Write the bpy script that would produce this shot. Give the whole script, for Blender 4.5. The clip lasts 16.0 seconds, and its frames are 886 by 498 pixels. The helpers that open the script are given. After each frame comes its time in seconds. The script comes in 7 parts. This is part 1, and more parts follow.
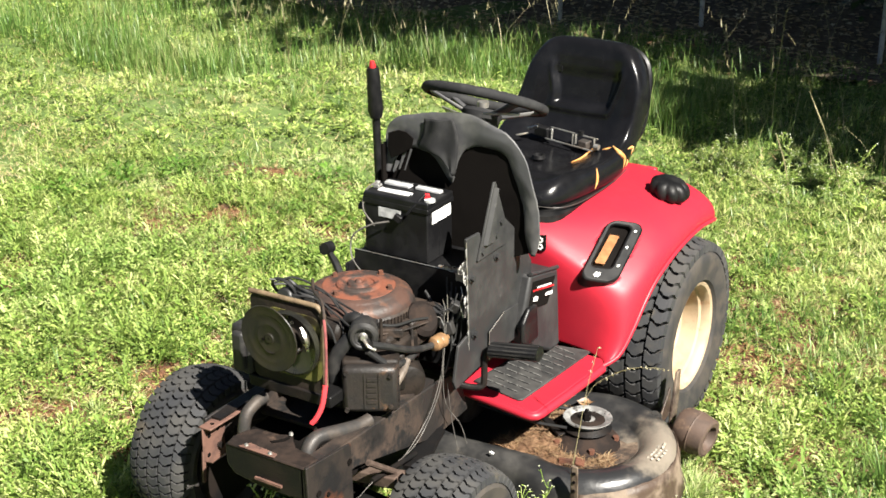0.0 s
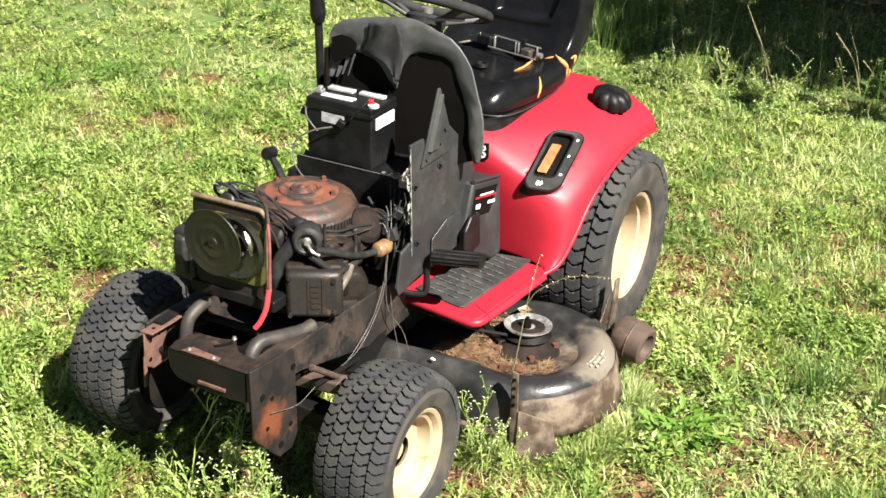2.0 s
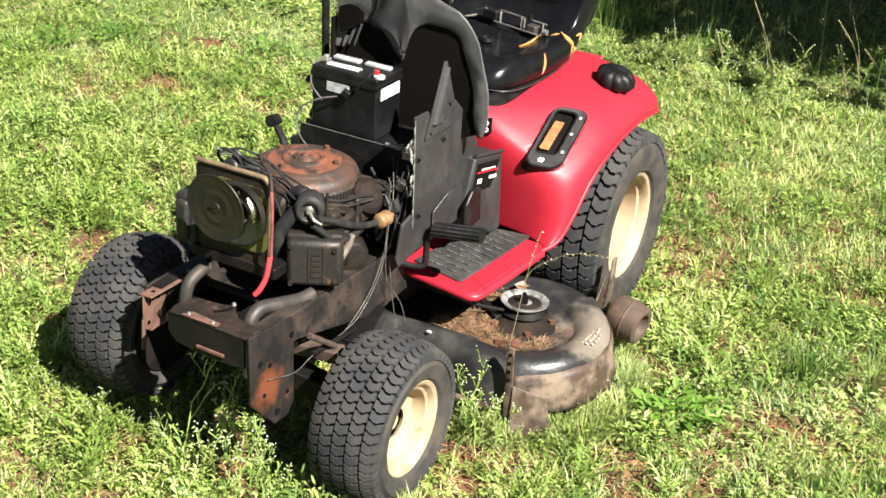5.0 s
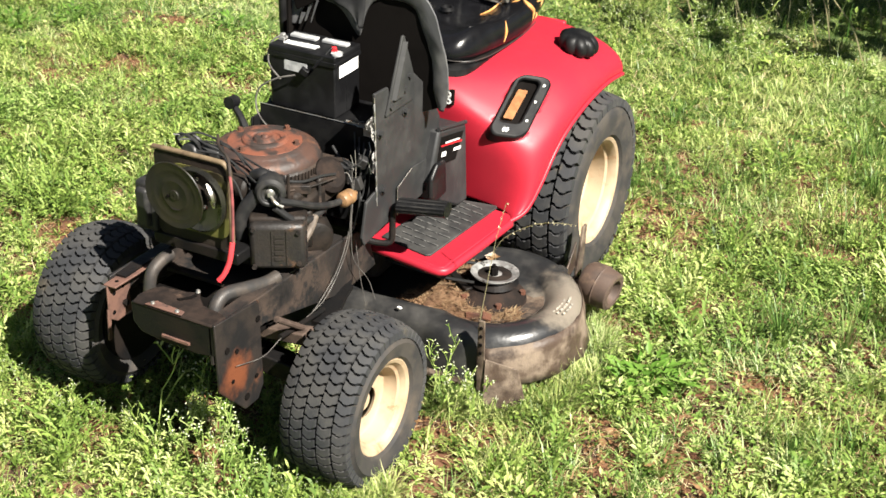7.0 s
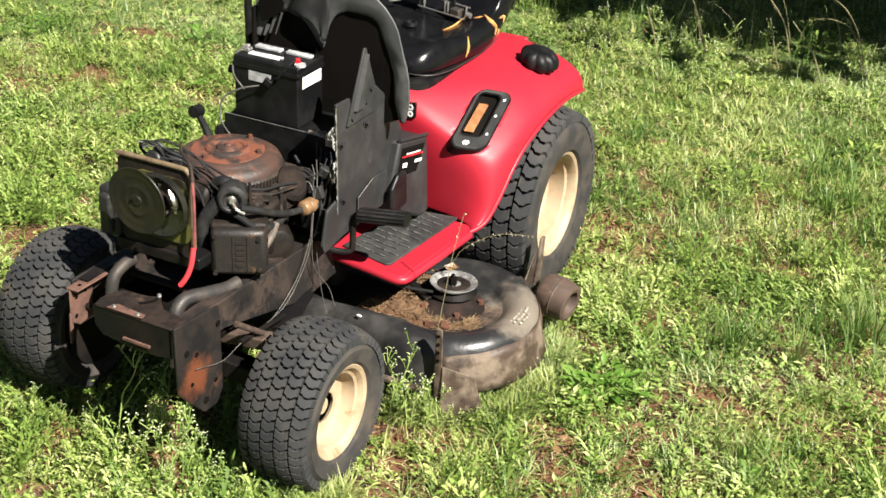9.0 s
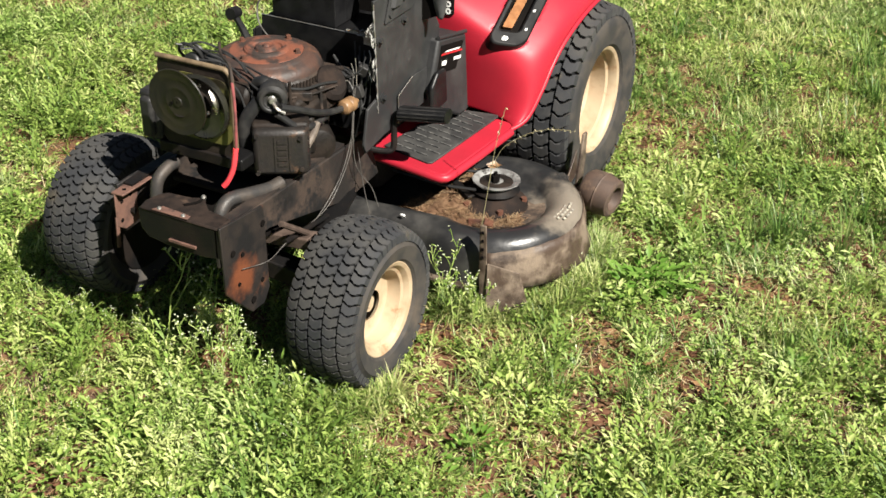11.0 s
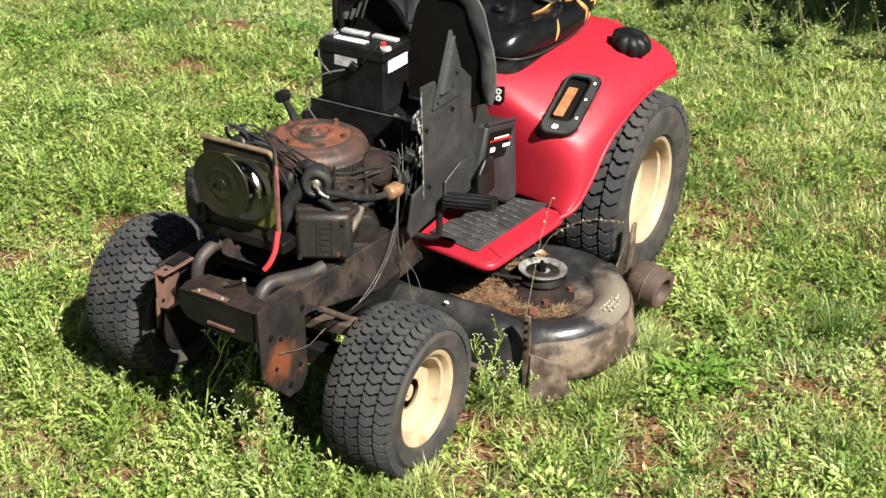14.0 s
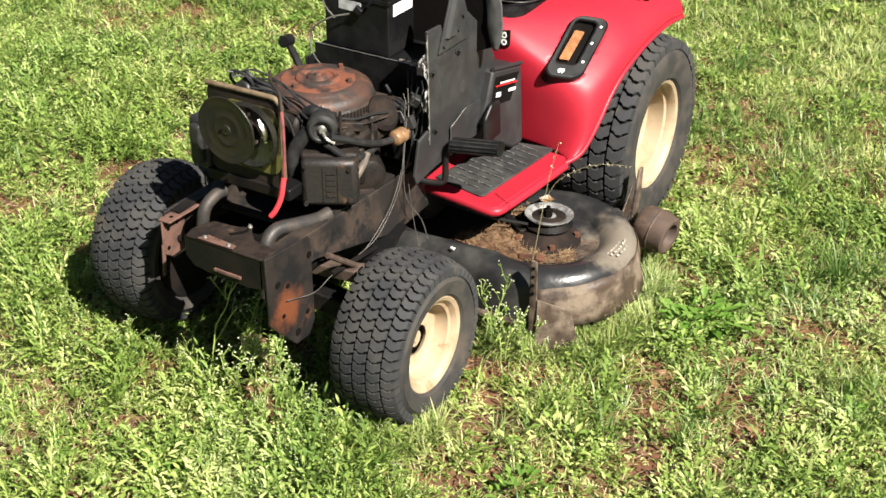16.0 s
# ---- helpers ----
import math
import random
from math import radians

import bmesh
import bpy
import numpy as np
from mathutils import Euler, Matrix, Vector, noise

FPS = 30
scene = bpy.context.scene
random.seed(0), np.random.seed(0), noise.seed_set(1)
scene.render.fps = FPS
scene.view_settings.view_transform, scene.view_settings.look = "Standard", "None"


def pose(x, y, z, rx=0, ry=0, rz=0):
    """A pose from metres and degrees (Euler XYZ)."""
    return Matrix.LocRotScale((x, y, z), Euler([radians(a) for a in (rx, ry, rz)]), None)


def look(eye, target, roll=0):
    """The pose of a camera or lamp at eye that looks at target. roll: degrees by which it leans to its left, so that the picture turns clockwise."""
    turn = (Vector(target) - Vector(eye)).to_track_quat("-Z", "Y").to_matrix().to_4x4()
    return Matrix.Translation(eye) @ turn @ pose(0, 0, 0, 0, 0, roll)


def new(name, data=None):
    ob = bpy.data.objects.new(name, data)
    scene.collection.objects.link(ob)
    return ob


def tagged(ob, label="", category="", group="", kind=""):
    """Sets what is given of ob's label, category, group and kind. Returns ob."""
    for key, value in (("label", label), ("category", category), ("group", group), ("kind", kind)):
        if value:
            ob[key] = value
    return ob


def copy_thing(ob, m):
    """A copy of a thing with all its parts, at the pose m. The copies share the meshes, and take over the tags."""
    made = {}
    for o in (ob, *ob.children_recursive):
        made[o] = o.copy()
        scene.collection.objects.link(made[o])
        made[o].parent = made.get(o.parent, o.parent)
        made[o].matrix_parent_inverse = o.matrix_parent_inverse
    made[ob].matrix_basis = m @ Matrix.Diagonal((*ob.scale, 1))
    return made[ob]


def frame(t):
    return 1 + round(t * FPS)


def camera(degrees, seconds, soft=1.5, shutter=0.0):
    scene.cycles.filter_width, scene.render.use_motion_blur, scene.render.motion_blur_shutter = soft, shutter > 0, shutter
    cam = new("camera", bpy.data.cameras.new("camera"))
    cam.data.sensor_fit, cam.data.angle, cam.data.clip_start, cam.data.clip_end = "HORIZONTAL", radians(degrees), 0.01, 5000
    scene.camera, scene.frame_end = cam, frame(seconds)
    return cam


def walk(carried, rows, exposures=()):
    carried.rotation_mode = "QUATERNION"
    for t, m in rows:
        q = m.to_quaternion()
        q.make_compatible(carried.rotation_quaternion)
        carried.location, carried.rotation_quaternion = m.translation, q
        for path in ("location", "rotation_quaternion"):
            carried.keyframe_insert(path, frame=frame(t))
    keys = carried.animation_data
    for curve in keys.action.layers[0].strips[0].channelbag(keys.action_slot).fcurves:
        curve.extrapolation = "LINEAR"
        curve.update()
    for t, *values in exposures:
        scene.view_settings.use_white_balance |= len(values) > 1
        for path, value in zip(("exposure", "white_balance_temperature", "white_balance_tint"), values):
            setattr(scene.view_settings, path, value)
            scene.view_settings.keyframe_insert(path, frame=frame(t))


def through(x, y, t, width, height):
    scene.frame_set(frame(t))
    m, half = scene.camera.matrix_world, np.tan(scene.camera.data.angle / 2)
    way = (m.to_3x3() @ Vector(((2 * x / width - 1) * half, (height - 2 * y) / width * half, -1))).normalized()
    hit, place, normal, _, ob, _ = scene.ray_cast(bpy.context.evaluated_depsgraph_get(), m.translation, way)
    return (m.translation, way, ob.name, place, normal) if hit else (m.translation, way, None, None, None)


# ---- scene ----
# seconds, place, heading, pitch and lean of the hand-held camera
cam = camera(36.0, 16.0, soft=1.6)
ROWS = [
    (0, 1.7958, -3.5354, 2.0604, 31.440, -22.048, -0.291),
    (0.5, 1.8054, -3.5116, 2.0409, 33.665, -23.574, -0.856),
    (1, 1.8173, -3.5176, 2.0487, 31.911, -25.414, -0.308),
    (1.5, 1.7893, -3.5583, 2.0568, 27.325, -24.857, 0.064),
    (2, 1.7677, -3.5553, 2.0383, 28.170, -25.580, 1.562),
    (2.5, 1.8070, -3.5498, 2.0480, 28.574, -26.273, 0.627),
    (3, 1.8276, -3.5298, 2.0381, 31.640, -25.129, 1.057),
    (3.5, 1.8274, -3.5381, 2.0494, 33.514, -24.396, 1.826),
    (4, 1.7708, -3.5736, 2.0580, 31.817, -24.680, 3.110),
    (4.5, 1.7404, -3.5824, 2.0408, 28.243, -25.629, 3.335),
    (4.7, 1.7390, -3.5816, 2.0389, 27.535, -26.160, 3.912),
    (6.8, 1.7758, -3.5148, 2.0728, 27.499, -28.815, 3.371),
    (7, 1.7709, -3.5165, 2.0666, 26.872, -28.351, 1.703),
    (7.5, 1.7934, -3.5244, 2.0788, 25.531, -26.903, 2.539),
    (8, 1.8147, -3.5422, 2.0800, 24.678, -26.769, 3.080),
    (8.2, 1.8215, -3.5426, 2.0799, 25.335, -26.990, 2.810),
    (10.3, 1.8682, -3.6050, 2.0460, 25.322, -28.155, 3.604),
    (10.5, 1.8773, -3.5964, 2.0394, 25.395, -29.440, 4.082),
    (11, 1.8419, -3.5840, 2.0258, 27.482, -30.979, 0.546),
    (11.5, 1.8173, -3.5852, 2.0216, 27.788, -30.573, 0.493),
    (12, 1.8364, -3.5704, 2.0333, 26.622, -30.197, 3.049),
    (12.5, 1.8404, -3.5696, 2.0291, 27.150, -30.006, 1.262),
    (13, 1.8348, -3.5765, 2.0353, 28.234, -29.199, 1.092),
    (13.5, 1.8563, -3.5619, 2.0406, 28.293, -27.882, 1.209),
    (14, 1.8537, -3.5185, 2.0196, 30.415, -27.632, 0.653),
    (14.5, 1.8192, -3.5115, 2.0177, 31.484, -28.680, 0.545),
    (15, 1.8229, -3.5014, 2.0083, 28.910, -29.737, 0.329),
    (15.5, 1.8318, -3.5047, 2.0082, 28.909, -30.103, -0.091),
    (16, 1.8299, -3.5158, 2.0136, 30.334, -29.938, 0.450),
]
walk(cam, [(t, pose(x, y, z, 90 + pitch, 0, yaw) @ pose(0, 0, 0, 0, 0, lean)) for t, x, y, z, yaw, pitch, lean in ROWS],
     exposures=[(0.0, 1.88), (4.7, 1.87), (8.2, 1.61), (10.3, 1.42), (11.5, 1.36), (13.0, 1.38), (14.3, 1.50), (16.0, 1.52)])

# ---- daylight ----
SUN = Vector((0.65, -0.26, 0.715)).normalized()
world = bpy.data.worlds.new("sky")
scene.world = world
world.use_nodes = True
wn = world.node_tree.nodes
sky = wn.new("ShaderNodeTexSky")
sky.sky_type = "NISHITA"
sky.sun_disc = False
sky.sun_elevation = math.asin(SUN.z)
sky.sun_rotation = math.atan2(SUN.x, SUN.y)
world.node_tree.links.new(sky.outputs[0], wn["Background"].inputs["Color"])
wn["Background"].inputs["Strength"].default_value = 0.020
sun = new("sun", bpy.data.lights.new("sun", "SUN"))
sun.data.energy = 5.0
sun.data.angle = radians(0.53)
sun.data.color = (1.0, 0.95, 0.86)
sun.matrix_world = look(SUN * 20, (0, 0, 0))


# ---- materials ----
def material(name, base, second=None, scale=8.0, mix=(0.4, 0.65), rough=0.6, rough2=None, metal=0.0, bump=0.15, grain=120.0,
             third=None, third_scale=3.0, third_mix=(0.55, 0.62), spec=0.35, stain=None):
    """A painted, worn or dirty surface: two colours mixed by a broad noise, a third in patches, and a fine relief."""
    m = bpy.data.materials.new(name)
    m.use_nodes = True
    nt = m.node_tree
    n, ln = nt.nodes, nt.links.new
    b = n["Principled BSDF"]
    tc = n.new("ShaderNodeTexCoord")

    def noise_node(s, detail=5.0, roughness=0.6):
        t = n.new("ShaderNodeTexNoise")
        t.inputs["Scale"].default_value, t.inputs["Detail"].default_value, t.inputs["Roughness"].default_value = s, detail, roughness
        ln(tc.outputs["Object"], t.inputs["Vector"])
        return t.outputs[0]

    def ramp(v, lo, hi):
        r = n.new("ShaderNodeMapRange")
        r.interpolation_type = "SMOOTHSTEP"
        r.inputs["From Min"].default_value, r.inputs["From Max"].default_value = lo, hi
        ln(v, r.inputs["Value"])
        return r.outputs[0]

    def blend(fac, a, c):
        x = n.new("ShaderNodeMix")
        x.data_type = "RGBA"
        ln(fac, x.inputs[0])
        for sock, v in ((x.inputs[6], a), (x.inputs[7], c)):
            if isinstance(v, tuple):
                sock.default_value = (*v, 1)
            else:
                ln(v, sock)
        return x.outputs[2]

    second = second or tuple(v * 0.7 for v in base)
    f1 = ramp(noise_node(scale), *mix)
    col = blend(f1, base, second)
    if third:
        col = blend(ramp(noise_node(third_scale, 8.0, 0.68), *third_mix), col, third)
    if stain:
        colour, centre, radius = stain
        far = n.new("ShaderNodeVectorMath")
        far.operation = "DISTANCE"
        far.inputs[1].default_value = centre
        ln(tc.outputs["Object"], far.inputs[0])
        near = n.new("ShaderNodeMath")
        near.operation = "MULTIPLY_ADD"
        near.inputs[1].default_value, near.inputs[2].default_value = -0.6 / radius, 0.72
        ln(far.outputs["Value"], near.inputs[0])
        both = n.new("ShaderNodeMath")
        ln(near.outputs[0], both.inputs[0])
        ln(noise_node(22.0, 6.0), both.inputs[1])
        col = blend(ramp(both.outputs[0], 0.50, 1.02), col, colour)
    fine = noise_node(grain, 3.0)
    ln(col, b.inputs["Base Color"])
    rr = n.new("ShaderNodeMapRange")
    rr.inputs["To Min"].default_value = rough
    rr.inputs["To Max"].default_value = rough2 if rough2 is not None else min(1.0, rough + 0.15)
    ln(f1, rr.inputs["Value"])
    ln(rr.outputs[0], b.inputs["Roughness"])
    b.inputs["Metallic"].default_value = metal
    b.inputs["Specular IOR Level"].default_value = spec
    if bump:
        bp = n.new("ShaderNodeBump")
        bp.inputs["Strength"].default_value, bp.inputs["Distance"].default_value = bump, 0.003
        ln(fine, bp.inputs["Height"])
        ln(bp.outputs[0], b.inputs["Normal"])
    return m


def leaf_material(name, colours, rough=0.38, through=0.28, cool=0.0):
    """Leaves and blades: a colour drawn for each blade, drifting over the ground, with light passing through."""
    m = bpy.data.materials.new(name)
    m.use_nodes = True
    nt = m.node_tree
    n, ln = nt.nodes, nt.links.new
    b = n["Principled BSDF"]
    g = n.new("ShaderNodeNewGeometry")
    r = n.new("ShaderNodeValToRGB")
    els = r.color_ramp.elements
    while len(els) < len(colours):
        els.new(0.5)
    for i, c in enumerate(colours):
        els[i].position = (i / (len(colours) - 1)) ** 0.88
        els[i].color = (*c, 1)
    t = n.new("ShaderNodeTexNoise")
    t.inputs["Scale"].default_value, t.inputs["Detail"].default_value = 2.2, 4.0
    ln(g.outputs["Position"], t.inputs["Vector"])
    add = n.new("ShaderNodeMath")
    add.operation = "MULTIPLY_ADD"
    add.inputs[1].default_value, add.inputs[2].default_value = 1.5, -0.75
    ln(t.outputs[0], add.inputs[0])
    s = n.new("ShaderNodeMath")
    s.operation = "ADD"
    s.use_clamp = True
    ln(add.outputs[0], s.inputs[0])
    ln(g.outputs["Random Per Island"], s.inputs[1])
    ln(s.outputs[0], r.inputs[0])
    patch = n.new("ShaderNodeTexNoise")
    patch.inputs["Scale"].default_value, patch.inputs["Detail"].default_value = 1.3, 3.0
    ln(g.outputs["Position"], patch.inputs["Vector"])
    share = n.new("ShaderNodeMapRange")
    share.interpolation_type = "SMOOTHSTEP"
    share.inputs["From Min"].default_value, share.inputs["From Max"].default_value = 0.46, 0.66
    share.inputs["To Max"].default_value = cool
    ln(patch.outputs[0], share.inputs["Value"])
    tint = n.new("ShaderNodeMix")
    tint.data_type, tint.blend_type = "RGBA", "MULTIPLY"
    tint.inputs[7].default_value = (0.82, 1.0, 1.40, 1)
    ln(share.outputs[0], tint.inputs[0])
    ln(r.outputs[0], tint.inputs[6])
    ln(tint.outputs[2], b.inputs["Base Color"])
    b.inputs["Roughness"].default_value = rough
    b.inputs["Specular IOR Level"].default_value = 0.32
    tr = n.new("ShaderNodeBsdfTranslucent")
    ln(tint.outputs[2], tr.inputs["Color"])
    mx = n.new("ShaderNodeMixShader")
    mx.inputs[0].default_value = through
    ln(b.outputs[0], mx.inputs[1])
    ln(tr.outputs[0], mx.inputs[2])
    ln(mx.outputs[0], n["Material Output"].inputs["Surface"])
    return m


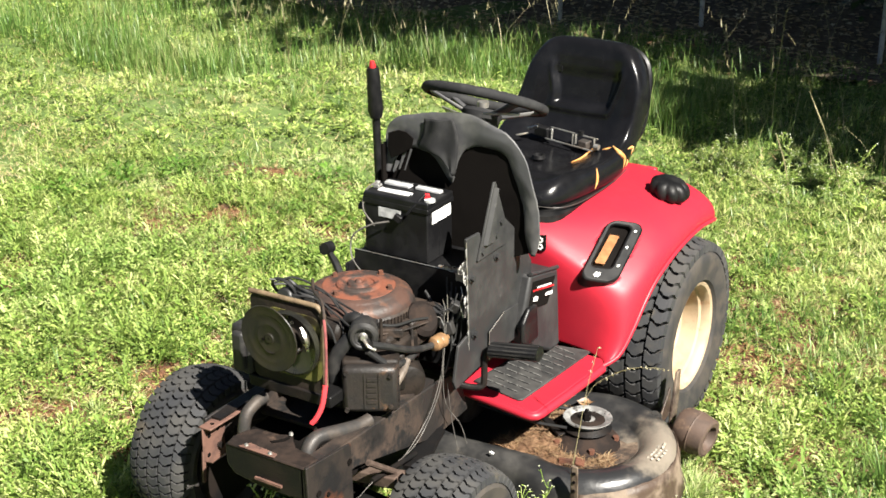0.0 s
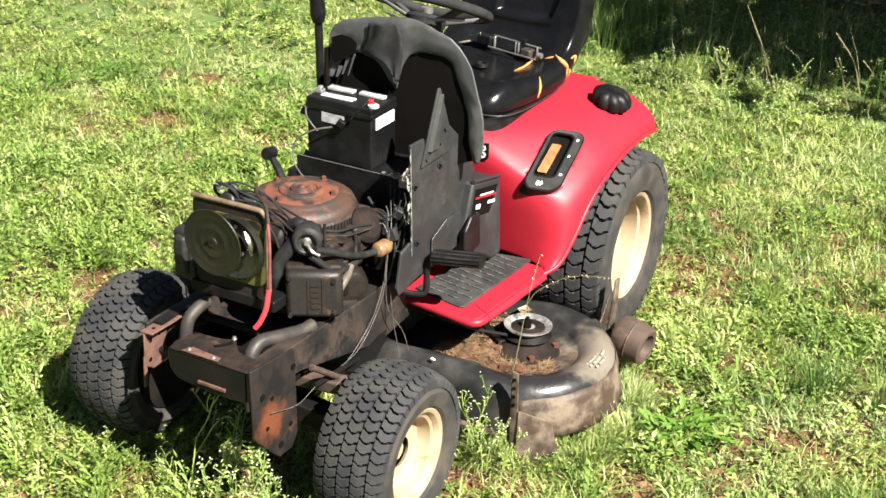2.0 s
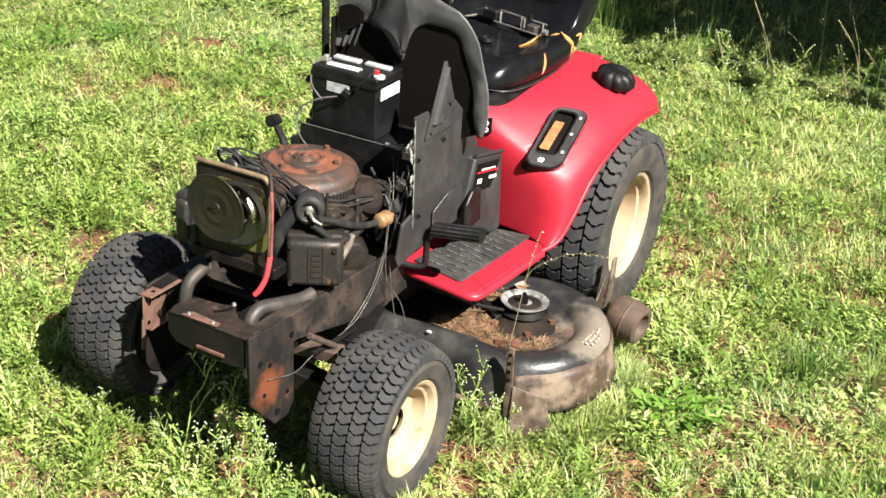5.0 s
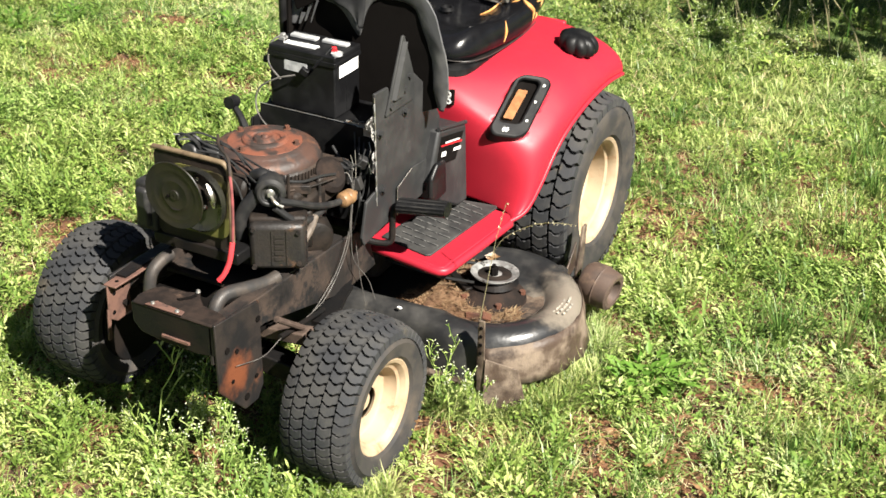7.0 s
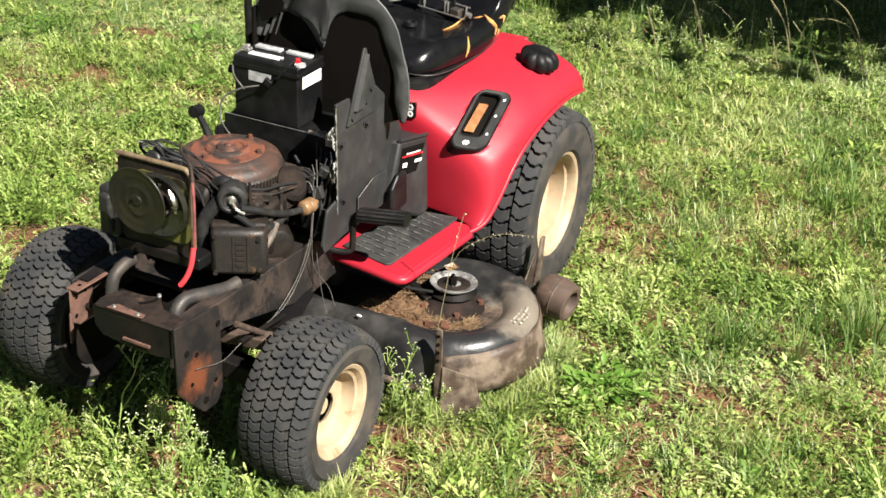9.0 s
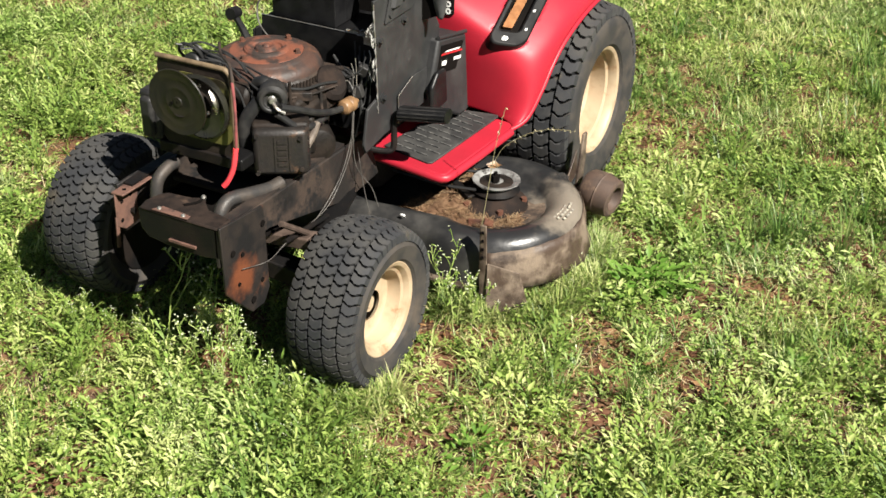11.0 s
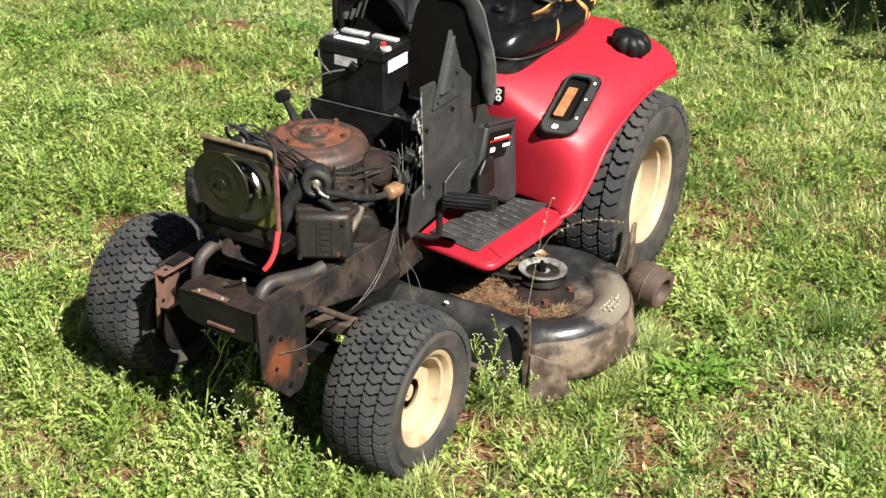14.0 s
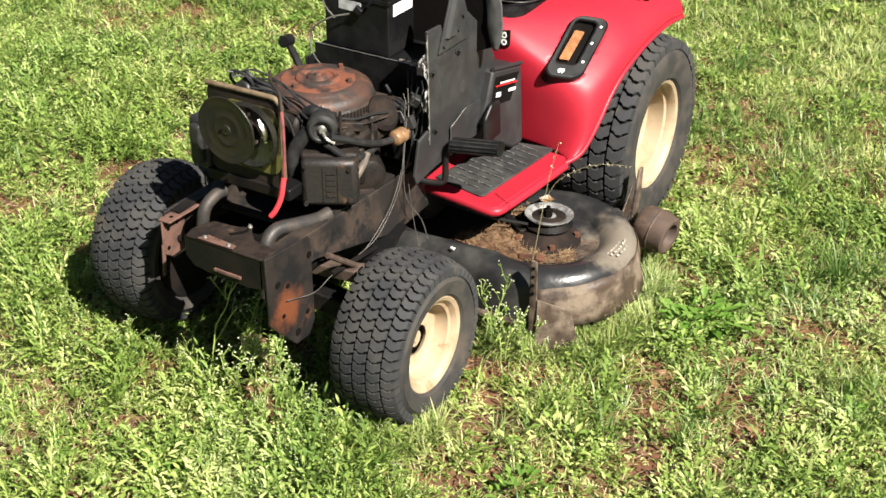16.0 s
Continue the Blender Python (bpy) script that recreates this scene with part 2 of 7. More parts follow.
M = {
    "soil": material("soil", (0.105, 0.044, 0.023), (0.170, 0.090, 0.046), 14, rough=0.95, bump=0.8, grain=60, third=(0.060, 0.035, 0.022), third_scale=9, third_mix=(0.48, 0.62)),
    "far_lawn": material("far_lawn", (0.080, 0.125, 0.030), (0.118, 0.158, 0.048), 4, rough=0.9, bump=1.0, grain=45, third=(0.055, 0.085, 0.022), third_scale=9, third_mix=(0.45, 0.6)),
    "red": material("red_plastic", (0.335, 0.0145, 0.028), (0.29, 0.012, 0.024), 6, rough=0.42, rough2=0.54, bump=0.03, grain=200, third=(0.37, 0.028, 0.040), third_scale=9, third_mix=(0.66, 0.8)),
    "black_plastic": material("black_plastic", (0.0052, 0.0052, 0.0058), (0.0100, 0.0098, 0.0098), 20, rough=0.38, bump=0.08, grain=300, spec=0.22),
    "cowl": material("faded_black_plastic", (0.055, 0.055, 0.058), (0.092, 0.090, 0.087), 12, rough=0.50, bump=0.12, grain=220, third=(0.14, 0.135, 0.125), third_scale=7, third_mix=(0.6, 0.75)),
    "panel": material("scuffed_dark_steel", (0.020, 0.0202, 0.021), (0.036, 0.0355, 0.035), 7, rough=0.50, bump=0.10, third=(0.085, 0.082, 0.078), third_scale=24, third_mix=(0.62, 0.74), spec=0.30),
    "battery": material("battery_case", (0.0050, 0.0050, 0.0055), (0.0088, 0.0088, 0.0094), 15, rough=0.38, bump=0.05, grain=300, spec=0.22),
    "white": material("white_label", (0.78, 0.78, 0.76), (0.68, 0.67, 0.64), 30, rough=0.55, bump=0.02),
    "grey_label": material("grey_label", (0.26, 0.265, 0.265), (0.42, 0.42, 0.42), 55, rough=0.5, bump=0.02),
    "vinyl": material("black_vinyl", (0.0045, 0.0045, 0.0052), (0.0060, 0.0060, 0.0068), 20, rough=0.20, rough2=0.25, bump=0.04, grain=450, spec=0.22),
    "orange": material("faded_orange_plastic", (0.25, 0.100, 0.026), (0.17, 0.065, 0.018), 30, rough=0.6, bump=0.1),
    "foam": material("orange_foam", (0.44, 0.20, 0.055), (0.56, 0.33, 0.13), 60, rough=0.95, bump=0.5, grain=300),
    "rubber": material("tyre_rubber", (0.0240, 0.0248, 0.0272), (0.0440, 0.0424, 0.0400), 10, rough=0.75, bump=0.2, grain=180, third=(0.0880, 0.0720, 0.0480), third_scale=7, third_mix=(0.6, 0.78)),
    "sidewall": material("dusty_sidewall", (0.024, 0.023, 0.023), (0.045, 0.039, 0.033), 14, rough=0.75, bump=0.15, third=(0.066, 0.052, 0.040), third_scale=9, third_mix=(0.50, 0.75)),
    "rim": material("cream_rim_paint", (0.37, 0.285, 0.190), (0.29, 0.205, 0.125), 9, rough=0.5, bump=0.08, third=(0.26, 0.15, 0.08), third_scale=16, third_mix=(0.54, 0.70)),
    # near-black for holes and print; also paints shade in the dash and under parts
    "hole": material("flat_black_and_shade", (0.006, 0.005, 0.0045), rough=0.9, bump=0, spec=0.05),
    "frame": material("rusty_black_frame", (0.0062, 0.0060, 0.0062), (0.0120, 0.0092, 0.0078), 13, rough=0.40, bump=0.35, third=(0.034, 0.016, 0.010), third_scale=6, third_mix=(0.60, 0.70), spec=0.14),
    "frame_dirt": material("dirt_caked_steel", (0.011, 0.0080, 0.0068), (0.024, 0.0160, 0.0125), 22, rough=0.8, bump=0.7, grain=70, third=(0.065, 0.042, 0.030), third_scale=14, third_mix=(0.58, 0.7), spec=0.15),
    "rust_bright": material("bright_rust", (0.118, 0.062, 0.046), (0.062, 0.033, 0.026), 22, rough=0.7, bump=0.4, third=(0.035, 0.022, 0.018), third_scale=26, third_mix=(0.54, 0.68)),
    "boot": material("grimy_boot", (0.110, 0.088, 0.070), (0.060, 0.047, 0.038), 40, rough=0.6, bump=0.2),
    "rust": material("rusted_steel", (0.0945, 0.0360, 0.0198), (0.0540, 0.0270, 0.0189), 18, rough=0.85, bump=0.5, third=(0.1800, 0.0675, 0.0270), third_scale=10, third_mix=(0.55, 0.7)),
    "nose": material("rust_streaked_plate", (0.012, 0.0115, 0.0116), (0.022, 0.0175, 0.0152), 12, rough=0.42, bump=0.35, third=(0.070, 0.032, 0.019), third_scale=9, third_mix=(0.57, 0.68), spec=0.22, stain=((0.125, 0.042, 0.020), (.2, -.835, .350), .055)),
    "panel_plastic": material("dull_black_plastic", (0.018, 0.018, 0.019), (0.030, 0.030, 0.030), 20, rough=0.8, bump=0.08, grain=300, spec=0.12),
    "shroud": material("rusty_blower_screen", (0.150, 0.052, 0.030), (0.085, 0.036, 0.024), 12, mix=(0.38, 0.62), rough=0.6, bump=0.4, third=(0.024, 0.017, 0.014), third_scale=12, third_mix=(0.50, 0.62), spec=0.35),
    "grime": material("greasy_engine_casting", (0.019, 0.0152, 0.0132), (0.040, 0.0275, 0.0205), 15, rough=0.52, bump=0.7, grain=90, third=(0.008, 0.0072, 0.0068), third_scale=11, third_mix=(0.47, 0.60), spec=0.28),
    "rail": material("dirt_streaked_rail", (0.016, 0.0140, 0.0132), (0.042, 0.029, 0.022), 9, rough=0.55, rough2=0.85, bump=0.5, grain=90, third=(0.0085, 0.008, 0.008), third_scale=13, third_mix=(0.50, 0.62), spec=0.25),
    "cover": material("oily_grey_cover", (0.021, 0.0175, 0.0155), (0.013, 0.012, 0.0115), 15, rough=0.42, bump=0.5, grain=90, third=(0.075, 0.044, 0.028), third_scale=17, third_mix=(0.58, 0.70), spec=0.30),
    "stencil": material("worn_cream_stencil", (0.34, 0.31, 0.25), (0.18, 0.165, 0.14), 70, rough=0.6, bump=0.05),
    "grime_dark": material("oily_black_casting", (0.009, 0.0072, 0.0062), (0.021, 0.015, 0.0115), 18, rough=0.55, bump=0.5, grain=90, spec=0.22),
    "olive": material("olive_plate", (0.080, 0.078, 0.020), (0.120, 0.112, 0.034), 14, rough=0.42, metal=0.2, bump=0.1, third=(0.022, 0.018, 0.010), third_scale=12, third_mix=(0.48, 0.62)),
    "olive_edge": material("tan_plate_edge", (0.150, 0.108, 0.064), (0.085, 0.058, 0.034), 30, rough=0.6, bump=0.3),
    "dish": material("dark_olive_dish", (0.017, 0.0140, 0.0092), (0.009, 0.0080, 0.0064), 16, rough=0.42, metal=0.10, bump=0.10, third=(0.0075, 0.007, 0.0055), third_scale=20, third_mix=(0.52, 0.68)),
    "pulley": material("scuffed_bare_pulley", (0.30, 0.30, 0.29), (0.15, 0.145, 0.14), 34, rough=0.42, metal=0.35, bump=0.15, third=(0.035, 0.031, 0.028), third_scale=30, third_mix=(0.56, 0.64)),
    "steel": material("dull_zinc", (0.50, 0.49, 0.46), (0.30, 0.27, 0.23), 26, rough=0.38, metal=0.85, bump=0.15, third=(0.22, 0.10, 0.05), third_scale=22, third_mix=(0.64, 0.75)),
    "chrome": material("worn_chrome", (0.62, 0.60, 0.56), (0.40, 0.36, 0.30), 30, rough=0.2, metal=1.0, bump=0.08),
    "hose": material("black_rubber_hose", (0.0120, 0.0118, 0.0122), (0.0230, 0.0215, 0.0200), 25, rough=0.5, bump=0.1),
    "pipe": material("grey_exhaust_pipe", (0.036, 0.034, 0.033), (0.055, 0.045, 0.038), 20, rough=0.45, metal=0.3, bump=0.25, third=(0.1200, 0.0525, 0.0263), third_scale=12, third_mix=(0.62, 0.75)),
    "red_wire": material("red_insulation", (0.66, 0.050, 0.060), (0.50, 0.040, 0.048), 30, rough=0.35, bump=0),
    "pink_wire": material("faded_red_insulation", (0.22, 0.060, 0.060), (0.10, 0.035, 0.034), 40, rough=0.5, bump=0),
    "grey_wire": material("grey_cable", (0.105, 0.098, 0.090), (0.050, 0.046, 0.042), 30, rough=0.5, bump=0),
    "black_wire": material("black_insulation", (0.018, 0.018, 0.018), rough=0.4, bump=0),
    "filter": material("tan_filter_case", (0.20, 0.115, 0.055), (0.13, 0.072, 0.036), 40, rough=0.4, bump=0.05),
    "brown_plastic": material("brown_plastic_wheel", (0.075, 0.050, 0.038), (0.055, 0.038, 0.03), 20, rough=0.6, bump=0.15, third=(0.12, 0.08, 0.055), third_scale=9),
    # stain: pale dust on the outer shoulder, with its sunlit sheen painted in
    "deck": material("dusty_black_deck", (0.015, 0.0152, 0.0160), (0.042, 0.040, 0.037), 7, mix=(0.42, 0.70), rough=0.30, rough2=0.65, bump=0.2, third=(0.150, 0.130, 0.105), third_scale=6, third_mix=(0.63, 0.78), spec=0.42, stain=((0.150, 0.128, 0.102), (.545, .07, .165), .15)),
    "deck_skirt": material("muddy_deck_skirt", (0.055, 0.037, 0.027), (0.170, 0.130, 0.095), 13, rough=0.45, rough2=0.8, bump=0.5, third=(0.026, 0.017, 0.013), third_scale=7, third_mix=(0.46, 0.66)),
    "black_gloss": material("shiny_black_metal", (0.010, 0.0098, 0.0085), (0.020, 0.019, 0.013), 14, rough=0.22, rough2=0.4, bump=0.1, spec=0.5),
    "rust_ring": material("rust_bloomed_ring", (0.060, 0.033, 0.025), (0.028, 0.021, 0.0185), 13, mix=(0.38, 0.62), rough=0.45, bump=0.5, grain=90, third=(0.115, 0.052, 0.030), third_scale=9, third_mix=(0.52, 0.66), spec=0.4),
    "axle_dirt": material("dusty_brown_iron", (0.050, 0.034, 0.027), (0.080, 0.056, 0.044), 18, rough=0.8, bump=0.5, third=(0.024, 0.018, 0.015), third_scale=14, third_mix=(0.5, 0.66), spec=0.2),
    "bare_chip": material("chipped_black_paint", (0.020, 0.020, 0.020), (0.50, 0.49, 0.47), 90, mix=(0.50, 0.58), rough=0.4, metal=0.3, bump=0.2),
    "deck_soil": material("deck_soil", (0.060, 0.040, 0.028), (0.120, 0.088, 0.062), 30, rough=0.95, bump=0.9, grain=60, third=(0.024, 0.017, 0.013), third_scale=20, third_mix=(0.45, 0.60)),
    "debris": material("dead_grass_clippings", (0.085, 0.043, 0.022), (0.150, 0.090, 0.050), 38, rough=0.95, bump=1.0, grain=50, third=(0.045, 0.022, 0.013), third_scale=16, third_mix=(0.48, 0.62)),
    "mat": material("grey_tread_mat", (0.024, 0.024, 0.024), (0.042, 0.041, 0.039), 16, rough=0.55, bump=0.2, third=(0.085, 0.080, 0.074), third_scale=25, third_mix=(0.62, 0.75)),
    "mat_lug": material("scuffed_mat_lug", (0.040, 0.040, 0.040), (0.115, 0.112, 0.106), 60, rough=0.5, bump=0.1),
    "post": material("galvanised_post", (0.42, 0.43, 0.42), (0.30, 0.30, 0.29), 12, rough=0.5, metal=0.4, bump=0.1),
    "mulch": material("leaf_litter", (0.075, 0.055, 0.035), (0.14, 0.11, 0.075), 18, rough=0.95, bump=0.8, grain=40),
    "bark": material("bark", (0.09, 0.07, 0.05), (0.15, 0.12, 0.09), 10, rough=0.95, bump=0.9, grain=25),
    "red_cap": material("red_button", (0.50, 0.02, 0.025), rough=0.35, bump=0),
    "grass": leaf_material("grass_blade", [(0.080, 0.142, 0.025), (0.142, 0.220, 0.042), (0.240, 0.315, 0.080), (0.350, 0.392, 0.128), (0.480, 0.488, 0.215)], cool=0.45),
    "broad": leaf_material("broad_leaf", [(0.075, 0.165, 0.022), (0.115, 0.230, 0.034), (0.180, 0.300, 0.060)], rough=0.38, through=0.38),
    "weed": leaf_material("weed_leaf", [(0.094, 0.160, 0.026), (0.164, 0.250, 0.044), (0.290, 0.372, 0.088), (0.450, 0.500, 0.185)], rough=0.56, cool=0.22),
    "straw": leaf_material("dry_straw", [(0.34, 0.25, 0.13), (0.48, 0.39, 0.22), (0.28, 0.16, 0.08), (0.56, 0.49, 0.32)], through=0.15),
    "deck_straw": leaf_material("deck_straw", [(0.14, 0.08, 0.042), (0.22, 0.14, 0.08), (0.10, 0.05, 0.025), (0.30, 0.22, 0.13)], through=0.1),
    "crumb": leaf_material("brown_leaf_crumb", [(0.12, 0.055, 0.025), (0.20, 0.10, 0.045), (0.30, 0.19, 0.09), (0.09, 0.04, 0.02)], through=0.1),
    "tall": leaf_material("tall_grass_blade", [(0.055, 0.125, 0.022), (0.095, 0.180, 0.034), (0.150, 0.232, 0.058), (0.250, 0.285, 0.110)]),
    "seed": leaf_material("seed_stalk", [(0.22, 0.20, 0.10), (0.34, 0.30, 0.18), (0.27, 0.24, 0.13)], through=0.2),
    "flower": leaf_material("white_flower", [(0.58, 0.60, 0.42), (0.68, 0.69, 0.54), (0.48, 0.55, 0.30)], through=0.25),
    "bush": leaf_material("bush_leaf", [(0.020, 0.042, 0.012), (0.035, 0.065, 0.018), (0.055, 0.085, 0.026)], through=0.25),
}


# ---- shapes: each returns (vertices, faces) in metres ----
def box(c, s, m=None):
    v = [Vector(((i & 1) - 0.5, ((i >> 1) & 1) - 0.5, ((i >> 2) & 1) - 0.5)) for i in range(8)]
    v = [Vector((p.x * s[0], p.y * s[1], p.z * s[2])) for p in v]
    if m is not None:
        v = [m.to_3x3() @ p for p in v]
    return [p + Vector(c) for p in v], [(0, 2, 3, 1), (4, 5, 7, 6), (0, 1, 5, 4), (2, 6, 7, 3), (0, 4, 6, 2), (1, 3, 7, 5)]


def frame_of(d):
    d = Vector(d).normalized()
    a = Vector((0, 0, 1)) if abs(d.z) < 0.9 else Vector((1, 0, 0))
    u = d.cross(a).normalized()
    return u, d.cross(u).normalized(), d


def lathe(profile, o, axis, n=32, arc=(0.0, 2 * math.pi)):
    """Turns (radius, height) pairs about an axis through o."""
    u, w, d = frame_of(axis)
    v, f = [], []
    k = len(profile)
    for i in range(n):
        a = 2 * math.pi * i / n
        for r, h in profile:
            v.append(Vector(o) + d * h + (u * math.cos(a) + w * math.sin(a)) * r)
    for i in range(n):
        j = (i + 1) % n
        for q in range(k - 1):
            f.append((i * k + q, i * k + q + 1, j * k + q + 1, j * k + q))
    return v, f


def rod(p, q, r, n=12, r2=None):
    p, q = Vector(p), Vector(q)
    h = (q - p).length
    return lathe([(0.0001, 0), (r, 0), (r if r2 is None else r2, h), (0.0001, h)], p, q - p, n)


def spline(pts, per=6):
    pts = [Vector(p) for p in pts]
    ext = [2 * pts[0] - pts[1]] + pts + [2 * pts[-1] - pts[-2]]
    out = []
    for i in range(1, len(ext) - 2):
        a, b, c, d = ext[i - 1:i + 3]
        for k in range(per):
            t = k / per
            out.append(0.5 * (2 * b + (c - a) * t + (2 * a - 5 * b + 4 * c - d) * t * t + (3 * b - a - 3 * c + d) * t ** 3))
    return out + [pts[-1]]


def tube(pts, r, n=8, per=6, smooth=True):
    p = spline(pts, per) if smooth else [Vector(q) for q in pts]
    v, f = [], []
    u = None
    for i, c in enumerate(p):
        d = (p[min(i + 1, len(p) - 1)] - p[max(i - 1, 0)]).normalized()
        if u is None:
            u = frame_of(d)[0]
        u = (u - d * u.dot(d)).normalized()
        w = d.cross(u)
        rr = r if not callable(r) else r(i / (len(p) - 1))
        for k in range(n):
            a = 2 * math.pi * k / n
            v.append(c + (u * math.cos(a) + w * math.sin(a)) * rr)
    for i in range(len(p) - 1):
        for k in range(n):
            f.append((i * n + k, i * n + (k + 1) % n, (i + 1) * n + (k + 1) % n, (i + 1) * n + k))
    f.append(tuple(range(n - 1, -1, -1)))
    f.append(tuple((len(p) - 1) * n + k for k in range(n)))
    return v, f


def prism(poly, off):
    """A flat outline given a thickness."""
    k = len(poly)
    v = [Vector(p) for p in poly] + [Vector(p) + Vector(off) for p in poly]
    return v, [tuple(range(k - 1, -1, -1)), tuple(range(k, 2 * k))] + [(i, (i + 1) % k, k + (i + 1) % k, k + i) for i in range(k)]


def sheet(fn, nu, nv):
    v = [Vector(fn(i / nu, j / nv)) for i in range(nu + 1) for j in range(nv + 1)]
    return v, [(i * (nv + 1) + j, (i + 1) * (nv + 1) + j, (i + 1) * (nv + 1) + j + 1, i * (nv + 1) + j + 1) for i in range(nu) for j in range(nv)]


def pad(c, ux, uy, un, hw, hh, power, profile, n=48):
    """A stuffed pad: a rounded outline, with the height of each ring from the middle to the rim."""
    ux, uy, un = Vector(ux).normalized(), Vector(uy).normalized(), Vector(un).normalized()
    v, f = [], []
    for r, h in profile:
        for k in range(n):
            a = 2 * math.pi * k / n
            ca, sa = math.cos(a), math.sin(a)
            e = 2 / power
            x = math.copysign(abs(ca) ** e, ca) * r * hw
            y = math.copysign(abs(sa) ** e, sa) * r * hh
            k_h = 0.5 + 0.5 * math.tanh(5 * (y / hh - 0.15))
            v.append(Vector(c) + ux * x + uy * y + un * (h if not isinstance(h, tuple) else h[0] + (h[1] - h[0]) * k_h))
    m = len(profile)
    for i in range(m - 1):
        for k in range(n):
            f.append((i * n + k, i * n + (k + 1) % n, (i + 1) * n + (k + 1) % n, (i + 1) * n + k))
    f.append(tuple(range(n - 1, -1, -1)))
    f.append(tuple((m - 1) * n + k for k in range(n)))
    return v, f


def thing(name, at, label, category, group="", kind=""):
    ob = new(name)
    ob.location = at
    ob.empty_display_size = 0.1
    return tagged(ob, label, category, group, kind)


def root_place(ob):
    p = Vector((0, 0, 0))
    while ob is not None:
        p = p + ob.location
        ob = ob.parent
    return p


def mesh_from(name, geos, mat, shift=Vector((0, 0, 0)), smooth=35.0):
    v, f = [], []
    for gv, gf in geos:
        k = len(v)
        v += [tuple(Vector(p) - shift) for p in gv]
        f += [tuple(i + k for i in q) for q in gf]
    me = bpy.data.meshes.new(name)
    me.from_pydata(v, [], f)
    bm = bmesh.new()
    bm.from_mesh(me)
    bmesh.ops.recalc_face_normals(bm, faces=bm.faces)
    bm.to_mesh(me)
    bm.free()
    me.materials.append(mat)
    if smooth:
        me.polygons.foreach_set("use_smooth", [True] * len(me.polygons))
        me.set_sharp_from_angle(angle=radians(smooth))
    return me


def part(name, geos, mat, parent, label="", smooth=35.0, bevel=0.0, solid=0.0):
    """One mesh object under a thing or under a part, built in world places."""
    if isinstance(geos, tuple):
        geos = [geos]
    ob = new(name, mesh_from(name, geos, mat, root_place(parent), smooth))
    ob.parent = parent
    if solid:
        s = ob.modifiers.new("thickness", "SOLIDIFY")
        s.thickness, s.offset = solid, -1
    if bevel:
        b = ob.modifiers.new("edge", "BEVEL")
        b.width, b.segments, b.limit_method, b.angle_limit = bevel, 2, "ANGLE", radians(40)
    return tagged(ob, label)


def alone(name, geos, mat, label, category, kind="", smooth=35.0, bevel=0.0, group="", at=None):
    """A thing that is one mesh."""
    if isinstance(geos, tuple):
        geos = [geos]
    at = Vector(at) if at is not None else Vector((0, 0, 0))
    ob = new(name, mesh_from(name, geos, mat, at, smooth))
    ob.location = at
    if bevel:
        b = ob.modifiers.new("edge", "BEVEL")
        b.width, b.segments, b.limit_method, b.angle_limit = bevel, 2, "ANGLE", radians(40)
    return tagged(ob, label, category, group, kind)


# ---- the riding mower ----
tractor = thing("riding_mower", (0, -0.6, 0), "worn red riding mower, hood missing, standing on weedy grass", "lawn tractor")


def tread(cx, cy, cz, radius, width, rows, count, side):
    """Turf tyre lugs: bowed blocks in staggered rows round the crown."""
    small = radius < 0.25
    v, f = [], []
    cell = width / rows
    pitch = 2 * math.pi / count
    half = 0.415 * pitch
    bow = -0.22 * pitch
    edge_line = [(0.055, bow), (0.22, 0.55 * bow), (0.36, -0.35 * bow), (0.64, -0.35 * bow), (0.78, 0.55 * bow), (0.945, bow)]
    n = len(edge_line)
    ring = [(u, a + half) for u, a in edge_line] + [(u, a - half) for u, a in reversed(edge_line)]
    for r in range(rows):
        for k in range(count):
            a0 = pitch * (k + 0.5 * (r % 2))
            base = len(v)
            for lift, shrink in ((-0.013, 1.0), (0.006 if small else 0.010, 0.90)):
                for u, a in ring:
                    uu = 0.5 + (u - 0.5) * (1.0 if lift < 0 else 0.95)
                    x = (r + uu) * cell - width / 2
                    e = x / (width / 2)
                    rr = radius - (0.019 if small else 0.016) * abs(e) ** 2.6 + lift
                    ang = a0 + a * shrink
                    v.append(Vector((cx + side * x, cy + rr * math.cos(ang), cz + rr * math.sin(ang))))
            f += [(base + q, base + (q + 1) % (2 * n), base + 2 * n + (q + 1) % (2 * n), base + 2 * n + q) for q in range(2 * n)]
            f += [(base + 2 * n + q, base + 2 * n + q + 1, base + 4 * n - 2 - q, base + 4 * n - 1 - q) for q in range(n - 1)]
    return v, f


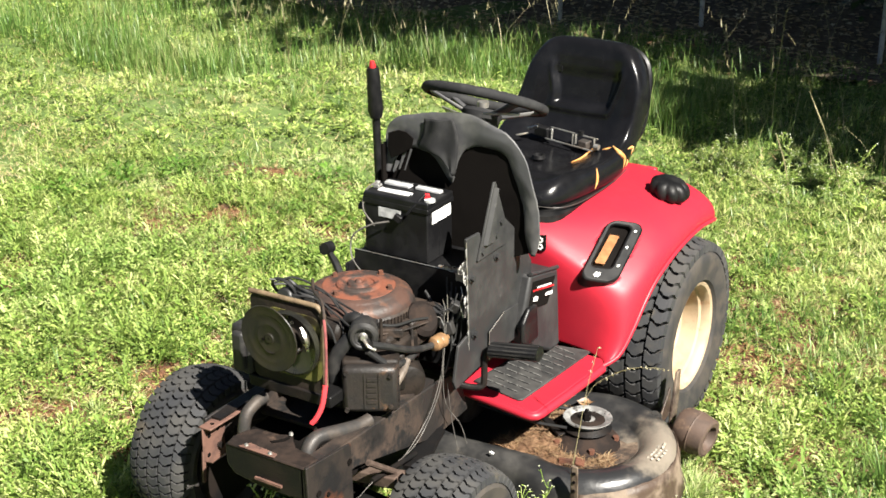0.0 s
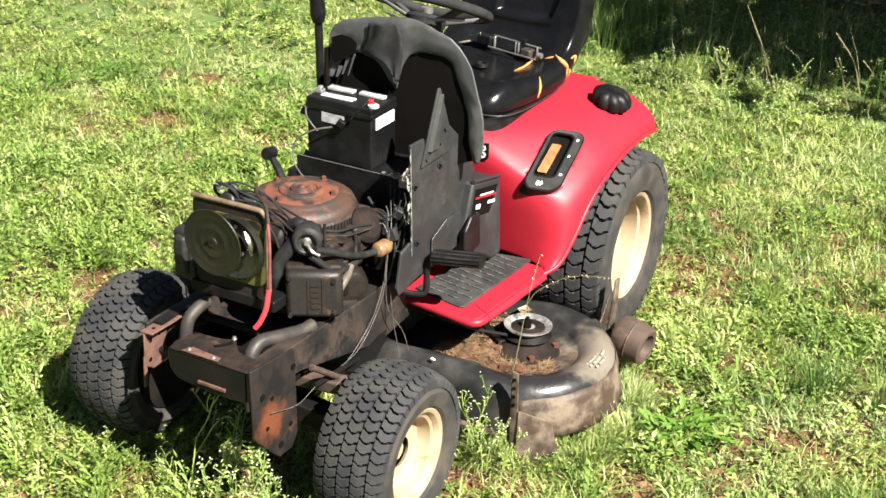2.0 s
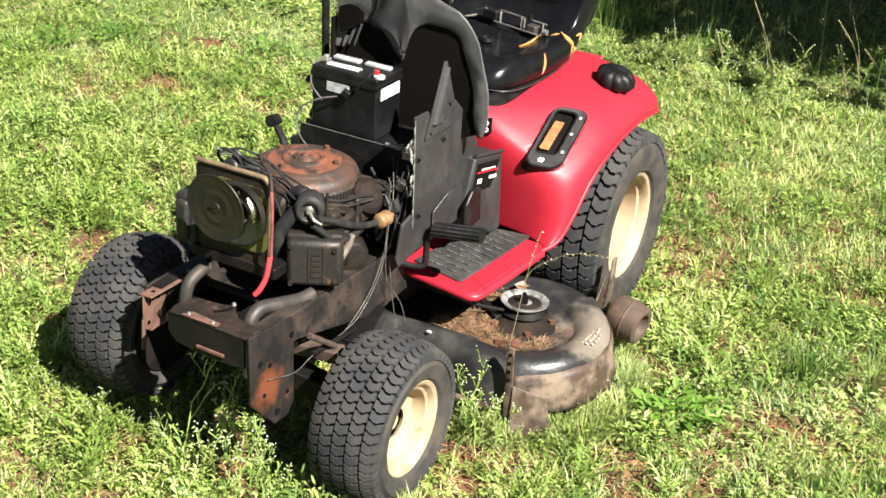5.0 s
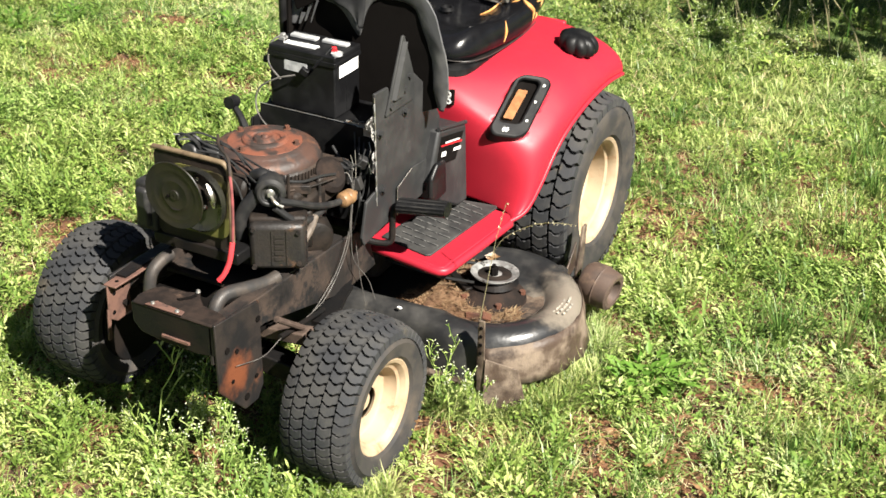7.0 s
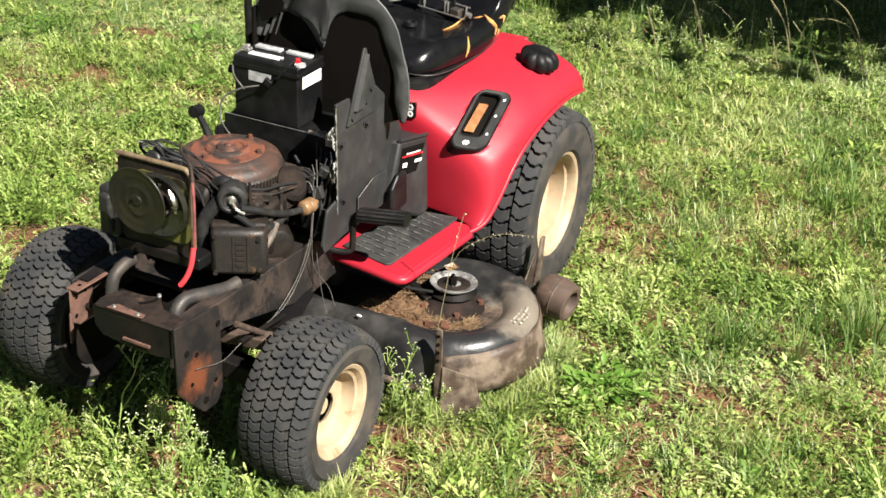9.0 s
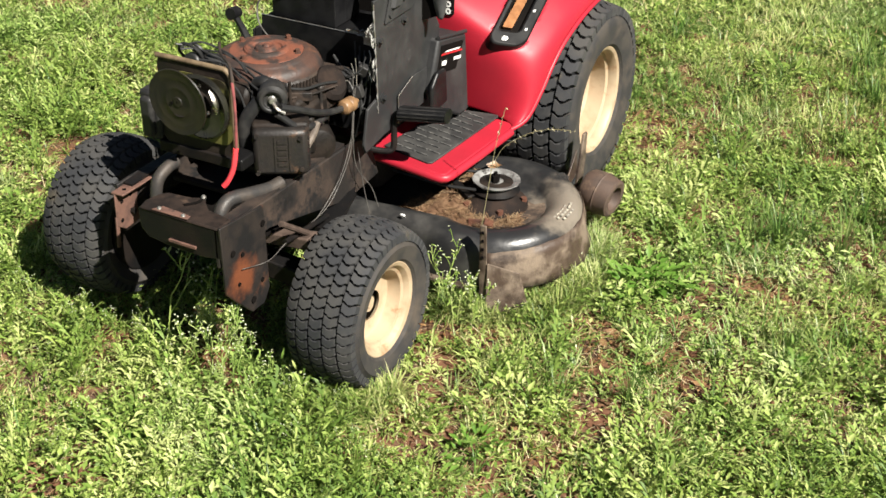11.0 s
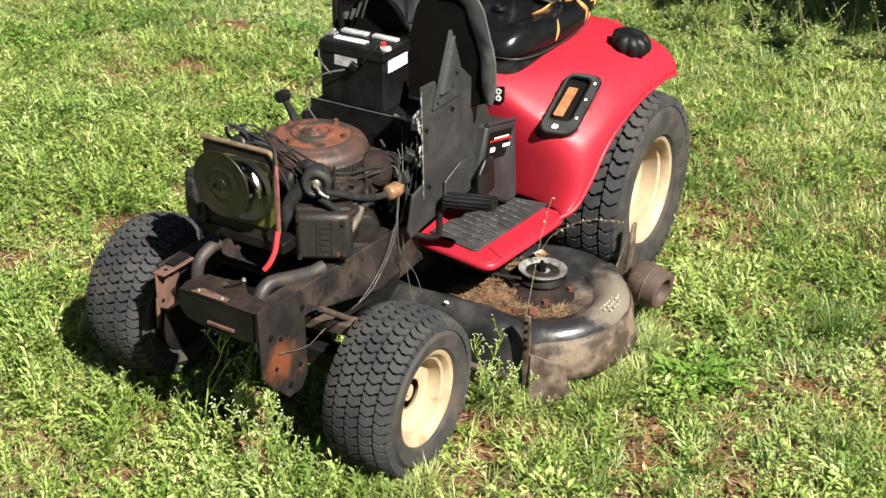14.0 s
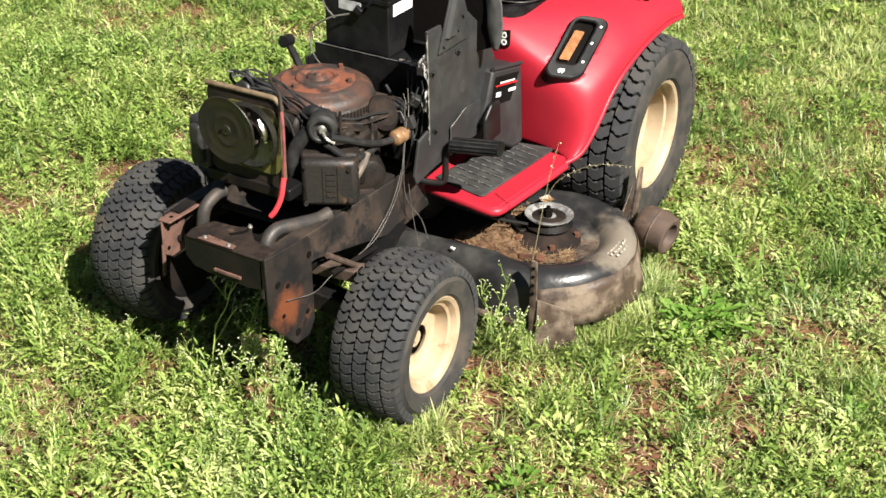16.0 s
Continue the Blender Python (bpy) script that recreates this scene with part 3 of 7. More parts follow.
def wheel(name, side, y, radius, x_in, x_out, rim_r, rim_x, dish, rows, count, label, up=0.0):
    cz = radius - 0.006 + up
    xm, w = side * (x_in + x_out) / 2, x_out - x_in
    ax = (side, 0, 0)
    o = (0, y, cz)
    g = rim_r
    rim = lathe([(g - 0.012, rim_x - 0.004), (g - 0.003, rim_x), (g + 0.003, rim_x - 0.003), (g + 0.002, rim_x - 0.010), (g - 0.012, rim_x - 0.016), (g - 0.016, x_in + 0.03), (g + 0.002, x_in + 0.02)], o, ax, 48)
    inner = lathe([(g - 0.012, rim_x - 0.004), (g - 0.019, rim_x - 0.014), (g - 0.020, rim_x - dish * 0.28), (g - 0.028, rim_x - dish * 0.33), (g - 0.030, rim_x - dish * 0.80), (g * 0.74, rim_x - dish * 0.92), (g * 0.68, rim_x - dish), (g * 0.34, rim_x - dish * 0.95), (g * 0.30, rim_x - dish * 0.80)], o, ax, 48)
    hub = part(name, [rim, inner], M["rim"], tractor, label, smooth=40)
    # dark disc over the cream flange, standing in for shade on the inner side
    part("wheel_back", rod((side * (x_in + .008), y, cz), (side * (x_in + .05), y, cz), g + 0.008, 32), M["frame"], hub, "dark disc painting the shade inside the wheel")
    part("tyre", lathe([(g - 0.004, w / 2 - 0.020), (g + 0.006, w / 2 - 0.008), ((g + radius) / 2, w / 2), (radius - 0.040, w / 2 - 0.003), (radius - 0.030, w / 2 - 0.010),
                        (radius - 0.015, w * 0.36), (radius - 0.007, 0), (radius - 0.015, -w * 0.36), (radius - 0.030, -w / 2 + 0.010), ((g + radius) / 2, -w / 2), (g, -w / 2 + 0.02)],
                       (xm, y, cz), ax, 72), M["sidewall"], hub, "dusty black rubber tyre")
    part("tread", tread(xm, y, cz, radius, w * 0.97, rows, count, side), M["rubber"], hub, "wavy turf tread lugs", smooth=0)
    part("hub_cap", [rod((side * (rim_x - dish * 0.95), y, cz), (side * (rim_x - dish * 0.88), y, cz), g * 0.17, 20), rod((side * (rim_x - dish * 0.88), y, cz), (side * (rim_x - dish * 0.84), y, cz), g * 0.09, 16)], M["rim"], hub, "greasy cream hub")
    part("slot", rod((side * (rim_x - dish * 0.97), y - g * 0.55, cz + g * 0.08), (side * (rim_x - dish * 0.955), y - g * 0.55, cz + g * 0.08), g * 0.10, 18), M["hole"], hub, "dark hole in the wheel disc")
    return hub


wheel("front_wheel", 1, -1.20, 0.205, 0.280, 0.470, 0.122, 0.455, 0.060, 5, 50, "cream-painted pressed steel front wheel with rust spots")
wheel("front_wheel", -1, -1.195, 0.205, 0.268, 0.458, 0.122, 0.443, 0.060, 5, 50, "cream-painted pressed steel front wheel with rust spots", 0.046)
wheel("rear_wheel", 1, 0.0, 0.288, 0.265, 0.525, 0.167, 0.508, 0.108, 5, 44, "large cream-painted rear wheel")
wheel("rear_wheel", -1, 0.0, 0.288, 0.265, 0.525, 0.167, 0.508, 0.108, 5, 44, "large cream-painted rear wheel")


def along(pts, s):
    """The point at share s of a smooth line."""
    k = (len(pts) - 1) * s
    i = min(int(k), len(pts) - 2)
    t = k - i
    e = [Vector(p) for p in ([pts[0]] + list(pts) + [pts[-1]])]
    a, b, c, d = e[i:i + 4]
    return 0.5 * (2 * b + (c - a) * t + (2 * a - 5 * b + 4 * c - d) * t * t + (3 * b - a - 3 * c + d) * t ** 3)


def soft(v, lo, hi):
    k = min(1.0, max(0.0, (v - lo) / (hi - lo)))
    return k * k * (3 - 2 * k)


FENDER_IN = [(.13, -.350, .345), (.13, -.365, .45), (.13, -.385, .58), (.13, -.385, .665), (.13, -.33, .705), (.13, -.10, .710), (.13, .13, .710), (.13, .27, .690)]
FENDER_OUT = [(.410, -.425, .347), (.436, -.376, .366), (.452, -.322, .428), (.461, -.260, .498), (.467, -.185, .548), (.472, -.060, .586), (.472, .095, .596), (.468, .235, .578)]


# axes of the lever panel let into the fender corner
PC, PN = Vector((.359, -.265, .621)), Vector((.50, -.43, .75)).normalized()
PU = Vector((-0.016, 0.18, 0.107))
PU = (PU - PN * PU.dot(PN)).normalized()
PR = PU.cross(PN).normalized()  # across the panel, outward


def fender_point(s, u, side=1):
    a, b = along(FENDER_IN, s), along(FENDER_OUT, s)
    p = 2.1
    ph = u * math.pi / 2
    cx = math.sin(ph) ** (2 / p)
    d = 1 - math.cos(ph) ** (2 / p)
    q = Vector((a.x + (b.x - a.x) * cx, a.y + (b.y - a.y) * d, a.z + (b.z - a.z) * d))
    # broad chamfer that carries the lever panel
    w = q - PC
    t = w.dot(PN) - .004
    q = q - PN * (.5 * (t + math.sqrt(t * t + .034 ** 2)))
    # opening under the panel
    y = w.dot(PU) + .011
    x = w.dot(PR) + .004 - .065 * y
    y -= .36 * x
    e = ((abs(x) / .048) ** 5 + (abs(y) / .108) ** 5) ** .2
    q = q - PN * (.020 * soft(1.0 - e, 0, .12))
    return Vector((side * q.x, q.y, q.z))


for side in (1, -1):
    fender = part("fender", sheet(lambda s, u: fender_point(s, u, side), 70, 46), M["red"], tractor, "glossy red plastic rear fender", smooth=60, solid=0.006)
    lip = [fender_point(i / 30, 1.0, side) + Vector((0, 0, -0.006)) for i in range(31)]
    part("fender_lip", tube(lip, 0.007, 8, 1), M["red"], fender, smooth=60)
part("seat_deck", [box((0, -0.04, 0.69), (0.27, 0.64, 0.03)), box((0, 0.285, 0.60), (0.50, 0.02, 0.17)), box((0, -0.36, 0.52), (0.27, 0.02, 0.32))], M["red"], tractor, "red plastic deck under the seat", bevel=0.006)

# knob-shaped cap on the fender
def cap_point(s, u):
    a = 2 * math.pi * s
    prof = [(0.0, .056), (.028, .055), (.046, .049), (.057, .038), (.061, .022), (.058, .008), (.050, .0)]
    r, h = along([(p[0], 0, p[1]) for p in prof], u).xz
    r *= 1 - .17 * (1 - abs(math.sin(4.5 * a)) ** 0.6) * soft(u, .08, .40)
    return Vector((.375, .085, .676)) + Vector((r * math.cos(a), r * math.sin(a), h - .18 * r * math.cos(a)))


cap = part("fender_cap", sheet(cap_point, 64, 14), M["black_plastic"], tractor, "scalloped black plastic fuel cap", smooth=60)

# lever panel let into the fender corner
def rounded(hw, hh, r, n=6):
    out = []
    for cx, cy, a0 in ((hw - r, hh - r, 0), (r - hw, hh - r, 90), (r - hw, r - hh, 180), (hw - r, r - hh, 270)):
        for i in range(n + 1):
            a = radians(a0 + 90 * i / n)
            out.append((cx + r * math.cos(a), cy + r * math.sin(a)))
    return out


def on_panel(x, y, h):
    return PC + PR * (x - .004 + .065 * y) + PU * (y - .011 + .36 * x) + PN * h


def ring_prism(outer, inner, low, high, mat_name, parent, name, label):
    """A moulded rim: an outer outline, an inner outline and a wall between them."""
    k = len(outer)
    v = [on_panel(x, y, low) for x, y in outer] + [on_panel(x * .96, y * .98, high) for x, y in outer] + [on_panel(x, y, high - .001) for x, y in inner] + [on_panel(x, y, low) for x, y in inner]
    f = [(r * k + i, r * k + (i + 1) % k, (r + 1) * k + (i + 1) % k, (r + 1) * k + i) for r in range(3) for i in range(k)]
    return part(name, (v, f), M[mat_name], parent, label, smooth=50, bevel=.006)


bezel = ring_prism(rounded(.053, .114, .033), [(x - .009, y + .017) for x, y in rounded(.028, .078, .014)], -.03, .012, "black_plastic", tractor, "lever_panel", "black plastic panel with an orange slot")
part("slot_frame", prism([on_panel(x - .009, y + .017, -.012) for x, y in rounded(.031, .081, .012)], PN * .003), M["hole"], bezel, "dark sunk slot")
part("orange_slot", prism([on_panel(x - .016 + .0015 * math.sin(y * 300), y + .007, -.009) for x, y in rounded(.0135, .053, .004)], PN * .012), M["orange"], bezel, "faded orange strip")
for k, (dx, dy) in enumerate(((0.033, 0.079), (0.031, 0.018), (0.033, -0.050))):
    part("pictogram", prism([on_panel(dx + x, dy + y, 0.0098) for x, y in rounded(.0032, .0042, .002, 3)], PN * 0.003), M["white"], bezel, "white printed mark")
part("pictogram", [prism([on_panel(dx + x, -0.090 + y, 0.0098) for x, y in rounded(w, h, .001, 2)], PN * 0.003) for dx, w, h in ((-0.010, .009, .0022), (-0.014, .0022, .008), (-0.006, .0022, .008))], M["white"], bezel, "white printed mark")

# foot board
FZ = 0.345
board = [(.118, -.728), (.366, -.770), (.382, -.758), (.412, -.425), (.405, -.390), (.118, -.360)]
foot = part("foot_board", [prism([(x, y, FZ - 0.022) for x, y in board], (0, 0, 0.022))], M["red"], tractor, "red foot board", bevel=0.007)
part("foot_lip", tube([(.152, -.736, FZ - .012), (.250, -.752, FZ - .012), (.350, -.766, FZ - .013), (.368, -.764, FZ - .013), (.378, -.756, FZ - .013), (.383, -.740, FZ - .013), (.398, -.60, FZ - .012), (.412, -.43, FZ - .010)], 0.012, 10, 1, False), M["red"], foot, smooth=60)
# added black plate hides the red underside, so the board looks shaded below
part("board_underside", prism([(x * .97 + .006, y * .99, FZ - .030) for x, y in board], (0, 0, .007)), M["hole"], foot, "black plate painting the shade under the foot board")
matp = [(.156, -.698), (.308, -.731), (.320, -.724), (.350, -.382), (.345, -.374), (.196, -.398)]
tread_mat = part("foot_mat", prism([(x, y, FZ) for x, y in matp], (0, 0, 0.006)), M["mat"], foot, "grey ribbed rubber foot mat", bevel=0.002)
for i in range(11):
    for j in range(4):
        py_ = -.688 + i * .0285
        px_ = .186 + j * .043 + (.0215 if i % 2 else 0) + (py_ + .70) * .10
        if px_ < .296 + (py_ + .70) * .10:
            part("tread_lug", box((px_, py_ - .20 * (px_ - .24), FZ + 0.007), (0.036, 0.0048, 0.004), pose(0, 0, 0, 0, 0, -11)), M["mat_lug"], tread_mat)

# brake pedal
pedal = part("brake_pedal", [tube([(.165, -.86, .432), (.200, -.845, .416), (.238, -.826, .410), (.252, -.814, .418), (.251, -.808, .455), (.250, -.803, .498), (.258, -.801, .512), (.272, -.800, .515)], 0.0085, 10, 5)], M["frame"], tractor, "bent black pedal arm")
part("pedal_pad", [prism([Vector((.266, -.800, .514)) + Vector((0, 0.022 * math.cos(a), 0.020 * math.sin(a))) for a in [i * math.pi / 9 for i in range(18)]], (.136, .006, .019))], M["black_plastic"], pedal, "ribbed black rubber pedal pad")
for i in range(7):
    a = math.pi * (0.2 + 0.16 * i)
    part("pad_rib", prism([Vector((.268, -.800, .514)) + Vector((0, 0.0235 * math.cos(a + s), 0.0215 * math.sin(a + s))) for s in (-0.10, 0.10)] + [Vector((.268, -.800, .514)) + Vector((0, 0.018 * math.cos(a + s), 0.016 * math.sin(a + s))) for s in (0.10, -0.10)], (.131, .0058, .0183)), M["hose"], pedal)

# ---- chassis ----
frame_part = part("frame", [prism([(.182, -1.50, .505), (.182, -1.44, .49), (.182, -.95, .465), (.182, -.88, .456), (.182, -.82, .40), (.182, -.79, .318), (.182, -.95, .31), (.182, -1.30, .405), (.182, -1.50, .40)], (.010, 0, 0)),
                            prism([(-.172, -1.40, .475), (-.172, -.95, .465), (-.172, .25, .46), (-.172, .25, .36), (-.172, -.95, .31), (-.172, -1.30, .405), (-.172, -1.40, .40)], (-.010, 0, 0)),
                            box((.005, -1.05, .40), (.35, .30, .012)), box((-.03, -.62, .40), (.28, .35, .012)), box((.005, .05, .38), (.35, .35, .16))], M["rail"], tractor, "rusty black steel chassis rails", bevel=0.003)
part("belly_plate", box((.005, -1.16, .375), (.34, .34, .006)), M["hole"], frame_part, "near-black belly plate")
part("rail_flange", box((.172, -1.22, .481), (.030, .54, .006), pose(0, 0, 0, -2.2, 0, 0)), M["rail"], frame_part)
part("rail_flange", box((-.160, -1.15, .470), (.030, .46, .006)), M["frame"], frame_part)
nose = part("nose_bracket", prism([(.196, -1.503, .508), (.196, -1.335, .488), (.196, -1.330, .262), (.196, -1.355, .230), (.196, -1.405, .232), (.196, -1.470, .300), (.196, -1.497, .330)], (.007, 0, 0)), M["nose"], tractor, "rust-stained steel front plate", bevel=0.002)
for y, z, r in ((-1.465, .425, .008), (-1.43, .405, .006), (-1.45, .335, .005), (-1.40, .265, .009), (-1.36, .300, .006), (-1.345, .445, .008)):
    part("bolt_hole", rod((.204, y, z), (.2062, y, z), r, 10), M["hole"], nose)
part("cross_member", prism([(x, -1.500, z) for x, z in ((-.028, .502), (.198, .506), (.198, .425), (.15, .418), (.06, .420), (-.005, .430), (-.026, .452))], (0, .008, 0)), M["frame"], nose, "black front cross member", bevel=0.003)
part("cross_top", prism([(x, y, .498) for x, y in ((-.022, -1.502), (.197, -1.502), (.197, -1.452), (.165, -1.444), (.125, -1.438), (.098, -1.412), (.085, -1.394), (.058, -1.408), (.030, -1.412), (-.004, -1.414), (-.020, -1.432), (-.030, -1.470))], (0, 0, .008)), M["frame_dirt"], nose, "dirt-caked top of the cross member", bevel=0.004)
part("top_tear", prism([(x, y, .5068) for x, y in ((.060, -1.448), (.070, -1.452), (.088, -1.432), (.092, -1.416), (.084, -1.408), (.080, -1.424), (.070, -1.438))], (0, 0, .0012)), M["hole"], nose, "dark curved slot")
part("cross_edge", prism([(.014, -1.503, .5065), (.114, -1.503, .5065), (.112, -1.487, .5065), (.030, -1.479, .5065)], (0, 0, .004)), M["rust_bright"], nose, "rusty worn edge", bevel=.0015)
part("cross_edge", box((.095, -1.504, .441), (.074, .006, .006), pose(0, 0, 0, 0, 1, 0)), M["rust_bright"], nose, "rusty worn edge")
for x, y in ((.030, -1.494), (.098, -1.496), (.085, -1.402)):
    part("rivet", lathe([(.0001, .0075), (.004, .006), (.006, 0)], (x, y, .5085), (0, 0, 1), 10), M["steel"], nose)
stub = part("broken_bracket", [prism([(-.166, y, z) for y, z in ((-1.426, .462), (-1.340, .462), (-1.350, .405), (-1.345, .360), (-1.40, .356), (-1.428, .376))], (.005, 0, 0)), prism([(-.168, y, z) for y, z in ((-1.429, .40), (-1.418, .40), (-1.424, .318), (-1.434, .318))], (.006, 0, 0))], M["rust_bright"], tractor, "rusty broken end of the chassis rail", bevel=0.002)
part("bracket_edge", prism([(-.172, -1.426, .462), (-.138, -1.424, .462), (-.135, -1.345, .462), (-.138, -1.262, .462), (-.172, -1.262, .462)], (0, 0, .005)), M["rust_bright"], stub, "rust-red folded edge", bevel=.0015)
part("bolt", rod((-.161, -1.372, .395), (-.152, -1.372, .395), .008, 6), M["frame"], stub)
for y, z in ((-1.405, .435), (-1.372, .440), (-1.41, .385)):
    part("bolt_hole", rod((-.162, y, z), (-.1605, y, z), .006, 10), M["hole"], stub)
for y in (-1.40, -1.36):
    part("bolt_hole", rod((-.153, y, .4665), (-.153, y, .468), .005, 10), M["hole"], stub)
# made-up dark boxes that keep the space under the mower in shade
part("gearbox", [box((-.02, -.40, .275), (.30, .56, .17)), box((-.02, -.10, .29), (.36, .24, .20))], M["grime_dark"], frame_part, "dark block added to deepen the shade under the seat", bevel=.02)
axle = part("front_axle", [box((0, -1.20, .245), (.46, .06, .05), pose(0, 0, 0, 0, 5, 0)), box((0, -1.20, .30), (.12, .08, .12)), rod((.24, -1.20, .18), (.24, -1.20, .30), .018), rod((-.24, -1.20, .22), (-.24, -1.20, .34), .018), rod((.22, -1.20, .20), (.40, -1.20, .20), .013), rod((-.22, -1.197, .245), (-.40, -1.196, .245), .013)], M["frame"], tractor, "greasy black front axle", bevel=0.004)
part("axle_beam", box((.145, -1.19, .314), (.19, .045, .032), pose(0, 0, 0, 0, -6.5, 0)), M["axle_dirt"], axle, "brown dirt-caked axle beam", bevel=.004)
part("drag_link", [rod((.214, -1.285, .415), (.222, -1.175, .333), .008, 10), rod((.205, -1.19, .335), (.245, -1.17, .330), .012, 12)], M["axle_dirt"], axle, "dusty steering link")
part("tie_rod", [rod((-.22, -1.12, .26), (.22, -1.10, .265), .008, 8), tube([(.22, -1.10, .265), (.20, -.95, .32), (.10, -.75, .36)], .008, 8)], M["frame"], axle)
part("steering_arm", [box((.235, -1.14, .285), (.03, .12, .012)), box((.20, -1.02, .315), (.05, .16, .012), pose(0, 0, 0, 10, 0, 10)), rod((.205, -1.26, .35), (.212, -1.08, .335), .007, 8)], M["frame"], axle)
part("exhaust_pipe", [tube([(-.058, -1.398, .425), (-.060, -1.396, .475), (-.058, -1.384, .512), (-.052, -1.355, .531), (-.050, -1.325, .533)], .0150, 12)], M["pipe"], tractor, "grey bent exhaust pipe")
part("exhaust_pipe", [tube([(.126, -1.405, .400), (.126, -1.404, .450), (.126, -1.392, .482), (.131, -1.362, .497), (.150, -1.310, .491), (.166, -1.255, .483), (.176, -1.220, .486)], .0170, 12)], M["pipe"], tractor, "grey bent exhaust pipe")

# ---- engine ----
EX, EY = -0.008, -0.988
engine = part("engine", [box((EX, EY - .02, .545), (.23, .25, .13)), box((EX + .02, EY - .10, .50), (.17, .14, .11)), rod((EX, EY, .41), (EX, EY, .50), .12, 24)], M["grime_dark"], tractor, "greasy rusted single-cylinder engine", bevel=0.012)
part("blower_housing", lathe([(.060, .596), (.118, .596), (.124, .606), (.124, .634), (.138, .640), (.1405, .646), (.1405, .662), (.136, .668), (.0001, .668)], (EX, EY, 0), (0, 0, 1), 64), M["grime"], engine, "grimy dark blower housing")
screen = part("flywheel_screen", lathe([(.092, .7035), (.0915, .7045), (.072, .7065), (.058, .7065), (.0555, .711), (.050, .7135), (.040, .7115), (.037, .708), (.030, .708), (.027, .7135), (.020, .7165), (.010, .714), (.007, .719), (.0001, .7195)], (EX, EY, 0), (0, 0, 1), 64), M["shroud"], engine, "orange rusted round engine top")
part("screen_ring", lathe([(.136, .662), (.135, .675), (.130, .685), (.121, .692), (.112, .6945), (.107, .6985), (.104, .7005), (.0925, .7035)], (EX, EY, 0), (0, 0, 1), 64), M["rust_ring"], engine, "dark ring with a bloom of rust")
part("tin_shroud", [lathe([(.150, .565), (.156, .570), (.156, .600), (.146, .612), (.135, .614)], (EX + .006, EY, 0), (0, 0, 1), 40), box((EX + .12, EY + .05, .610), (.10, .14, .075)), box((EX + .10, EY - .085, .618), (.09, .07, .05), pose(0, 0, 0, 0, 0, 30))], M["grime"], engine, "dented brown tin shroud", bevel=0.006)
part("governor_link", [tube([(EX + .05, EY - .15, .648), (EX + .10, EY - .13, .640), (EX + .15, EY - .08, .630)], .0022, 6), tube([(EX + .14, EY - .14, .655), (EX + .17, EY - .06, .645), (EX + .19, EY + .02, .64)], .0025, 6), box((EX + .150, EY - .105, .632), (.008, .05, .03), pose(0, 0, 0, 0, 0, 20))], M["grime"], engine)
part("breather_tube", tube([(EX + .10, EY - .13, .655), (EX + .135, EY - .155, .625), (EX + .16, EY - .14, .59), (EX + .165, EY - .10, .57)], .008, 8), M["hose"], engine, "short black breather tube")
for a in (12, 82, 172, 262):
    p = (EX + .082 * math.cos(radians(a)), EY + .082 * math.sin(radians(a)))
    part("bolt", [rod((*p, .704), (*p, .7155), .0062, 6), rod((*p, .702), (*p, .7065), .0095, 12)], M["rust"], screen, "rusty bolt head")
for i in range(22):
    a = radians(-80 + 4.2 * i)
    part("cooling_fin", box((EX + .1385 * math.cos(a), EY + .1385 * math.sin(a), .652), (.010, .0048, .022), pose(0, 0, 0, 0, 0, math.degrees(a))), M["grime_dark"], engine, smooth=0)
HD = pose(0, 0, 0, 0, 0, 32)
head_c = Vector((.158, -1.186, .562))
headp = part("cylinder_head", [box(head_c + HD.to_3x3() @ Vector((0, .030, 0)), (.135, .07, .125), HD), box(head_c + HD.to_3x3() @ Vector((.02, .08, .0)), (.12, .06, .10), HD)], M["grime_dark"], engine, "ribbed grey cylinder head", bevel=0.008)
cover = part("valve_cover", [box(head_c + HD.to_3x3() @ Vector((0, -.022, 0)), (.130, .034, .118), HD)], M["cover"], engine, "cast valve cover with raised lettering", bevel=0.012)
part("lettering", [box(head_c + HD.to_3x3() @ Vector((.004, -.0395, .030 - .0145 * i)), (.022, .004, .0085), HD) for i in range(5)] + [box(head_c + HD.to_3x3() @ Vector((-.013, -.0395, .0)), (.003, .004, .088), HD), box(head_c + HD.to_3x3() @ Vector((.021, -.0395, .0)), (.003, .004, .088), HD)], M["cover"], cover, "raised cast lettering, worn away")
for i in range(6):
    part("head_fin", box(head_c + HD.to_3x3() @ Vector((.062, .02, -.05 + .02 * i)), (.012, .09, .004), HD), M["grime"], headp, smooth=0)
for x, z in ((.048, -.040), (.048, .040), (-.055, .048), (-.055, -.048)):
    part("head_bolt", rod(head_c + HD.to_3x3() @ Vector((x, -.038, z)), head_c + HD.to_3x3() @ Vector((x, -.045, z)), .006, 6), M["grime"], cover)
CD = HD.to_3x3() @ Vector((0, -1, 0))
cc = Vector((.140, -1.185, .683))
carb = part("carburettor", [lathe([(.0001, -.05), (.030, -.05), (.036, -.01), (.036, .010), (.030, .018), (.022, .020), (.020, .008), (.0001, .008)], cc, CD, 28), box(cc - CD * .055 + Vector((.0, .02, -.02)), (.042, .05, .036), HD)], M["hose"], engine, "black carburettor with a round cap", bevel=0.004)
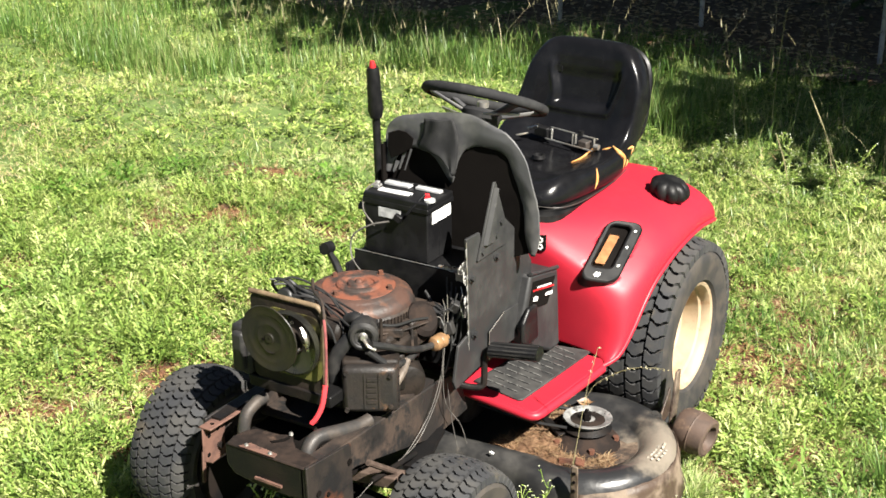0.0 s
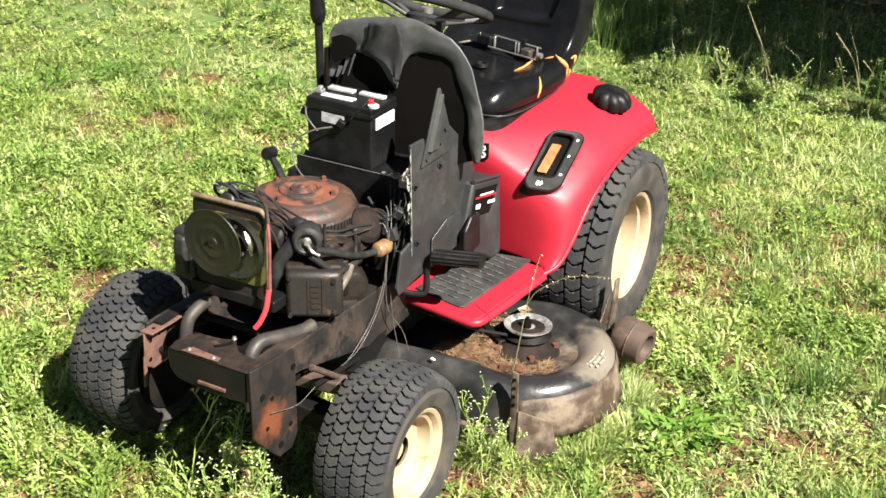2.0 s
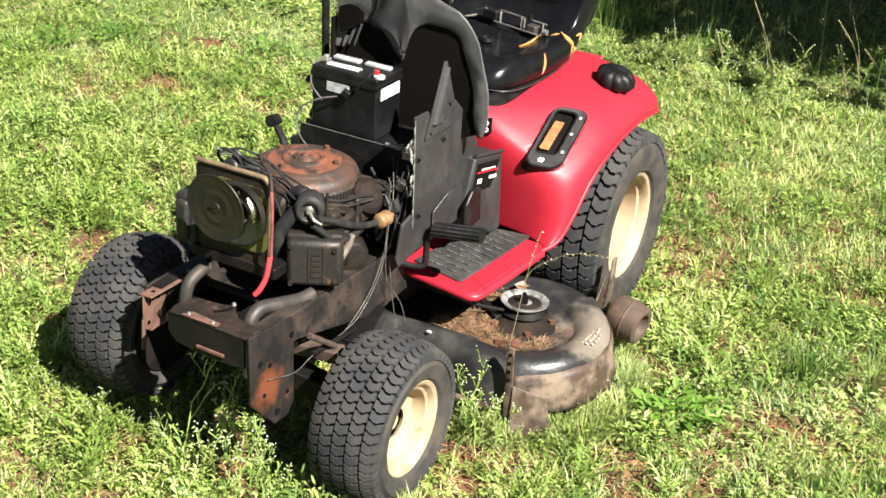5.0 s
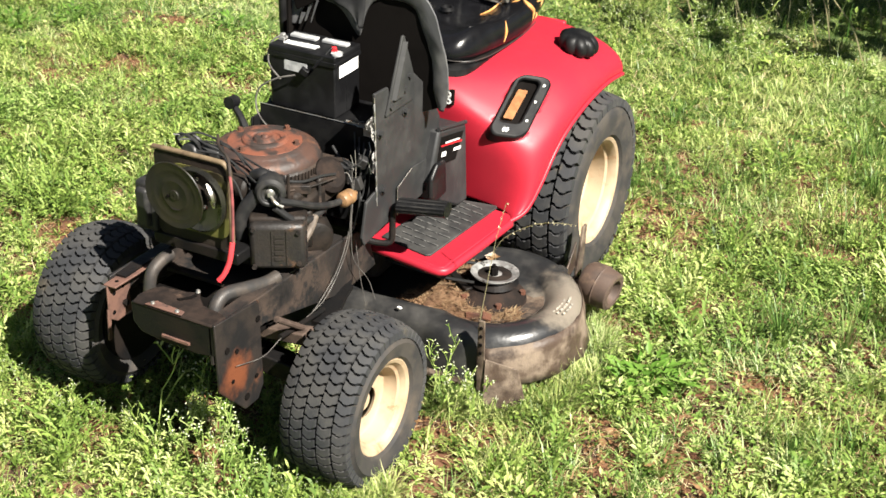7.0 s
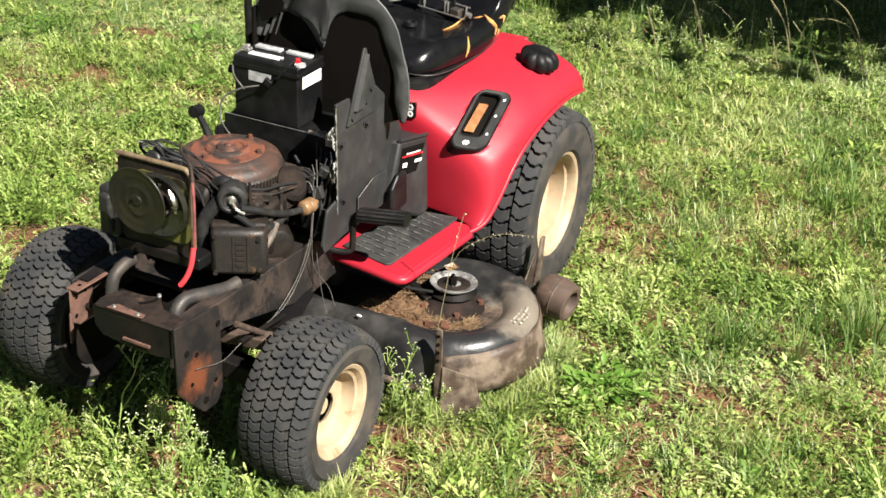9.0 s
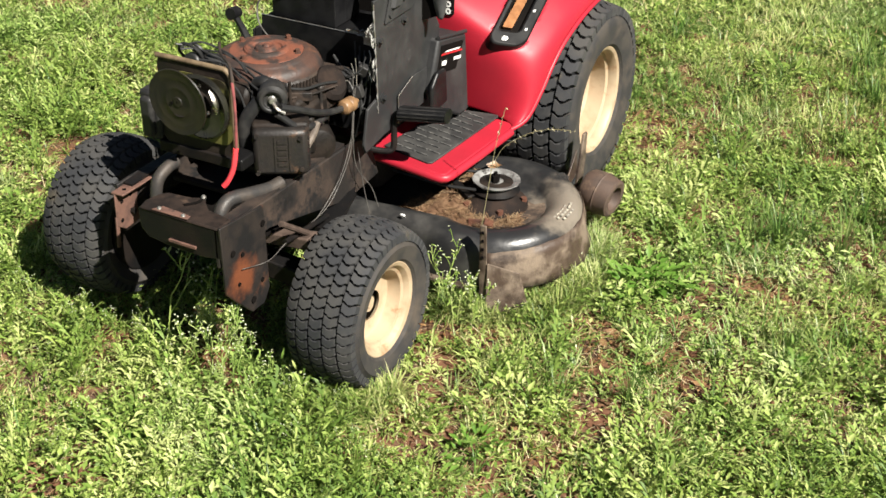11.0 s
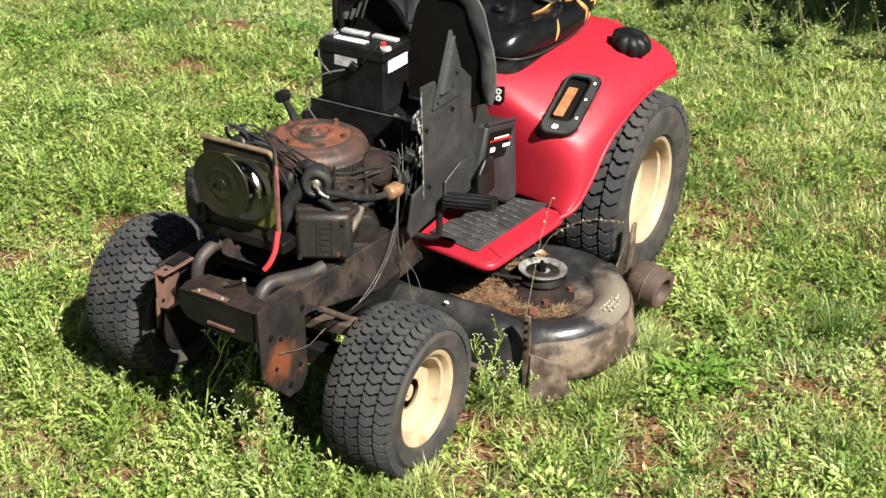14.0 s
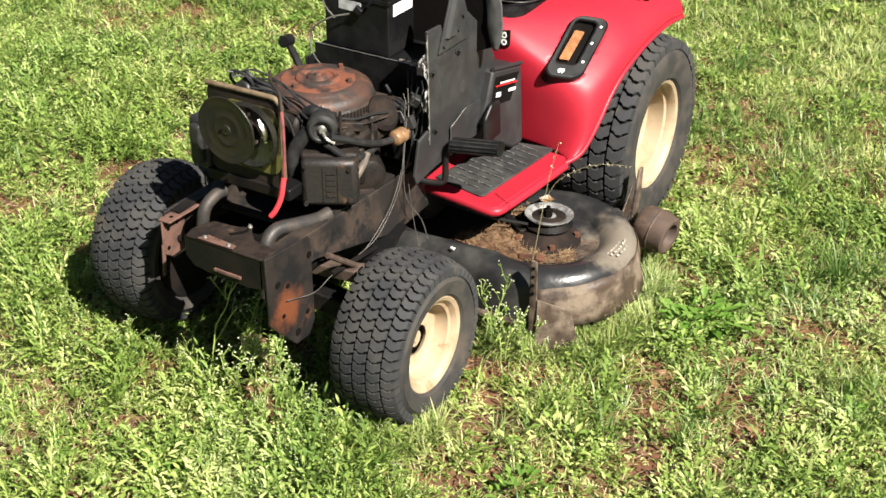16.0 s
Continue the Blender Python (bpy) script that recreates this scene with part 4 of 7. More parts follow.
part("choke_plate", [lathe([(.0001, .019), (.006, .019), (.008, .012), (.011, .009)], cc, CD, 20), tube([cc + CD * .014 + Vector((.002, 0, -.004)), cc + CD * .022 + Vector((.014, 0, -.014)), cc + CD * .016 + Vector((.030, .006, -.026))], .0042, 8)], M["steel"], carb, "dull metal spindle")
part("intake_tube", [tube([cc + Vector((-.03, -.01, -.01)), cc + Vector((-.055, -.030, -.05)), cc + Vector((-.065, -.035, -.10)), (.075, -1.20, .50)], .017, 12)], M["hose"], engine, "thick black breather hose")
part("fuel_hose", [tube([cc + Vector((.030, -.012, -.012)), (.190, -1.150, .650), (.198, -1.085, .618), (.201, -1.03, .598), (.203, -.985, .588)], .0085, 10)], M["hose"], engine, "black rubber fuel hose")
part("fuel_hose", [tube([cc + Vector((.020, -.014, -.030)), (.190, -1.160, .610), (.196, -1.10, .590), (.190, -1.03, .588)], .0085, 10)], M["hose"], engine, "black rubber fuel hose")
part("fuel_filter", lathe([(.0001, 0), (.006, 0), (.007, .012), (.016, .016), (.0195, .022), (.0195, .034), (.0175, .037), (.0195, .040), (.0195, .054), (.016, .060), (.007, .064), (.006, .078), (.0001, .078)], (.203, -.995, .588), (.06, 1, -.04), 24), M["filter"], engine, "tan translucent fuel filter")
part("oil_filter", lathe([(.0001, .105), (.036, .105), (.048, .097), (.052, .083), (.052, 0), (.0001, 0)], (.100, -0.985, .512), (.72, -.68, -.08), 28), M["grime_dark"], engine, "round black oil filter")
part("spark_plug_boot", [tube([(.198, -1.088, .592), (.204, -1.120, .572), (.204, -1.158, .550)], .0095, 10)], M["boot"], engine, "dirty grey spark plug boot")
part("engine_ledge", [box((.06, -1.06, .625), (.20, .10, .04)), box((.12, -1.05, .60), (.10, .12, .05)), box((-.09, -1.10, .60), (.12, .16, .10)), rod((.06, -1.15, .655), (-.08, -1.16, .655), .03, 14)], M["grime_dark"], engine, bevel=0.01)
part("ignition_coil", [box((-.080, -1.125, .712), (.075, .04, .028), pose(0, 0, 0, 0, 8, 15)), rod((-.105, -1.13, .706), (-.108, -1.165, .716), .024, 18)], M["black_wire"], engine, bevel=0.006)
part("cable_loop", tube([(-.118 + .036 * math.cos(.45 * q), -1.150 - .012 * math.sin(.45 * q) + .001 * q, .728 + .030 * math.sin(.45 * q)) for q in range(18)], .0042, 7, 2), M["black_wire"], engine, "looped black cable")
for pts in ([(-.142, -1.17, .758), (-.118, -1.15, .750), (-.07, -1.14, .738), (-.03, -1.13, .722), (.01, -1.14, .70)], [(-.10, -1.15, .752), (-.05, -1.15, .738), (-.005, -1.165, .735), (.03, -1.19, .722)], [(-.06, -1.12, .748), (-.035, -1.135, .752), (.0, -1.13, .736), (.04, -1.14, .708)]):
    part("engine_cable", tube(pts, .0022, 6), M["black_wire"], engine)
for k, pts in enumerate(([(-.13, -1.17, .75), (-.09, -1.14, .762), (-.02, -1.12, .735), (.05, -1.12, .69)], [(-.11, -1.15, .74), (-.04, -1.13, .742), (.02, -1.11, .71), (.10, -1.13, .70)],
                         [(-.12, -1.18, .752), (-.10, -1.16, .750), (-.05, -1.13, .728), (.02, -1.14, .690)], [(.06, -1.14, .70), (.09, -1.16, .67), (.12, -1.18, .69)],
                         [(.05, -1.14, .685), (.08, -1.18, .655), (.10, -1.19, .62), (.10, -1.22, .60)], [(.02, -1.10, .68), (.08, -1.12, .670), (.13, -1.14, .68)])):
    part("engine_cable", tube(pts, (.0026, .0026, .0024, .0024, .0022, .0024)[k], 7), M["black_wire"], engine)
for pts, w in (([(-.06, -1.19, .742), (.0, -1.17, .735), (.05, -1.165, .705), (.095, -1.175, .690)], .0026), ([(-.02, -1.20, .725), (.04, -1.19, .690), (.07, -1.195, .640), (.09, -1.205, .610)], .003),
               ([(.13, -1.10, .672), (.15, -1.06, .660), (.16, -1.00, .652), (.17, -.95, .640)], .0035), ([(.09, -1.12, .70), (.115, -1.10, .665), (.12, -1.08, .63)], .003)):
    part("engine_cable", tube(pts, w, 7), M["black_wire"], engine)
part("governor_bracket", [box((.120, -1.115, .668), (.012, .05, .030), HD), box((.150, -1.085, .650), (.06, .012, .022), HD)], M["grime"], engine, "greasy linkage bracket", bevel=.002)
part("control_rod", rod((.146, -1.12, .700), (.146, -1.12, .640), .004, 8), M["grime_dark"], engine, "thin rusty control rod")
part("control_rod", rod((.168, -1.02, .640), (.176, -1.03, .560), .004, 8), M["grime"], engine, "thin rusty control rod")
part("intake_elbow", tube([(.07, -1.145, .688), (.095, -1.150, .700), (.112, -1.155, .690), (.118, -1.165, .676)], .017, 12), M["hose"], engine, "black rubber elbow")
part("rear_shroud", lathe([(.0001, .050), (.035, .050), (.046, .040), (.048, 0), (.0001, 0)], (.125, -.945, .615), (.55, -.1, .35), 24), M["frame_dirt"], engine, "rounded cover caked with tan dirt")
part("throttle_knob", [tube([(-.120, -.905, .665), (-.140, -.90, .700), (-.160, -.90, .730)], lambda s: .012 - .004 * s, 10), rod((-.166, -.885, .738), (-.166, -.915, .742), .016, 14)], M["black_plastic"], engine, "dark dipstick handle")

# plate and spool on the engine's front
PY = -1.285
plate = part("front_plate", prism([(x - .002, PY - .005, z + .672) for x, z in rounded(.104, .111, .022)], (0, .010, 0)), M["grime_dark"], tractor, "olive plate with a rolled tan rim", bevel=0.002)
part("plate_rim", tube([(x - .002, PY - .004, z + .672) for x, z in ((.105, -.085), (.106, .0), (.106, .085), (.103, .099), (.092, .110), (.078, .1125), (.0, .112), (-.06, .1115), (-.104, .110))], .0066, 8, 3), M["olive_edge"], plate, "tan worn rim", smooth=60)
part("plate_face", prism([(x + .02, PY - .006, z + .675) for x, z in rounded(.080, .082, .03)], (0, -.004, 0)), M["olive"], plate, "olive painted face")
SX, SZ = .022, .684
part("rear_flange", lathe([(.0001, .0), (.074, .0), (.080, .006), (.080, .014), (.074, .018), (.060, .010), (.0001, .012)], (SX, PY - .010, SZ), (0, -1, 0), 44), M["black_gloss"], plate, "shiny black rear flange")
part("spool_hub", [rod((SX, PY - .015, SZ), (SX - .002, PY - .081, SZ + .036), .034, 26)], M["grime_dark"], plate)
part("hub_plate", tube([(SX + .044, PY - .040, SZ + .058), (SX + .054, PY - .042, SZ + .040), (SX + .060, PY - .042, SZ + .022), (SX + .062, PY - .040, SZ + .004)], lambda q: .004 + .006 * math.sin(math.pi * min(q * 1.1, 1)), 8), M["chrome"], plate, "shiny curved hub plate")
part("hub_bolt", rod((SX + .036, PY - .070, SZ + .078), (SX + .036, PY - .060, SZ + .076), .0045, 8), M["chrome"], plate)
part("hub_bolt", rod((SX + .060, PY - .078, SZ + .018), (SX + .060, PY - .068, SZ + .018), .0045, 8), M["chrome"], plate)
part("front_dish", lathe([(.0001, .0035), (.011, .0035), (.013, .0012), (.030, .0010), (.032, .0018), (.036, .0018), (.038, .0008), (.056, .0012), (.058, .0020), (.062, .0018), (.072, .0026), (.0770, .0042), (.0795, .0045), (.0805, .002), (.074, -.004), (.05, -.010), (.0001, -.011)], (SX - .002, PY - .094, SZ + .042), (-.03, -1, -.02), 56), M["dish"], plate, "flat dark olive outer disc")
part("dish_hub", [rod((SX - .002, PY - .0960, SZ + .042), (SX - .002, PY - .088, SZ + .041), .007, 16), rod((SX - .002, PY - .0975, SZ + .042), (SX - .002, PY - .095, SZ + .042), .004, 8), rod((SX - .020, PY - .097, SZ + .036), (SX - .020, PY - .090, SZ + .036), .004, 8)], M["hole"], plate)
part("side_box", [box((-.135, PY + .03, .625), (.055, .09, .125)), box((-.135, PY - .02, .625), (.035, .02, .10))], M["hose"], plate, "ribbed black box", bevel=0.008)
part("lower_guard", [box((.0, PY + .02, .548), (.24, .06, .03))], M["frame"], plate, bevel=0.004)
part("red_cable", tube([(.116, PY - .018, .764), (.124, PY - .025, .724), (.126, PY - .030, .651), (.122, PY - .030, .600)], .0036, 8), M["pink_wire"], plate, "faded red battery cable")
part("dark_cable", tube([(.030, -1.225, .815), (.060, -1.262, .808), (.094, -1.280, .796), (.110, PY - .010, .780), (.117, PY - .018, .760)], .0036, 8), M["grime"], plate, "grimy end of the battery cable")
part("red_cable", tube([(.122, PY - .030, .605), (.119, PY - .040, .560), (.110, PY - .050, .530), (.098, PY - .056, .512)], .0064, 8), M["red_wire"], plate, "bright red cable end")

# ---- dash ----
dash = part("dash_panel", [prism([(.232, y, z) for y, z in ((-.880, .838), (-.866, .578), (-.918, .565), (-.940, .475), (-.930, .450), (-.84, .462), (-.60, .474), (-.536, .482), (-.536, .66), (-.60, .76), (-.69, .835), (-.80, .79), (-.815, .835))], (.008, 0, 0))], M["panel"], tractor, "scuffed black steel dash side panel", bevel=0.002)
part("panel_gusset", prism([(.241, y, z) for y, z in ((-.835, .765), (-.758, .950), (-.748, .948), (-.700, .84), (-.690, .775), (-.70, .765))], (.006, 0, 0)), M["panel"], dash, "pointed steel gusset", bevel=0.0015)
part("gusset_fold", prism([(.247, y, z) for y, z in ((-.81, .80), (-.756, .935), (-.772, .80))], (.010, .006, 0)), M["panel"], dash)
for y, z in ((-.813, .784), (-.745, .807), (-.735, .745), (-.86, .73), (-.845, .571), (-.72, .835)):
    part("bolt", [rod((.240, y, z), (.252, y, z), .008, 6), rod((.240, y, z), (.243, y, z), .012, 12)], M["panel"], dash)
part("panel_flap", prism([(.243, y, z) for y, z in ((-.775, .468), (-.775, .548), (-.70, .575), (-.62, .57), (-.62, .476))], (.004, 0, 0)), M["panel"], dash, bevel=0.001)
part("panel_edge", [tube([(.2395, -.8815, .830), (.2395, -.8745, .70), (.2395, -.867, .535)], .0016, 6, 2), tube([(.247, -.776, .47), (.247, -.776, .548), (.247, -.70, .575)], .0009, 6, 1, False)], M["steel"], dash, "bare bright edge")
part("torn_flange", prism([(.2370, y, z) for y, z in ((-.883, .785), (-.926, .774), (-.918, .760), (-.898, .752), (-.892, .728), (-.882, .715))], (.0016, 0, 0)), M["bare_chip"], dash, "torn flange with bare white edges")
part("torn_flange", prism([(.2372, y, z) for y, z in ((-.880, .690), (-.889, .682), (-.888, .655), (-.892, .640), (-.881, .628))], (.0016, 0, 0)), M["bare_chip"], dash, "torn flange with bare white edges")
scratch_r = random.Random(4)
for k in range(9):
    z0 = .545 + .031 * k
    part("edge_scratch", prism([(.2412, -.872 - .05 * (z0 - .53), z0), (.2412, -.868 - .05 * (z0 - .53), z0 + .004), (.2412, -.869 - .05 * (z0 - .53), z0 + scratch_r.uniform(.012, .026)), (.2412, -.876 - .05 * (z0 - .53), z0 + scratch_r.uniform(.010, .024))], (.0008, 0, 0)), M["pulley"], dash, "bare chipped edge")
part("wire_clip", tube([(.150, -.812, .712), (.185, -.818, .716), (.214, -.822, .712), (.224, -.826, .695), (.226, -.830, .660), (.222, -.834, .630)], .0026, 6), M["pulley"], dash, "bright bent wire")
for q in range(5):
    part("wire", tube([(.150 + .014 * q, -.826, .700 - .01 * q), (.165 + .012 * q, -.850, .655), (.160 + .013 * q, -.865, .600 - .012 * q), (.172 + .008 * q, -.880, .545)], .0021, 6), M["black_wire"], dash, "loose black wire")
tray = part("battery_tray", box((.045, -.680, .690), (.385, .25, .022)), M["black_plastic"], tractor, "black steel battery tray", bevel=0.004)
part("tray_front", [box((.045, -.803, .648), (.385, .006, .122)), box((.045, -.822, .600), (.385, .045, .006))], M["black_plastic"], tray, bevel=0.002)
part("tray_side", box((-.152, -.70, .60), (.006, .28, .158)), M["black_plastic"], tray, bevel=0.002)
part("tray_post", box((.03, -.60, .56), (.37, .10, .238)), M["black_plastic"], tray, bevel=0.004)
part("tray_box", box((.02, -.80, .52), (.33, .07, .14)), M["black_plastic"], tray, bevel=0.004)
part("tray_rim", tube([(-.147, -.806, .7105), (.05, -.8065, .7105), (.237, -.806, .7105)], .0011, 6, 2), M["steel"], tray, "bright worn tray edge")
part("tray_clip", [box((.140, -.800, .713), (.055, .008, .003), pose(0, 0, 0, 0, 6, 12)), box((.180, -.812, .700), (.022, .004, .02))], M["steel"], tray, "bent bare metal clip")
for k in range(7):
    part("frayed_strand", tube([(.118 + .008 * k, -.796, .713), (.130 + .011 * k, -.802 - .003 * (k % 3), .719 + .004 * (k % 2)), (.122 + .015 * k, -.812, .716 - .003 * k)], .0009, 5, 3), M["steel" if k % 2 else "filter"], tray)
for pts, w in (([(.10, -.85, .66), (.15, -.87, .62), (.19, -.87, .56), (.20, -.88, .50)], .006), ([(.13, -.85, .60), (.17, -.88, .58), (.21, -.87, .62), (.222, -.86, .67)], .005), ([(.18, -.86, .68), (.20, -.88, .63), (.19, -.885, .57), (.17, -.90, .54)], .0045), ([(.12, -.86, .59), (.08, -.90, .57), (.10, -.93, .60)], .004),
               ([(.16, -.90, .66), (.19, -.905, .655), (.215, -.885, .64)], .0035), ([(.15, -.91, .63), (.185, -.915, .645), (.21, -.90, .66), (.214, -.88, .69)], .003), ([(.205, -.90, .62), (.21, -.905, .55), (.20, -.915, .48)], .0035)):
    part("wire", tube(pts, w * .65, 7), M["black_wire"], tray, "loose black wire")
part("connector", box((.165, -.895, .625), (.035, .025, .04), pose(0, 0, 0, 10, 20, 0)), M["hose"], tray, "black wire connector", bevel=.003)
part("connector", box((.20, -.90, .60), (.028, .022, .032), pose(0, 0, 0, 0, -20, 10)), M["hose"], tray, "black wire connector", bevel=.003)
part("connector", box((.208, -.885, .655), (.026, .020, .030), pose(0, 0, 0, 15, 25, 20)), M["hose"], tray, "black wire connector", bevel=.003)
for pts, w in (([(.196, -.90, .690), (.199, -.902, .655), (.204, -.91, .62)], .0026), ([(.186, -.905, .676), (.193, -.905, .655), (.197, -.91, .640)], .0025), ([(.16, -.93, .615), (.180, -.915, .632), (.20, -.92, .612)], .0028), ([(.212, -.86, .70), (.225, -.875, .685), (.216, -.87, .655), (.224, -.87, .62)], .0028)):
    part("bare_wire", tube(pts, w * .42, 6), M["steel"], tray, "bare metal wire end")
part("hanging_cable", tube([(.205, -.93, .66), (.212, -.94, .60), (.216, -.955, .52), (.212, -.975, .44), (.208, -1.06, .36), (.206, -1.16, .345), (.207, -1.26, .347), (.207, -1.335, .338), (.209, -1.44, .372)], .0011, 7), M["grey_wire"], tray, "thin grey cable hanging over the frame")
part("hanging_cable", tube([(.205, -.92, .62), (.214, -.95, .50), (.215, -.94, .41), (.228, -.89, .33), (.236, -.87, .265)], .0012, 7), M["grey_wire"], tray, "thin grey cable hanging down")
part("hanging_cable", tube([(.207, -.94, .57), (.211, -.955, .50), (.207, -1.0, .415), (.205, -1.08, .36), (.204, -1.17, .33)], .0011, 7), M["grey_wire"], tray, "thin grey cable hanging over the frame")
part("hanging_cable", tube([(.214, -.93, .46), (.220, -.92, .36), (.226, -.90, .26)], .0011, 7), M["grey_wire"], tray)

COWL_OUT = [(-.150, .880), (-.150, .955), (-.146, 1.003), (-.10, 1.042), (-.045, 1.058), (.01, 1.068), (.05, 1.072), (.085, 1.072), (.144, 1.067), (.227, 1.031), (.284, .959), (.314, .874), (.318, .800), (.302, .722)]
COWL_IN = [(-.132, .880), (-.122, .908), (-.105, .935), (-.072, .953), (-.035, .957), (.004, .942), (.036, .900), (.060, .880), (.092, .972), (.195, .985), (.240, .925), (.266, .850), (.274, .790), (.284, .724)]


def cowl_point(s, u):
    """u 0: inner lip, 0.35: front edge, 1: back of the shell."""
    o = along([(x, 0, z) for x, z in COWL_OUT], s)
    i = along([(x, 0, z) for x, z in COWL_IN], s)
    if u < 0.4:
        k = u / 0.4
        p = i.lerp(o, k)
        y = -.642 - .006 * math.sin(k * math.pi * 0.8)
    else:
        k = (u - 0.4) / 0.6
        mid = Vector((.045, 0, .86))
        p = mid + (o - mid) * (1 - k ** 1.5)
        y = -.646 + .12 * k
    q = Vector((p.x, y, p.z))
    return q + noise.noise_vector(q * 12) * 0.007 + noise.noise_vector(q * 45) * 0.002


cowl = part("dash_cowl", sheet(cowl_point, 78, 24), M["cowl"], tractor, "cracked faded black dash cowl", smooth=40, solid=0.005)

FOLD_L = [(-.021, 1.046), (-.030, 1.00), (-.043, .962), (.020, .950), (.058, .925)]
FOLD_R = [(.062, 1.056), (.076, 1.03), (.084, 1.00), (.080, .955), (.072, .905)]


def fold_point(s, u):
    a, b = along([(x, 0, z) for x, z in FOLD_L], s), along([(x, 0, z) for x, z in FOLD_R], s)
    p = a.lerp(b, u)
    return Vector((p.x, -.654 - .014 * math.sin(math.pi * u) * (.3 + .7 * s) + .004 * math.sin(9 * u + 4 * s), p.z))


part("cowl_fold", sheet(fold_point, 16, 12), M["panel_plastic"], cowl, "sagging black fold of the cracked cowl", smooth=60, solid=.003)
for x, z, w, h, lean_x in ((-.090, .945, .010, .050, -.012), (-.068, .955, .006, .060, -.016), (-.115, .915, .014, .030, -.006)):
    part("torn_strip", prism([(x, -.650, z), (x + w, -.650, z), (x + w * .4 + lean_x, -.656, z - h), (x + lean_x, -.656, z - h)], (0, .002, 0)), M["cowl"], cowl, "torn strip of the cowl")

# raised black patch on the cowl, painted as the shade of a torn hollow
part("torn_hollow", prism([(x, -.655, z) for x, z in ((-.132, .992), (-.101, 1.004), (-.074, 1.002), (-.053, .988), (-.058, .962), (-.088, .941), (-.124, .922), (-.134, .95))], (0, -.003, 0)), M["hole"], cowl, "flat black patch painting the shade of a torn hollow", bevel=.001)

# steering wheel
WC = Vector((.0, -.372, 1.033))
wheel_tilt = pose(0, 0, 0, -24, 0, 0).to_3x3()
ring = [WC + wheel_tilt @ Vector((.165 * math.cos(a), .165 * math.sin(a), 0)) for a in [2 * math.pi * i / 48 for i in range(49)]]
sw = part("steering_wheel", tube(ring, .0145, 12, 1, False), M["panel_plastic"], tractor, "black plastic steering wheel", smooth=60)
for a in (28, 152, 208, 332):
    p = Vector((.155 * math.cos(radians(a)), .155 * math.sin(radians(a)), 0))
    part("spoke", [prism([WC + wheel_tilt @ (p * k + Vector((-p.y, p.x, 0)) * w + Vector((0, 0, -0.055 * (1 - k)))) for k, w in ((.2, .08), (1, .08), (1, -.08), (.2, -.08))], (0, 0, -.012))], M["cowl"], sw, "flat grey steering wheel spoke", bevel=0.004)
part("wheel_hub", [lathe([(.0001, .0), (.05, -.004), (.058, -.014), (.05, -.05), (.03, -.07), (.0001, -.07)], WC + wheel_tilt @ Vector((0, 0, -.025)), wheel_tilt @ Vector((0, 0, 1)), 24)], M["panel_plastic"], sw)
# black sheets added inside the dash; their colour stands in for its deep shade
part("firewall", prism([(-.150, -.575, .63)] + [(.045 + (x - .045) * .46, -.575, .86 + (z - .86) * .46) for x, z in COWL_OUT[3:]] + [(.225, -.575, .80), (.232, -.575, .63)], (0, .008, 0)), M["hole"], tractor, "black sheet painting the shade behind the battery")
inner = [along([(x, 0, z) for x, z in COWL_OUT], i / 40).lerp(along([(x, 0, z) for x, z in COWL_IN], i / 40), .45) for i in range(41)]
# flat card just behind the lip, painted as the shaded hollow
part("dash_liner", prism([(-.120, -.636, .70)] + [(.045 + (p.x - .045) * .97, -.636, .86 + (p.z - .86) * .97) for p in inner] + [(.226, -.636, .70)], (0, .004, 0)), M["hole"], tractor, "flat black sheet painting the shade in the dash opening")
part("dash_side", box((-.148, -.530, .795), (.006, .27, .33)), M["hole"], tractor, "black sheet painting the shade at the side of the dash")
part("steering_column", rod((.0, -.372, .96), (.02, -.50, .66), .022, 14), M["black_plastic"], sw)
part("hub_nut", [rod(WC + Vector((0, -.01, -.020)), WC + Vector((0, -.01, -.004)), .016, 12), box(WC + Vector((-.05, -.09, -.02)), (.10, .006, .006), pose(0, 0, 0, 0, 0, -25)), box(WC + Vector((.09, -.07, -.012)), (.10, .006, .006), pose(0, 0, 0, 0, 0, 25))], M["steel"], sw, "shiny hub trim")

# gear console between the dash and the fender
console = part("gear_console", prism([(.13, y, z) for y, z in ((-.425, .603), (-.585, .640), (-.635, .505), (-.57, .425), (-.46, .365), (-.40, .362))], (.135, 0, 0)), M["panel"], tractor, "dark grey plastic console", bevel=0.008)
part("console_rim", tube([(.262, -.425, .607), (.262, -.585, .643)], .006, 8, 1, False), M["panel"], console)
part("lever_guard", prism([(.266, y, z) for y, z in ((-.57, .555), (-.615, .560), (-.650, .525), (-.650, .470), (-.62, .450), (-.56, .455))], (.014, 0, 0)), M["black_plastic"], console, "rounded black guard", bevel=0.006)
part("sticker", prism([(.2655, y, z) for y, z in ((-.445, .590), (-.575, .618), (-.60, .545), (-.49, .522))], (.0015, 0, 0)), M["hole"], console, "worn black sticker")
part("sticker_stripe", [prism([(.2672, y, z) for y, z in ((-.455, .568), (-.575, .595), (-.577, .591), (-.457, .564))], (.0012, 0, 0))], M["red_cap"], console, "red printed stripe")
part("sticker_print", [prism([(.2672, y, z), (.2672, y - w, z + w * .22), (.2672, y - w - .003, z + w * .22 - h), (.2672, y - .003, z - h)], (.0013, 0, 0)) for y, z, w, h in ((-.462, .552, .040, .008), (-.548, .568, .024, .012), (-.470, .578, .08, .003))], M["white"], console, "white printed marks, illegible")
